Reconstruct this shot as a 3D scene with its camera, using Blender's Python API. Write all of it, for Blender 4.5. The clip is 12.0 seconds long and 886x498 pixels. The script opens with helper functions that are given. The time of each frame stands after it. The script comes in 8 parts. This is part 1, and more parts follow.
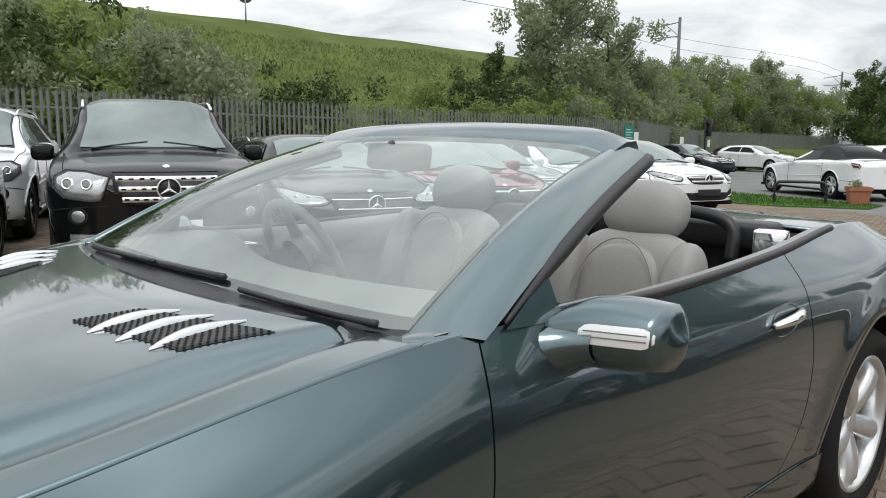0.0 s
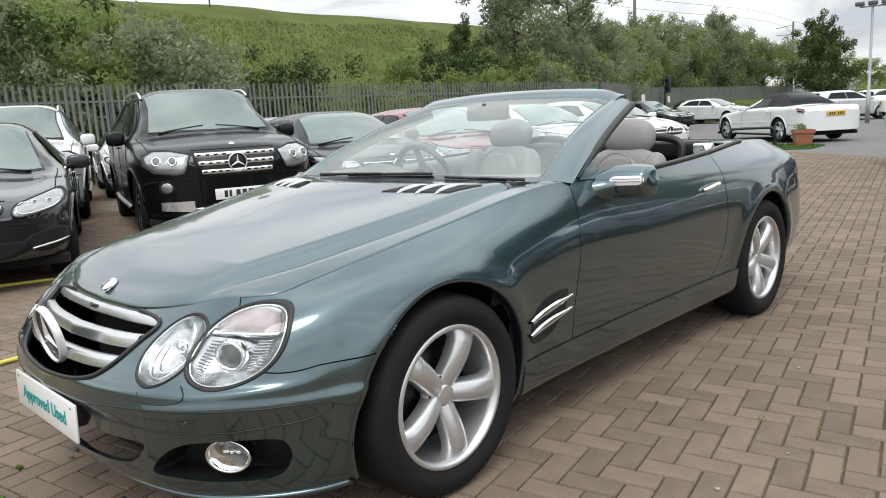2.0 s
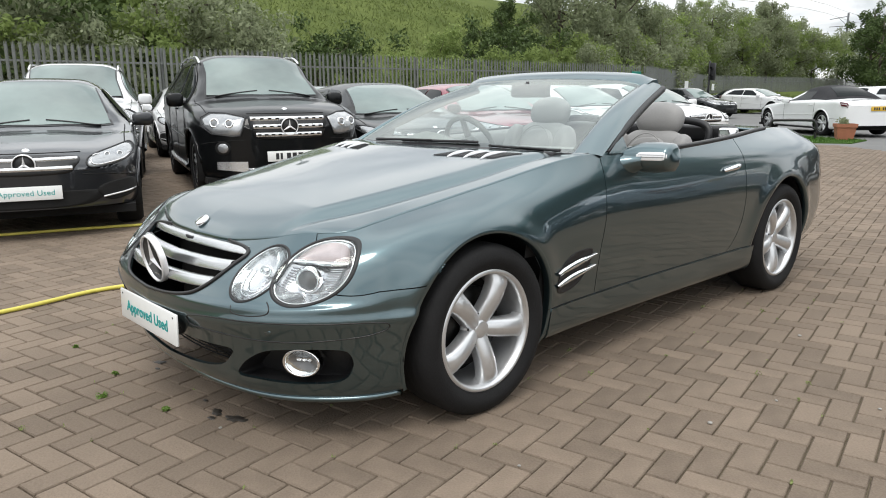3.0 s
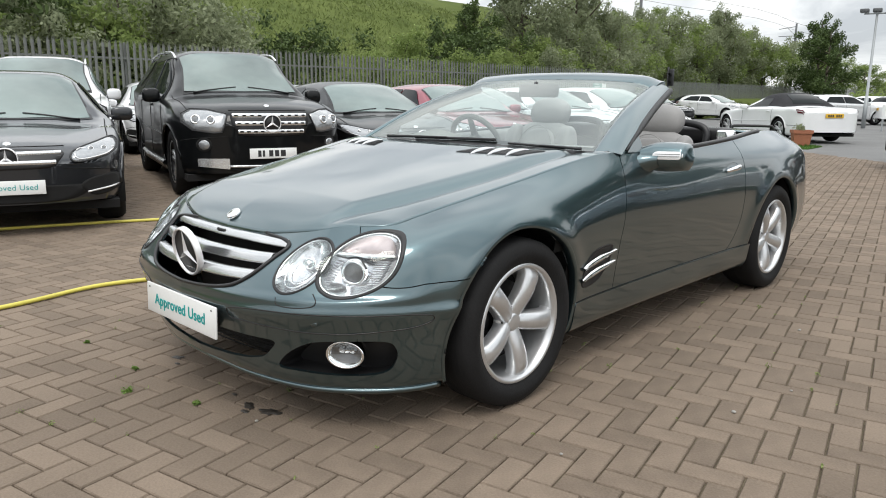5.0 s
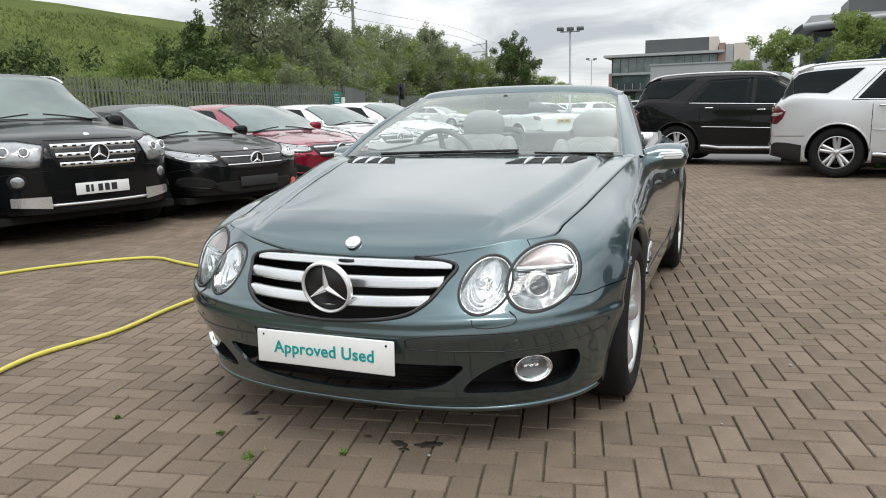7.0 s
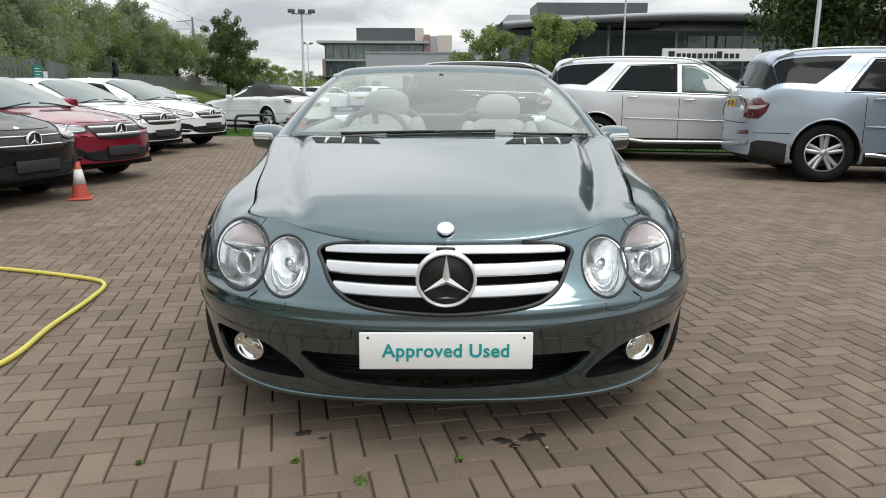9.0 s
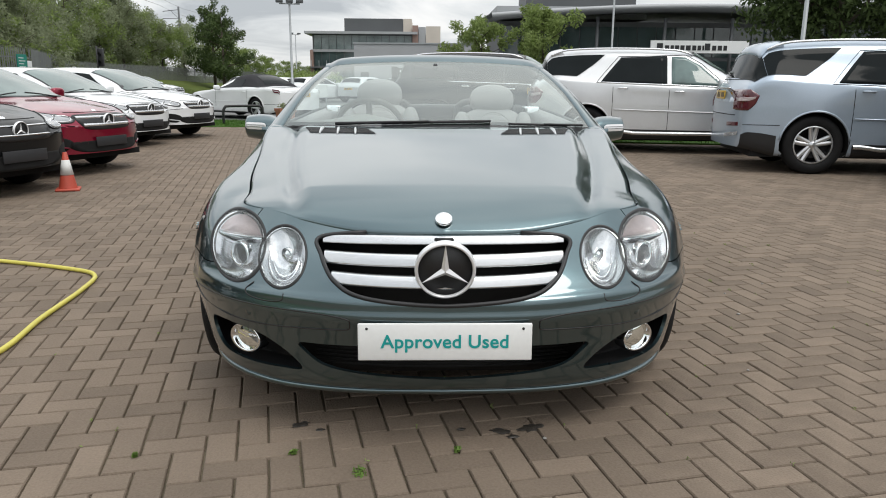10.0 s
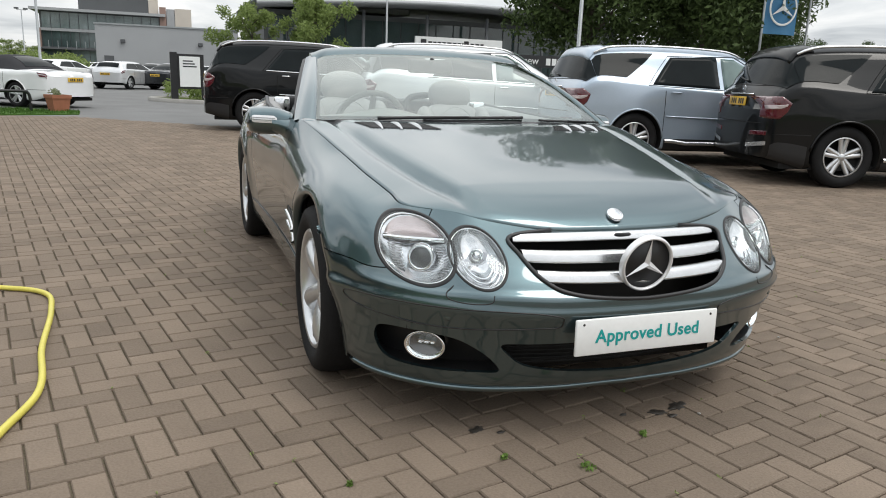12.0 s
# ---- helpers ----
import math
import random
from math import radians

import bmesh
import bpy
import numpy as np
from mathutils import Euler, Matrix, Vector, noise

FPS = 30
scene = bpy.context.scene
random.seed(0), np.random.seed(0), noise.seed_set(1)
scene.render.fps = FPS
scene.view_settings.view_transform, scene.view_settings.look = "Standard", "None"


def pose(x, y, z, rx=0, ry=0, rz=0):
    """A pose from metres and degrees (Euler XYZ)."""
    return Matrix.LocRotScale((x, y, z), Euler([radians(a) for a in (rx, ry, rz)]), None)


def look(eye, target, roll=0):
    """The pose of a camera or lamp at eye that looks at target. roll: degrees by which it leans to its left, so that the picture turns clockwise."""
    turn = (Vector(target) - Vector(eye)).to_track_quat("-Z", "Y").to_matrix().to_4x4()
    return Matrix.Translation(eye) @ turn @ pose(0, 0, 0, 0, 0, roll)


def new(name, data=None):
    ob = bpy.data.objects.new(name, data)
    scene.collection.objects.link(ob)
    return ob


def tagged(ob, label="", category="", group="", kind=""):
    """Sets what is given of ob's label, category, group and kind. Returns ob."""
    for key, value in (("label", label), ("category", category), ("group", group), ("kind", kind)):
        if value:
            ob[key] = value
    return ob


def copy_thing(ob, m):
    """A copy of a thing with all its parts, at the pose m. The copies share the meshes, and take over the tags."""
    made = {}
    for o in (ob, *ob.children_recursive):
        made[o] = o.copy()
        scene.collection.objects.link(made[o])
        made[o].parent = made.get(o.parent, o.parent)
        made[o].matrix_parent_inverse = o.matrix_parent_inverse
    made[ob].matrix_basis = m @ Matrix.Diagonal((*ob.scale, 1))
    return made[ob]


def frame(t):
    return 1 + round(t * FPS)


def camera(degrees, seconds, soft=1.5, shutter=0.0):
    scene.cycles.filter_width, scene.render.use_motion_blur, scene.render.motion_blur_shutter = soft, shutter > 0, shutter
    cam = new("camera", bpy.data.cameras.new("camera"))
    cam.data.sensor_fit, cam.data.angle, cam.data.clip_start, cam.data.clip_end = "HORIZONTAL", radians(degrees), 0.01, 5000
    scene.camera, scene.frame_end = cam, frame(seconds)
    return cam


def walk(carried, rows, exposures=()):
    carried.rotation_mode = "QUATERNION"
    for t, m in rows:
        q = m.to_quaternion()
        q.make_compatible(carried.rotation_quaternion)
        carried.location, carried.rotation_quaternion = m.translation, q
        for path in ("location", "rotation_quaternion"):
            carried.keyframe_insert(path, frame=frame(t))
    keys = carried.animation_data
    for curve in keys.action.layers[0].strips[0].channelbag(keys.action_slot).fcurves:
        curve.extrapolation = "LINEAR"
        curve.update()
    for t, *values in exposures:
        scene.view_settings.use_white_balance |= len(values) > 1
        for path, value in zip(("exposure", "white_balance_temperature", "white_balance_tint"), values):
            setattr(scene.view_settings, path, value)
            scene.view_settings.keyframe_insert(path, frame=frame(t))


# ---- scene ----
cam = camera(62.4, 12.0, soft=1.0)
PATH = [
    (0, (1.632, -0.06, 1.22), (0.187, 1.294, 0.938), 0.5),
    (0.5, (1.817, -0.457, 1.201), (0.41, 0.935, 0.919), 0.1),
    (1, (2.032, -0.84, 1.206), (0.643, 0.564, 0.891), -1.6),
    (1.5, (2.239, -1.184, 1.198), (0.839, 0.205, 0.865), -2.2),
    (2, (2.41, -1.521, 1.183), (1.028, -0.12, 0.825), -3.1),
    (2.5, (2.581, -1.728, 1.167), (1.166, -0.364, 0.799), -2.5),
    (3, (2.664, -1.837, 1.172), (1.229, -0.507, 0.756), -0.4),
    (5, (2.496, -2.076, 1.154), (1.143, -0.661, 0.742), 0.6),
    (5.5, (2.279, -2.275, 1.147), (1.028, -0.772, 0.726), 1.8),
    (6, (1.959, -2.499, 1.159), (0.859, -0.879, 0.75), -1.3),
    (6.5, (1.655, -2.761, 1.164), (0.721, -1.035, 0.778), -1.5),
    (8.5, (0.084, -2.987, 1.131), (-0.013, -1.032, 0.718), -1.5),
    (9, (-0.033, -2.959, 1.14), (-0.012, -1.005, 0.716), 0.2),
    (9.5, (-0.055, -2.955, 1.134), (-0.017, -1.004, 0.697), 0.4),
    (10, (-0.065, -2.948, 1.134), (-0.012, -0.999, 0.688), 0.4),
    (10.5, (-0.155, -2.933, 1.123), (-0.036, -0.988, 0.671), 1.8),
    (11, (-0.534, -2.906, 1.123), (-0.196, -0.988, 0.669), 2.2),
    (11.5, (-0.939, -2.793, 1.104), (-0.455, -0.908, 0.644), 3.6),
    (12, (-1.389, -2.683, 1.124), (-0.698, -0.862, 0.67), 2.2),
]
walk(cam, [(t, look(eye, target, roll)) for t, eye, target, roll in PATH], [(0, -.03), (1.5, .10), (3, .22), (5, .17), (6.5, .06), (9, -.07), (10.5, -.12), (12, -.02)])

# ---- light: an overcast afternoon ----
def build_world():
    world = bpy.data.worlds.new("overcast_sky")
    world.use_nodes = True
    nt = world.node_tree
    nt.nodes.clear()
    out = nt.nodes.new("ShaderNodeOutputWorld")
    sky = nt.nodes.new("ShaderNodeTexSky")
    sky.sky_type, sky.sun_disc = "NISHITA", False
    sky.sun_elevation, sky.sun_rotation = radians(52), radians(150)
    back = nt.nodes.new("ShaderNodeBackground")
    back.inputs["Strength"].default_value = 0.10
    nt.links.new(sky.outputs["Color"], back.inputs["Color"])
    # a broken cloud deck, flat above the place
    coord = nt.nodes.new("ShaderNodeTexCoord")
    split = nt.nodes.new("ShaderNodeSeparateXYZ")
    nt.links.new(coord.outputs["Generated"], split.inputs[0])
    up = nt.nodes.new("ShaderNodeMath")
    up.operation = "MAXIMUM"
    up.inputs[1].default_value = 0.0
    nt.links.new(split.outputs["Z"], up.inputs[0])
    lift = nt.nodes.new("ShaderNodeMath")
    lift.operation = "ADD"
    lift.inputs[1].default_value = 0.16
    nt.links.new(up.outputs[0], lift.inputs[0])
    flat = nt.nodes.new("ShaderNodeVectorMath")
    flat.operation = "DIVIDE"
    nt.links.new(coord.outputs["Generated"], flat.inputs[0])
    join = nt.nodes.new("ShaderNodeCombineXYZ")
    for k in range(3):
        nt.links.new(lift.outputs[0], join.inputs[k])
    nt.links.new(join.outputs[0], flat.inputs[1])
    cloud = nt.nodes.new("ShaderNodeTexNoise")
    cloud.inputs["Scale"].default_value = 1.15
    cloud.inputs["Detail"].default_value = 6
    cloud.inputs["Roughness"].default_value = 0.55
    cloud.inputs["Distortion"].default_value = 0.6
    nt.links.new(flat.outputs[0], cloud.inputs["Vector"])
    ramp = nt.nodes.new("ShaderNodeValToRGB")
    ramp.color_ramp.elements[0].position, ramp.color_ramp.elements[0].color = 0.36, (0.50, 0.53, 0.56, 1)
    ramp.color_ramp.elements[1].position, ramp.color_ramp.elements[1].color = 0.66, (1.0, 1.0, 0.99, 1)
    mid = ramp.color_ramp.elements.new(0.5)
    mid.color = (0.76, 0.785, 0.80, 1)
    nt.links.new(cloud.outputs["Fac"], ramp.inputs["Fac"])
    deck = nt.nodes.new("ShaderNodeBackground")
    # an overcast sky is brighter overhead than at the horizon
    bright = nt.nodes.new("ShaderNodeMath")
    bright.operation = "MULTIPLY_ADD"
    bright.inputs[1].default_value, bright.inputs[2].default_value = SKY * 1.35, SKY * 1.0
    nt.links.new(up.outputs[0], bright.inputs[0])
    nt.links.new(bright.outputs[0], deck.inputs["Strength"])
    nt.links.new(ramp.outputs["Color"], deck.inputs["Color"])
    mix = nt.nodes.new("ShaderNodeMixShader")
    mix.inputs["Fac"].default_value = 0.93
    nt.links.new(back.outputs[0], mix.inputs[1])
    nt.links.new(deck.outputs[0], mix.inputs[2])
    nt.links.new(mix.outputs[0], out.inputs["Surface"])
    scene.world = world


SKY = 1.0
build_world()
sun_data = bpy.data.lights.new("sun", "SUN")
sun_data.energy, sun_data.angle, sun_data.color = 1.2, radians(25), (1.0, 0.96, 0.9)
sun = new("sun", sun_data)
sun.matrix_world = look((0, 0, 60), (-22, 26, 0))


# ---- materials ----
def material(name, color, rough=0.5, metal=0.0, coat=0.0, vary=0.12, scale=6.0, bump=0.0, fine=60.0, island=0.0, obj=0.0, spec=0.5, second=None, patch=0.5, coat_rough=0.03):
    """A surface with colour variation at two scales, grain relief, and optional variation from piece to piece."""
    m = bpy.data.materials.new(name)
    m.use_nodes = True
    nt = m.node_tree
    b = nt.nodes["Principled BSDF"]
    b.inputs["Roughness"].default_value = rough
    b.inputs["Metallic"].default_value = metal
    b.inputs["Coat Weight"].default_value = coat
    b.inputs["Coat Roughness"].default_value = coat_rough
    b.inputs["Specular IOR Level"].default_value = spec
    coord = nt.nodes.new("ShaderNodeTexCoord")
    big = nt.nodes.new("ShaderNodeTexNoise")
    big.inputs["Scale"].default_value = scale
    big.inputs["Detail"].default_value = 5
    small = nt.nodes.new("ShaderNodeTexNoise")
    small.inputs["Scale"].default_value = fine
    small.inputs["Detail"].default_value = 4
    for n in (big, small):
        nt.links.new(coord.outputs["Object"], n.inputs["Vector"])
    add = nt.nodes.new("ShaderNodeMath")
    add.operation = "ADD"
    nt.links.new(big.outputs["Fac"], add.inputs[0])
    nt.links.new(small.outputs["Fac"], add.inputs[1])
    total = add
    for want, node, socket in ((island, "ShaderNodeNewGeometry", "Random Per Island"), (obj, "ShaderNodeObjectInfo", "Random")):
        if want:
            g = nt.nodes.new(node)
            ma = nt.nodes.new("ShaderNodeMath")
            ma.operation = "MULTIPLY_ADD"
            ma.inputs[1].default_value = want
            nt.links.new(g.outputs[socket], ma.inputs[0])
            nt.links.new(total.outputs[0], ma.inputs[2])
            total = ma
    mr = nt.nodes.new("ShaderNodeMapRange")
    mr.inputs["From Min"].default_value, mr.inputs["From Max"].default_value = 0.55, 1.45 + island + obj
    nt.links.new(total.outputs[0], mr.inputs["Value"])
    mx = nt.nodes.new("ShaderNodeMix")
    mx.data_type = "RGBA"
    lo = [max(0.0, c * (1 - vary)) for c in color]
    hi = [min(1.0, c * (1 + vary)) for c in color] if second is None else list(second)
    mx.inputs["A"].default_value, mx.inputs["B"].default_value = (*lo, 1), (*hi, 1)
    nt.links.new(mr.outputs[0], mx.inputs["Factor"])
    nt.links.new(mx.outputs["Result"], b.inputs["Base Color"])
    if bump:
        bp = nt.nodes.new("ShaderNodeBump")
        bp.inputs["Strength"].default_value = min(1.0, bump)
        bp.inputs["Distance"].default_value = 0.004
        nt.links.new(small.outputs["Fac"], bp.inputs["Height"])
        nt.links.new(bp.outputs[0], b.inputs["Normal"])
    return m


def glass(name, tint=(0.9, 0.95, 0.94), rough=0.0, alpha=0.86):
    """Thin pane: a clear layer and a mirror-like sheen."""
    m = bpy.data.materials.new(name)
    m.use_nodes = True
    nt = m.node_tree
    nt.nodes.clear()
    out = nt.nodes.new("ShaderNodeOutputMaterial")
    tr = nt.nodes.new("ShaderNodeBsdfTransparent")
    tr.inputs["Color"].default_value = (*tint, 1)
    gl = nt.nodes.new("ShaderNodeBsdfGlossy")
    gl.inputs["Roughness"].default_value = rough
    gl.inputs["Color"].default_value = (0.95, 1.0, 0.98, 1)
    fr = nt.nodes.new("ShaderNodeFresnel")
    fr.inputs["IOR"].default_value = alpha
    mx = nt.nodes.new("ShaderNodeMixShader")
    nt.links.new(fr.outputs[0], mx.inputs["Fac"])
    nt.links.new(tr.outputs[0], mx.inputs[1])
    nt.links.new(gl.outputs[0], mx.inputs[2])
    nt.links.new(mx.outputs[0], out.inputs["Surface"])
    return m


def foliage(name, dark, light, glow=0.38):
    """Leaves: colour from clump to clump, and light that comes through the blade."""
    m = material(name, dark, 0.6, 0, 0, 0.25, 0.8, 0, 9, island=1.0, spec=0.25, second=light)
    nt = m.node_tree
    b = nt.nodes["Principled BSDF"]
    out = nt.nodes["Material Output"]
    tl = nt.nodes.new("ShaderNodeBsdfTranslucent")
    nt.links.new(b.inputs["Base Color"].links[0].from_socket, tl.inputs["Color"])
    mx = nt.nodes.new("ShaderNodeMixShader")
    mx.inputs["Fac"].default_value = glow
    nt.links.new(b.outputs[0], mx.inputs[1])
    nt.links.new(tl.outputs[0], mx.inputs[2])
    nt.links.new(mx.outputs[0], out.inputs["Surface"])
    return m


M = {
    "teal": material("teal_metallic_paint", (0.070, 0.116, 0.130), 0.28, 0.93, 1.0, 0.05, 3, 0.0, 900, coat_rough=0.035),
    "trim": material("black_trim", (0.012, 0.012, 0.013), 0.42, 0, 0, 0.3, 8, 0.15, 200),
    # near-black: shade of openings and gaps put into colour, also some black parts
    "void": material("black_shade_and_parts", (0.004, 0.004, 0.004), 0.9, 0, 0, 0.3, 8),
    "rubber": material("tyre_rubber", (0.010, 0.010, 0.0105), 0.75, 0, 0, 0.35, 14, 0.3, 150, spec=0.25),
    "alloy": material("silver_alloy", (0.62, 0.63, 0.64), 0.3, 0.75, 0.5, 0.06, 9),
    "chrome": material("chrome", (0.86, 0.87, 0.88), 0.08, 1.0, 0, 0.04, 9),
    "satin": material("satin_silver", (0.74, 0.75, 0.76), 0.25, 0.8, 0.4, 0.05, 9),
    "grille_silver": material("brushed_grille_silver", (0.66, 0.67, 0.68), 0.27, 0.92, 0.3, 0.05, 9),
    "leather": material("grey_leather", (0.255, 0.25, 0.245), 0.5, 0, 0, 0.09, 9, 0.10, 160),
    "leather_dark": material("dark_interior_plastic", (0.03, 0.03, 0.032), 0.55, 0, 0, 0.2, 9, 0.3, 220),
    "dash": material("pale_grey_dashboard", (0.42, 0.43, 0.42), 0.55, 0, 0, 0.08, 9, 0.3, 220),
    "screen": glass("windscreen_glass", (0.84, 0.93, 0.90), 0.0, 2.5),
    "lens": glass("lamp_lens", (0.97, 0.98, 0.98), 0.0, 1.45),
    "dark_glass": material("dark_car_glass", (0.010, 0.013, 0.014), 0.05, 0, 0.0, 0.2, 4, spec=0.09),
    # opaque panes: pale sky reflection is put into the mottled base colour
    "car_screen": material("car_windscreen_painted_sheen", (0.085, 0.125, 0.117), 0.03, 0, 0.25, 0.5, 0.9, 0, 1.6, spec=0.6, second=(0.20, 0.26, 0.245)),
    "front_pane": material("side_window_painted_sheen", (0.055, 0.085, 0.082), 0.04, 0, 0.4, 0.7, 1.6, 0, 3.0, spec=0.5, second=(0.16, 0.24, 0.23)),
    "lamp": material("lamp_reflector", (0.68, 0.69, 0.71), 0.12, 0.88, 0.0, 0.1, 30),
    "lamp_grey": material("lamp_projector", (0.12, 0.12, 0.125), 0.25, 0.3, 1.0, 0.1, 30),
    "lamp_rose": material("indicator_chamber", (0.52, 0.45, 0.45), 0.30, 0.6, 0.6, 0.15, 30),
    "badge": material("polished_badge", (0.80, 0.80, 0.81), 0.22, 0.35, 0.6, 0.04, 9),
    "disc": material("brake_iron", (0.035, 0.035, 0.035), 0.42, 0.9, 0, 0.25, 30),
    "car_lamp": material("parked_car_lamp", (0.34, 0.35, 0.36), 0.22, 0.6, 1.0, 0.25, 22),
    "car_lens": material("parked_car_bulb_lens", (0.20, 0.21, 0.22), 0.12, 0.3, 1.0, 0.2, 22),
    "lamp_red": material("red_lamp", (0.085, 0.005, 0.012), 0.15, 0, 1.0, 0.25, 30),
    "lamp_white": material("clear_lamp_band", (0.50, 0.42, 0.42), 0.15, 0.2, 1.0, 0.1, 30),
    "plate": material("white_plate", (0.78, 0.79, 0.78), 0.3, 0, 0.4, 0.04, 9),
    "plate_yellow": material("yellow_plate", (0.65, 0.40, 0.03), 0.3, 0, 0.4, 0.06, 9),
    "ink": material("dark_lettering", (0.02, 0.02, 0.022), 0.5, 0, 0, 0.1, 9),
    "teal_ink": material("teal_lettering", (0.0, 0.30, 0.29), 0.45, 0, 0, 0.05, 9),
    "black": material("black_paint", (0.005, 0.0055, 0.006), 0.3, 0.0, 0.5, 0.2, 5, spec=0.1),
    "grey": material("dark_grey_paint", (0.018, 0.020, 0.024), 0.32, 0.5, 1.0, 0.15, 5),
    "white": material("white_paint", (0.78, 0.79, 0.80), 0.35, 0, 1.0, 0.04, 5),
    "red": material("red_paint", (0.25, 0.002, 0.026), 0.3, 0.6, 1.0, 0.1, 5),
    "silver": material("silver_paint", (0.62, 0.63, 0.64), 0.32, 0.45, 1.0, 0.05, 5),
    "blue": material("pale_blue_metallic_paint", (0.37, 0.44, 0.52), 0.32, 0.45, 1.0, 0.05, 5),
    "paver": material("brown_concrete_paver", (0.186, 0.145, 0.110), 0.85, 0, 0, 0.40, 2.2, 1.0, 120, island=0.6, spec=0.25),
    "joint": material("sandy_joint", (0.135, 0.113, 0.080), 0.95, 0, 0, 0.4, 7, 0.6, 120, spec=0.1),
    "asphalt": material("grey_asphalt", (0.17, 0.17, 0.168), 0.9, 0, 0, 0.25, 0.7, 0.6, 90, spec=0.2),
    "grass": material("mown_grass", (0.055, 0.115, 0.022), 0.9, 0, 0, 0.35, 2, 0.9, 60, spec=0.1),
    "weed": material("pale_weed", (0.20, 0.24, 0.09), 0.8, 0, 0, 0.3, 9, spec=0.1),
    "weed_green": foliage("weed_leaves", (0.11, 0.20, 0.04), (0.22, 0.34, 0.08), 0.3),
    "oil": material("oily_spot", (0.030, 0.026, 0.022), 0.45, 0, 0, 0.4, 30, 0.4, 200),
    "bank": material("bank_grass", (0.075, 0.11, 0.030), 0.95, 0, 0, 0.45, 0.35, 0.9, 14, spec=0.05, second=(0.135, 0.165, 0.05)),
    "steel": material("galvanised_steel", (0.165, 0.175, 0.165), 0.6, 0.35, 0, 0.3, 3, 0.2, 50, island=0.5, obj=0.3),
    "pole": material("galvanised_pole", (0.33, 0.35, 0.36), 0.5, 0.4, 0, 0.15, 3),
    "bark": material("bark", (0.09, 0.075, 0.055), 0.9, 0, 0, 0.4, 6, 0.8, 40),
    "leaf": foliage("green_leaves", (0.14, 0.205, 0.055), (0.33, 0.41, 0.14), 0.5),
    "leaf_dark": foliage("dark_leaves", (0.042, 0.070, 0.022), (0.11, 0.16, 0.05), 0.2),
    "leaf_grey": foliage("grey_green_leaves", (0.17, 0.205, 0.10), (0.37, 0.41, 0.26), 0.5),
    "tall_grass": foliage("rough_grass_blades", (0.14, 0.18, 0.052), (0.20, 0.245, 0.085), 0.5),
    "hose": material("yellow_hose", (0.62, 0.55, 0.10), 0.45, 0, 0, 0.1, 5),
    "orange": material("orange_plastic", (0.46, 0.075, 0.045), 0.5, 0, 0, 0.12, 12),
    "reflective": material("white_band", (0.7, 0.7, 0.68), 0.45, 0, 0, 0.1, 12),
    "terracotta": material("terracotta", (0.34, 0.13, 0.075), 0.8, 0, 0, 0.2, 7, 0.4, 60),
    "stone": material("kerb_concrete", (0.30, 0.29, 0.27), 0.9, 0, 0, 0.2, 3, 0.5, 60),
    "cladding": material("grey_cladding", (0.36, 0.37, 0.38), 0.6, 0.1, 0, 0.1, 0.4),
    "cladding_dark": material("dark_cladding", (0.10, 0.105, 0.11), 0.5, 0.2, 0, 0.15, 0.4),
    "brick_far": material("brown_stone_cladding", (0.28, 0.19, 0.16), 0.8, 0, 0, 0.15, 0.8),
    "cream": material("cream_stone_cladding", (0.55, 0.5, 0.44), 0.8, 0, 0, 0.1, 0.6),
    "far_glass": material("building_glass", (0.03, 0.05, 0.055), 0.05, 0, 0.3, 0.6, 0.5, spec=0.7, second=(0.10, 0.14, 0.14)),
    "pale_glass": material("office_glass", (0.10, 0.15, 0.15), 0.05, 0, 0.3, 0.6, 0.5, spec=0.7, second=(0.30, 0.37, 0.37)),
    "green_sign": material("green_sign_face", (0.0, 0.19, 0.14), 0.5, 0, 0, 0.1, 5),
    "blue_sign": material("blue_flag_cloth", (0.04, 0.16, 0.30), 0.6, 0, 0, 0.1, 3),
    "cloth": material("black_roof_cloth", (0.014, 0.014, 0.017), 0.85, 0, 0, 0.3, 6, 0.4, 150),
}


M["teal"].node_tree.nodes["Principled BSDF"].inputs["Coat IOR"].default_value = 1.75


# ---- mesh helpers ----
def part(name, bm, mat, parent=None, label="", smooth=True):
    """One bmesh as one mesh object, under a thing if one is given."""
    me = bpy.data.meshes.new(name)
    if smooth:
        for fc in bm.faces:
            fc.smooth = True
    bm.to_mesh(me)
    bm.free()
    mats = mat if isinstance(mat, (list, tuple)) else [mat]
    for one in mats:
        me.materials.append(M[one])
    ob = new(name, me)
    if parent is not None:
        ob.parent = parent
    if label:
        ob["label"] = label
    return ob


def thing(name, label, category, group="", m=None, kind=""):
    ob = new(name)
    ob.empty_display_size = 0.2
    if m is not None:
        ob.matrix_world = m
    return tagged(ob, label, category, group, kind)


def sharp(ob, angle=35):
    """Keep creases crisp on a smooth-shaded mesh."""
    me = ob.data
    bm = bmesh.new()
    bm.from_mesh(me)
    for e in bm.edges:
        if len(e.link_faces) == 2 and e.calc_face_angle(0) > radians(angle):
            e.smooth = False
    bm.to_mesh(me)
    bm.free()
    return ob


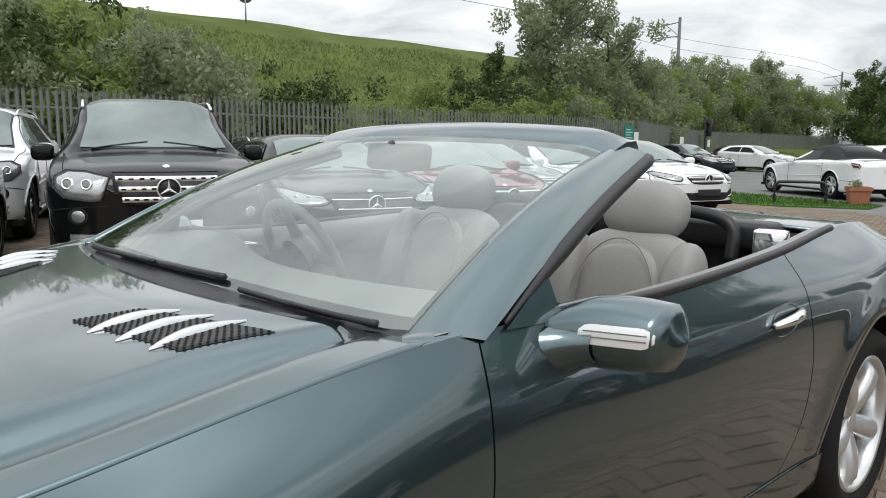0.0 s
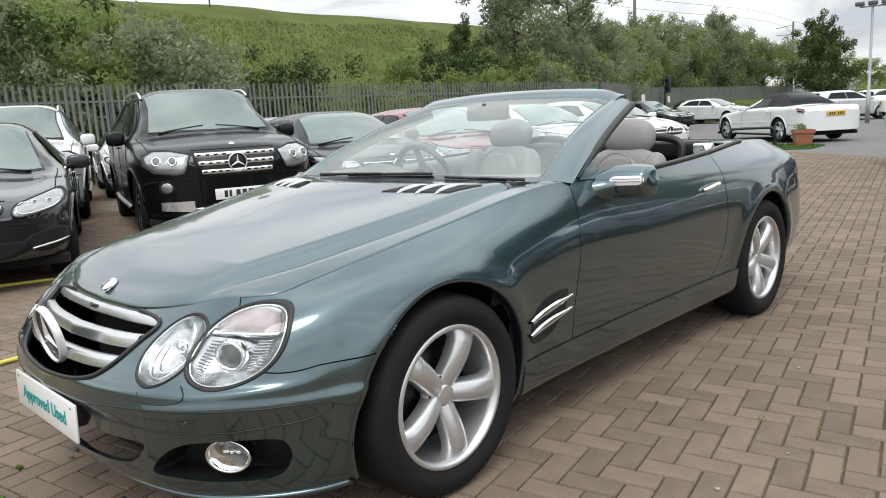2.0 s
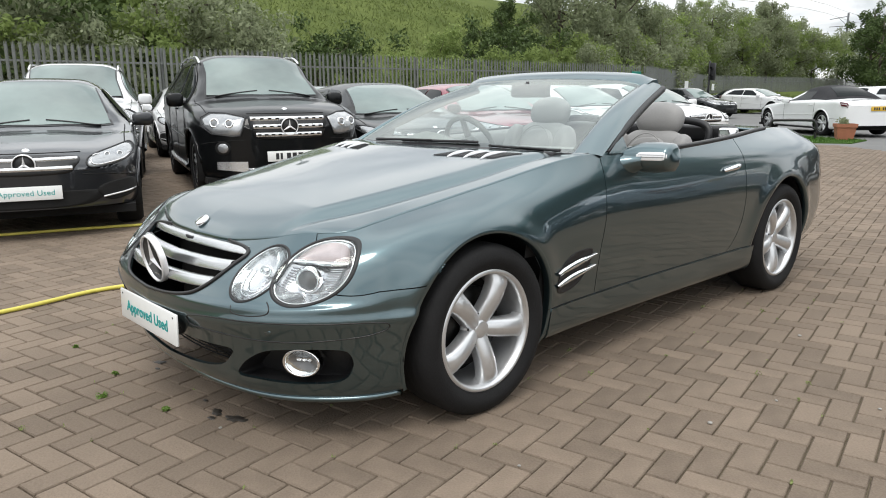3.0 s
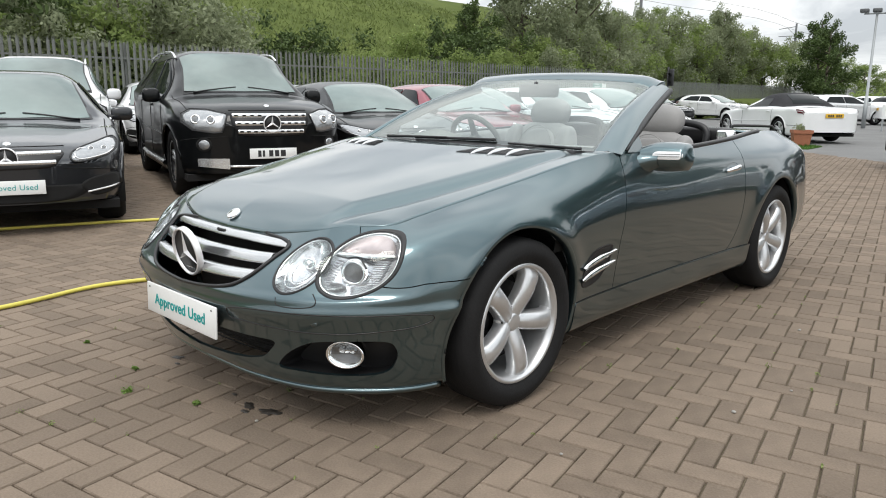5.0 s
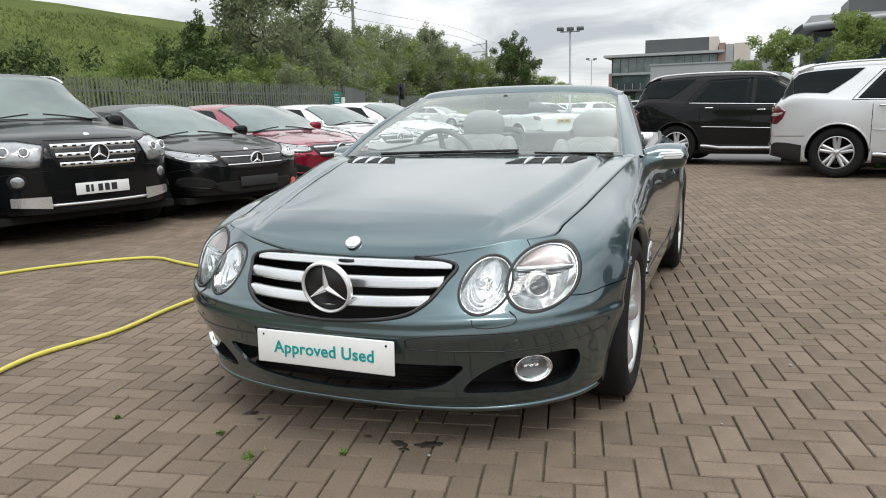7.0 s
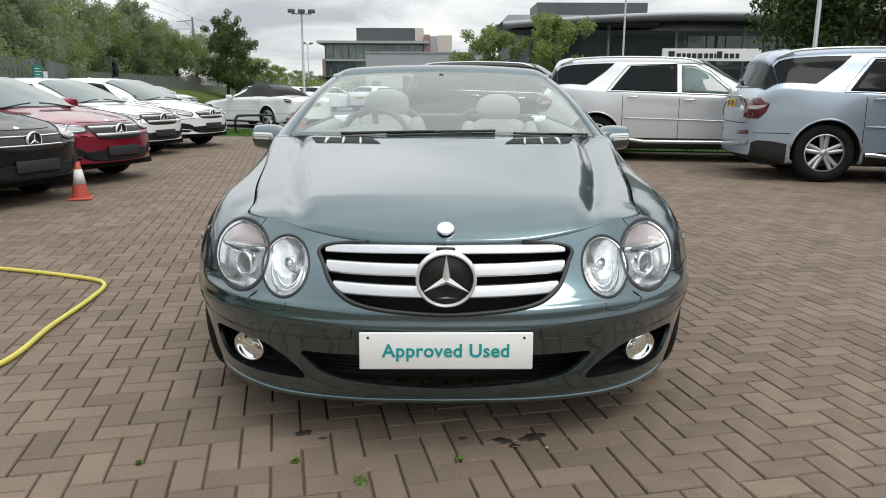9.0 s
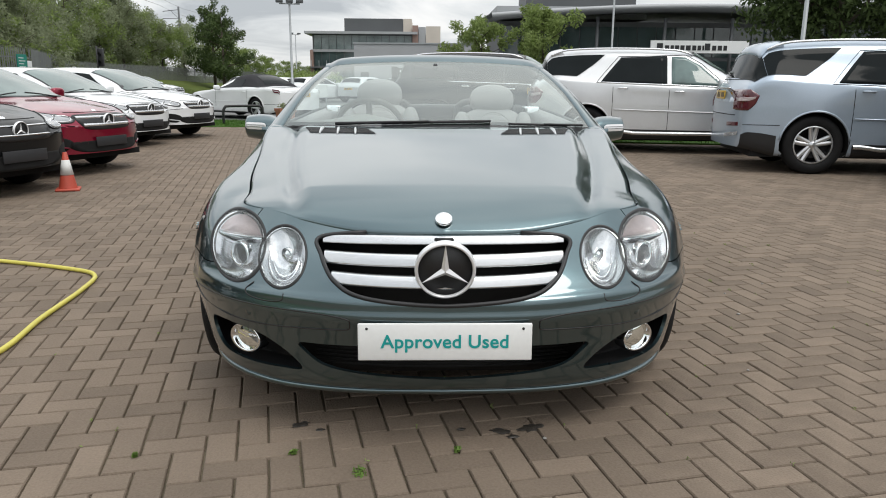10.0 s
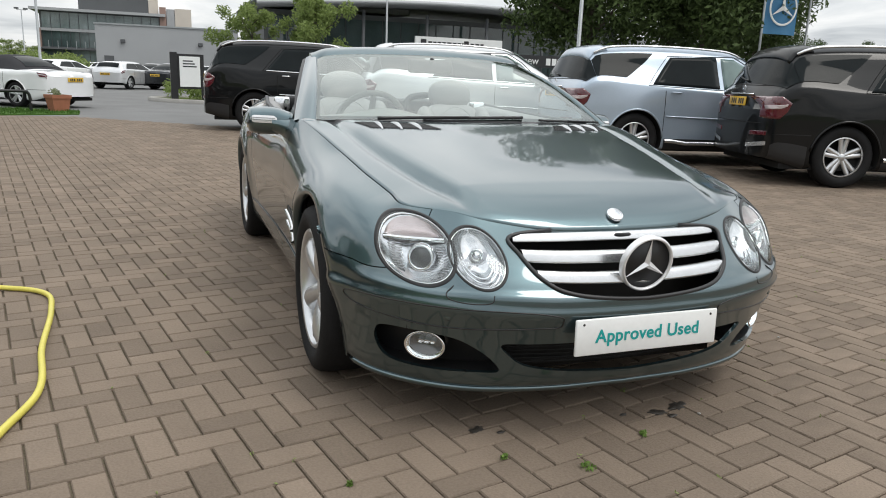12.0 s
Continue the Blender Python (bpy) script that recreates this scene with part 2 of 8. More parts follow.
def box(bm, x0, x1, y0, y1, z0, z1, bevel=0.0, m=None, mat=0):
    c = bmesh.ops.create_cube(bm, size=1.0)
    vs = c["verts"]
    for v in vs:
        v.co = Vector(((x0 + x1) / 2 + v.co.x * (x1 - x0), (y0 + y1) / 2 + v.co.y * (y1 - y0), (z0 + z1) / 2 + v.co.z * (z1 - z0)))
    fs = {fc for v in vs for fc in v.link_faces}
    if bevel:
        es = {e for v in vs for e in v.link_edges}
        r = bmesh.ops.bevel(bm, geom=list(es), offset=bevel, segments=2, affect="EDGES", profile=0.5)
        vs = list({v for fc in r["faces"] for v in fc.verts} | {v for v in vs if v.is_valid})
        fs = {fc for v in vs for fc in v.link_faces}
    for fc in fs:
        fc.material_index = mat
    if m is not None:
        bmesh.ops.transform(bm, matrix=m, verts=vs)
    return vs


def lathe(bm, profile, axis="z", n=32, m=None, mat=0, closed=False):
    """Turn a profile of (radius, height) round an axis."""
    rings = []
    for r, h in profile:
        ring = []
        for k in range(n):
            a = 2 * math.pi * k / n
            c, s = r * math.cos(a), r * math.sin(a)
            co = {"z": (c, s, h), "x": (h, c, s), "y": (c, h, s)}[axis]
            ring.append(bm.verts.new(m @ Vector(co) if m is not None else co))
        rings.append(ring)
    pairs = list(zip(rings, rings[1:])) + ([(rings[-1], rings[0])] if closed else [])
    for a, b in pairs:
        for k in range(n):
            fc = bm.faces.new((a[k], a[(k + 1) % n], b[(k + 1) % n], b[k]))
            fc.material_index = mat
    return rings


def grid(bm, rows, close_u=False, mat=0):
    """A sheet over rows of points."""
    vs = [[bm.verts.new(p) for p in row] for row in rows]
    n = len(vs[0])
    for a, b in zip(vs, vs[1:]):
        for k in range(n if close_u else n - 1):
            j = (k + 1) % n
            try:
                bm.faces.new((a[k], a[j], b[j], b[k])).material_index = mat
            except ValueError:
                pass
    return vs


def tube(bm, pts, radius, n=8, mat=0, cap=True):
    """A round bar along points; radius may vary."""
    pts = [Vector(p) for p in pts]
    rows, up = [], Vector((0, 0, 1))
    for k, p in enumerate(pts):
        d = (pts[min(k + 1, len(pts) - 1)] - pts[max(k - 1, 0)]).normalized()
        side = d.cross(up)
        if side.length < 1e-3:
            side = d.cross(Vector((1, 0, 0)))
        side.normalize()
        top = side.cross(d)
        r = radius[k] if isinstance(radius, (list, tuple)) else radius
        rows.append([p + side * r * math.cos(2 * math.pi * j / n) + top * r * math.sin(2 * math.pi * j / n) for j in range(n)])
    vs = grid(bm, rows, True, mat)
    if cap:
        for ring in (vs[0][::-1], vs[-1]):
            bm.faces.new(ring).material_index = mat
    return vs


def smooth_path(keys, n):
    """Catmull-Rom through key points."""
    keys = [Vector(k) for k in keys]
    out = []
    for i in range(n):
        t = i / (n - 1) * (len(keys) - 1)
        out.append(spline_at(keys, t))
    return out


def spline_at(keys, t):
    k = min(int(t), len(keys) - 2)
    q = t - k
    p0, p1, p2, p3 = keys[max(k - 1, 0)], keys[k], keys[k + 1], keys[min(k + 2, len(keys) - 1)]
    if k == 0:
        p0 = p1 * 2 - p2
    if k == len(keys) - 2:
        p3 = p2 * 2 - p1
    return 0.5 * ((2 * p1) + (p2 - p0) * q + (2 * p0 - 5 * p1 + 4 * p2 - p3) * q * q + (3 * p1 - p0 - 3 * p2 + p3) * q ** 3)


def curve1(keys, x):
    """Smooth interpolation of (place, value) keys."""
    if x <= keys[0][0]:
        return keys[0][1]
    if x >= keys[-1][0]:
        return keys[-1][1]
    for (a, va), (b, vb) in zip(keys, keys[1:]):
        if a <= x <= b:
            i = keys.index((a, va))
            ma = (vb - keys[max(i - 1, 0)][1]) / (b - keys[max(i - 1, 0)][0]) if i > 0 else (vb - va) / (b - a)
            nx = keys[min(i + 2, len(keys) - 1)]
            mb = (nx[1] - va) / (nx[0] - a)
            q, h = (x - a) / (b - a), b - a
            return (2 * q ** 3 - 3 * q * q + 1) * va + (q ** 3 - 2 * q * q + q) * h * ma + (-2 * q ** 3 + 3 * q * q) * vb + (q ** 3 - q * q) * h * mb
    return keys[-1][1]


def text_on(name, words, size, mat, m, parent, spread=1.0, depth=0.001, weight=0.0):
    """Letters as a flat mesh at a pose."""
    cu = bpy.data.curves.new(name, "FONT")
    cu.body, cu.size, cu.align_x, cu.align_y, cu.extrude, cu.offset = words, size, "CENTER", "CENTER", depth, weight
    cu.space_character = spread
    tmp = bpy.data.objects.new(name, cu)
    scene.collection.objects.link(tmp)
    bpy.context.view_layer.update()
    me = bpy.data.meshes.new_from_object(tmp.evaluated_get(bpy.context.evaluated_depsgraph_get()))
    bpy.data.objects.remove(tmp)
    bpy.data.curves.remove(cu)
    me.materials.clear()
    me.materials.append(M[mat])
    ob = new(name, me)
    ob.matrix_basis = m
    ob.parent = parent
    return ob


# ---- setting ----
def sheet(name, x0, x1, y0, y1, z, mat, n=1, kind="structure", label="", category=""):
    bm = bmesh.new()
    grid(bm, [[Vector((x0 + (x1 - x0) * i / n, y0 + (y1 - y0) * j / n, z)) for j in range(n + 1)] for i in range(n + 1)])
    bmesh.ops.recalc_face_normals(bm, faces=bm.faces)
    if bm.faces[0].normal.z < 0:
        bmesh.ops.reverse_faces(bm, faces=bm.faces)
    return tagged(part(name, bm, mat), label, category, "", kind)


tagged(sheet("ground", -1500, 1500, -1500, 1500, -0.06, "bank"), "grassy ground reaching the horizon", "ground")
tagged(sheet("road", -16.2, 70, 11.5, 125, -0.016, "asphalt"), "grey asphalt access road and car park", "road")
bm = bmesh.new()
bm.faces.new([bm.verts.new((x, y, -0.011)) for x, y in ((-16.2, -30), (40, -30), (40, 12.4), (.55, 12.4), (-3.2, 15.4), (-16.2, 15.5))])
bed = tagged(part("pavement", bm, "joint"), "brown herringbone block paving", "pavement", "", "structure")

# the asphalt gives way to block paving along a slanting edge
ANGLE = radians(11.7)
LOT = (-15.4, 12.0, -7.5, 15.5)


def paver_cells(x0, x1, y0, y1):
    """Centres and directions of herringbone blocks over an area."""
    u, c, s = .0973, math.cos(ANGLE), math.sin(ANGLE)
    reach = int(30 / u)
    i, j = np.meshgrid(np.arange(-reach, reach), np.arange(-reach, reach), indexing="ij")
    k = (i - j) % 4
    cells = []
    for kind, flag in ((0, k == 0), (1, k == 3)):
        a, b = i[flag].astype(float), j[flag].astype(float)
        a, b = a - .287, b + .303
        px, py = ((a + 1) * u, (b + .5) * u) if kind == 0 else ((a + .5) * u, (b + 1) * u)
        x, y = px * c - py * s, px * s + py * c
        ok = (x > x0) & (x < x1) & (y > y0) & (y < np.clip(15.4 - (x + 3.2) * .8, 12.4, y1))
        cells.append((x[ok], y[ok], np.full(ok.sum(), kind)))
    return [np.concatenate(q) for q in zip(*cells)]


def paver_shape():
    """One block: worn top, chamfer, sides. Length along x."""
    a, b, e = .0956, .0470, .0046
    v = []
    for ex, z in ((e, 0.0), (0.0015, -.005), (0.0, -.03)):
        v += [(-a + ex, -b + ex, z), (a - ex, -b + ex, z), (a - ex, b - ex, z), (-a + ex, b - ex, z)]
    fc = [(0, 1, 2, 3)]
    for o in (0, 4):
        for q in range(4):
            r = (q + 1) % 4
            fc.append((o + q, o + 4 + q, o + 4 + r, o + r))
    return np.array(v), [f[::1] for f in fc]


def paving():
    x, y, kind = paver_cells(*LOT)
    shape, faces = paver_shape()
    rng = np.random.default_rng(7)
    near = (np.abs(x - 1.55) < .95) & (np.abs(y + .35) < 1.75)
    near_i = np.nonzero(near)[0]
    near_i = near_i[:300]
    mask = np.ones(len(x), bool)
    mask[near_i] = False
    far = np.nonzero(mask)[0]
    ang = ANGLE + kind * math.pi / 2 + rng.normal(0, .006, len(x))
    dz, tx, ty = rng.normal(0, .0007, len(x)), rng.normal(0, .003, len(x)), rng.normal(0, .003, len(x))
    co, si = np.cos(ang[far]), np.sin(ang[far])
    n = len(far)
    V = np.empty((n, 12, 3))
    V[:, :, 0] = x[far, None] + shape[None, :, 0] * co[:, None] - shape[None, :, 1] * si[:, None]
    V[:, :, 1] = y[far, None] + shape[None, :, 0] * si[:, None] + shape[None, :, 1] * co[:, None]
    V[:, :, 2] = shape[None, :, 2] + dz[far, None] + tx[far, None] * shape[None, :, 0] + ty[far, None] * shape[None, :, 1]
    F = (np.arange(n)[:, None, None] * 12 + np.array(faces)[None]).reshape(-1, 4)
    me = bpy.data.meshes.new("paving_blocks")
    me.vertices.add(n * 12)
    me.vertices.foreach_set("co", V.ravel())
    me.loops.add(len(F) * 4)
    me.loops.foreach_set("vertex_index", F.ravel().astype(np.int32))
    me.polygons.add(len(F))
    me.polygons.foreach_set("loop_start", np.arange(0, len(F) * 4, 4, dtype=np.int32))
    me.polygons.foreach_set("loop_total", np.full(len(F), 4, dtype=np.int32))
    me.update(calc_edges=True)
    me.validate()
    me.shade_flat()
    me.materials.append(M["paver"])
    ob = new("paving_blocks", me)
    ob.parent = bed
    tagged(ob, "brown concrete blocks laid in herringbone", "", "", "stuff")
    one = bpy.data.meshes.new("block")
    one.from_pydata([tuple(p) for p in shape], [], [tuple(f) for f in faces])
    one.materials.append(M["paver_piece"])
    for k in near_i:
        b = new("block", one)
        b.matrix_basis = Matrix.Translation((x[k], y[k], dz[k])) @ Matrix.Rotation(ang[k], 4, "Z") @ Matrix.Rotation(tx[k], 4, "Y") @ Matrix.Rotation(ty[k], 4, "X")
        b.parent = bed


def hill_height(x, y):
    """The grassed bank behind the fence, highest in the south-west."""
    d = max(0.0, -16.2 - x)
    crest = curve1([(-30, 10.4), (0, 10.2), (12, 10.1), (30, 10.0), (60, 9.8), (80, 7.5), (110, 2.0)], y)
    q = min(1.0, d / 34.0)
    return -.05 + crest * (3 * q * q - 2 * q ** 3) + .35 * noise.noise((x * .12, y * .12, 0)) * min(1, d / 4)


def bank():
    bm = bmesh.new()
    rows = []
    for i in range(49):
        x = -16.2 - 110 * (i / 48) ** 1.7
        rows.append([Vector((x, -60 + 210 * j / 70, hill_height(x, -60 + 210 * j / 70))) for j in range(71)])
    grid(bm, rows)
    bmesh.ops.recalc_face_normals(bm, faces=bm.faces)
    if bm.faces[0].normal.z < 0:
        bmesh.ops.reverse_faces(bm, faces=bm.faces)
    tagged(part("ground_bank", bm, "bank"), "rough grass bank rising behind the fence", "ground", "", "structure")


bank()
M["paver_piece"] = material("brown_concrete_paver_piece", (0.186, 0.145, 0.110), 0.85, 0, 0, 0.40, 9.0, 1.0, 120, obj=0.6, spec=0.25)


def palisade(name, x, y0, y1, height, mat, far=False):
    """A run of palisade fence along y: pales, rails and posts."""
    fence = thing(name, "weathered grey steel palisade fence with pointed pales", "fence")
    step = .150
    n = int((y1 - y0) / step)
    pale = bmesh.new()
    wd = .036
    prof = [(-wd, 0), (-wd * .45, .016), (wd * .45, .016), (wd, 0)]
    rows = []
    for z in (.04, height - .12):
        rows.append([Vector((d, u, z)) for u, d in prof])
    vs = grid(pale, rows)
    tips = [Vector((.004, -wd * .75, height - .01)), Vector((.016, 0, height)), Vector((.004, wd * .75, height - .01))]
    t = [pale.verts.new(p) for p in tips]
    a = vs[1]
    pale.faces.new((a[0], a[1], t[0]))
    pale.faces.new((a[1], a[2], t[1]))
    pale.faces.new((a[2], a[3], t[2]))
    me = bpy.data.meshes.new("pale")
    pale.to_mesh(me)
    pale.free()
    me.materials.append(M[mat])
    rng = random.Random(4)
    for k in range(n):
        ob = new("pale", me)
        ob.parent = fence
        ob.matrix_basis = Matrix.Translation((x, y0 + k * step, rng.uniform(-.012, .012))) @ pose(0, 0, 0, rng.uniform(-.5, .5), 0, 0)
    for z in (.45, height - .42):
        bm = bmesh.new()
        box(bm, x - .045, x - .004, y0, y1, z - .022, z + .022)
        part("rail", bm, mat, fence, smooth=False)
    k = 0
    while y0 + k * 2.75 <= y1:
        bm = bmesh.new()
        box(bm, x - .10, x - .048, y0 + k * 2.75 - .03, y0 + k * 2.75 + .03, -.05, height - .05, .004)
        part("post", bm, mat, fence, smooth=False)
        k += 1
    return fence


palisade("fence", -15.6, -8, 27.2, 2.36, "steel")
paving()


# ---- the teal convertible, nose towards -y, front axle at the origin ----
from mathutils.bvhtree import BVHTree

PLAN = [Vector(p) for p in ((0, -.855), (.28, -.837), (.52, -.772), (.685, -.668), (.815, -.518), (.880, -.35), (.907, -.14), (.912, .15), (.897, .70),
                            (.895, 1.30), (.903, 1.95), (.914, 2.50), (.890, 2.95), (.805, 3.34), (.62, 3.56), (.34, 3.65), (0, 3.68))]


def sub(name, label):
    """An empty part that holds its pieces together."""
    ob = new(name)
    ob["label"] = label
    return ob


def rib(*pairs):
    return [Vector(p) for p in pairs]


RIBS = {
    0: rib((-.15, .165), (-.070, .185), (-.036, .30), (.002, .462), (-.022, .512), (-.078, .58), (-.188, .657)),
    1: rib((-.14, .163), (-.070, .185), (-.036, .30), (.002, .462), (-.022, .512), (-.080, .58), (-.190, .662)),
    2: rib((-.12, .16), (-.068, .185), (-.036, .30), (.002, .468), (-.022, .517), (-.088, .59), (-.195, .688)),
    3: rib((-.10, .16), (-.064, .185), (-.033, .30), (.002, .472), (-.022, .515), (-.080, .605), (-.185, .713)),
    4: rib((-.09, .16), (-.058, .185), (-.029, .30), (.002, .476), (-.012, .53), (-.058, .64), (-.158, .722)),
    5: rib((-.09, .16), (-.042, .19), (-.017, .31), (.001, .47), (-.005, .57), (-.060, .69), (-.193, .742)),
    6: rib((-.10, .17), (-.03, .20), (-.010, .33), (0, .50), (-.004, .62), (-.062, .735), (-.184, .778)),
    7: rib((-.11, .17), (-.04, .20), (-.018, .33), (-.002, .51), (-.003, .64), (-.055, .765), (-.158, .828)),
    8: rib((-.12, .17), (-.05, .20), (-.030, .33), (-.010, .52), (0, .66), (-.024, .80), (-.080, .920)),
    9: rib((-.12, .17), (-.05, .20), (-.034, .33), (-.010, .52), (0, .66), (-.024, .80), (-.070, .906)),
    10: rib((-.12, .17), (-.05, .20), (-.028, .33), (-.006, .52), (0, .67), (-.028, .82), (-.097, .927)),
    11: rib((-.12, .17), (-.04, .20), (-.012, .34), (0, .52), (-.001, .68), (-.042, .835), (-.165, .953)),
    12: rib((-.14, .20), (-.05, .24), (-.010, .36), (0, .52), (-.010, .68), (-.050, .835), (-.195, .950)),
    13: rib((-.18, .23), (-.05, .27), (-.005, .40), (0, .52), (-.014, .66), (-.050, .81), (-.200, .915)),
    16: rib((-.22, .25), (-.05, .29), (0, .42), (0, .52), (-.016, .64), (-.045, .77), (-.110, .872)),
}


def ribs_at(s):
    ks = sorted(RIBS)
    for a, b in zip(ks, ks[1:]):
        if a <= s <= b:
            q = (s - a) / (b - a)
            i = ks.index(a)
            p0, p3 = RIBS[ks[max(i - 1, 0)]], RIBS[ks[min(i + 2, len(ks) - 1)]]
            out = []
            for k in range(7):
                m0, m1 = (RIBS[b][k] - p0[k]) * 0.5, (p3[k] - RIBS[a][k]) * 0.5
                out.append((2 * q ** 3 - 3 * q * q + 1) * RIBS[a][k] + (q ** 3 - 2 * q * q + q) * m0 + (-2 * q ** 3 + 3 * q * q) * RIBS[b][k] + (q ** 3 - q * q) * m1)
            return out
    return RIBS[ks[-1]]


def shell(s, w):
    """A point of the outer skin: s runs round the plan from nose to tail (negative: the other side), w up the rib from 0 to 6."""
    side = -1 if s < 0 else 1
    s = min(abs(s), 15.999)
    p = spline_at(PLAN, s)
    d = spline_at(PLAN, min(s + .02, 16)) - spline_at(PLAN, max(s - .02, 0))
    if s < .03:
        d = Vector((1, 0))
    n = Vector((d.y, -d.x)).normalized()
    q = spline_at(ribs_at(s), max(0.0, min(w, 6)))
    if s < 6.3:
        # ridge of the bumper's rubbing strip
        z0 = curve1([(0, .432), (1.2, .434), (2.5, .448), (4.5, .452), (6.3, .452)], s)
        fade = min(1.0, max(0.0, (6.3 - s) / 1.2))
        q = Vector((q.x + .011 * fade * (math.exp(-((q.y - z0) / .020) ** 2) if q.y > z0 else max(0.0, 1 - (z0 - q.y) / .10) ** 1.5), q.y))
    # swelling lips of the wheel arches
    for cy in (.02, 2.535):
        r = math.hypot(p.y - cy, q.y - .318)
        if q.y > .25 and r < .62:
            q = Vector((q.x + .013 * math.exp(-((r - .385) / .055) ** 2) * min(1, (q.y - .25) / .2), q.y))
    x, y = p.x + n.x * q.x, p.y + n.y * q.x
    if s < .03:
        x = 0 if s == 0 else x
    return Vector((side * max(x, 0), y, q.y))


def skin_tree():
    bm = bmesh.new()
    grid(bm, [[shell(-15.9 + 31.8 * i / 420, 6 * j / 60) for j in range(61)] for i in range(421)])
    bm.normal_update()
    tree = BVHTree.FromBMesh(bm)
    bm.free()
    return tree


SKIN = skin_tree()


def on_front(x, z, lift=0.0):
    """The skin met from the front at (x, z)."""
    p, n, _, _ = SKIN.ray_cast(Vector((x, -3, z)), Vector((0, 1, 0)))
    if p is None:
        p, n, _, _ = SKIN.find_nearest(Vector((x, -.7, z)))
    n = n if n.y < 0 else -n
    return p + n * lift


def on_side(y, z, lift=0.0, side=1):
    """The skin met from one side at (y, z)."""
    p, n, _, _ = SKIN.ray_cast(Vector((3 * side, y, z)), Vector((-side, 0, 0)))
    if p is None:
        p, n, _, _ = SKIN.find_nearest(Vector((.9 * side, y, z)))
    n = n if n.x * side > 0 else -n
    return p + n * lift


def inside(poly, u, v):
    hit = False
    for (a, b), (c, d) in zip(poly, poly[1:] + poly[:1]):
        if (b > v) != (d > v) and u < (c - a) * (v - b) / (d - b) + a:
            hit = not hit
    return hit


def nearest(poly, u, v):
    best, at = 9, None
    for (a, b), (c, d) in zip(poly, poly[1:] + poly[:1]):
        e = (c - a) ** 2 + (d - b) ** 2
        q = max(0, min(1, ((u - a) * (c - a) + (v - b) * (d - b)) / e)) if e else 0
        x, y = a + q * (c - a), b + q * (d - b)
        r = math.hypot(u - x, v - y)
        if r < best:
            best, at = r, (x, y)
    return at


def cut(bm, poly, view, side=1):
    """Open a hole of that outline, seen from the front or a side; its rim follows the outline."""
    pick = (lambda p: (p.x, p.z)) if view == "front" else (lambda p: (p.y, p.z))
    gone = [fc for fc in bm.faces if inside(poly, *pick(fc.calc_center_median())) and (view == "front" or fc.calc_center_median().x * side > 0)]
    dead = set(gone)
    rim = {v for fc in gone for v in fc.verts if any(g not in dead for g in v.link_faces)}
    bmesh.ops.delete(bm, geom=gone, context="FACES")
    for v in rim:
        if v.is_valid:
            u, z = nearest(poly, *pick(v.co))
            v.co = on_front(u, z) if view == "front" else on_side(u, z, 0, side)


def ring(cy, cz, r, n=72):
    return [(cy + r * math.cos(2 * math.pi * k / n), cz + r * math.sin(2 * math.pi * k / n)) for k in range(n)]


def oval(cx, cz, a, b, tilt=0, n=48, power=2.0):
    out = []
    for k in range(n):
        t = 2 * math.pi * k / n
        u = a * math.copysign(abs(math.cos(t)) ** (2 / power), math.cos(t))
        v = b * math.copysign(abs(math.sin(t)) ** (2 / power), math.sin(t))
        c, s = math.cos(radians(tilt)), math.sin(radians(tilt))
        out.append((cx + u * c - v * s, cz + u * s + v * c))
    return out


def smooth_outline(keys, n=72):
    """Closed smooth outline through corner keys."""
    ks = [Vector(k) for k in keys]
    m = len(ks)
    out = []
    for i in range(n):
        t = i / n * m
        k, q = int(t), t - int(t)
        p0, p1, p2, p3 = ks[(k - 1) % m], ks[k % m], ks[(k + 1) % m], ks[(k + 2) % m]
        p = 0.5 * ((2 * p1) + (p2 - p0) * q + (2 * p0 - 5 * p1 + 4 * p2 - p3) * q * q + (3 * p1 - p0 - 3 * p2 + p3) * q ** 3)
        out.append((p.x, p.y))
    return out


def patch(s0, s1, w0, w1, ns, nw, keep=None, bm=None):
    """A panel of the skin; its ends may be functions of w, or its foot and head functions of s."""
    bm = bm or bmesh.new()
    f0 = s0 if callable(s0) else (lambda w: s0)
    f1 = s1 if callable(s1) else (lambda w: s1)
    rows = []
    for i in range(ns + 1):
        row = []
        for j in range(nw + 1):
            if callable(w0) or callable(w1):
                e0, e1 = f0(3.0), f1(3.0)
                s = e0 + (e1 - e0) * i / ns
                lo = w0(abs(s)) if callable(w0) else w0
                hi = w1(abs(s)) if callable(w1) else w1
                w = lo + (hi - lo) * j / nw
                s = f0(w) + (f1(w) - f0(w)) * i / ns
            else:
                w = w0 + (w1 - w0) * j / nw
                s = f0(w) + (f1(w) - f0(w)) * i / ns
            row.append(shell(s, w))
        rows.append(row)
    grid(bm, rows)
    if keep:
        bad = [fc for fc in bm.faces if not keep(fc.calc_center_median())]
        bmesh.ops.delete(bm, geom=bad, context="FACES")
    return bm


def seam_w(s):
    """Height of the joint between bumper and wing."""
    return 4.45 - .41 * (s - 3.3) - .10 * math.sin(math.pi * min(1, (s - 3.3) / 1.2))


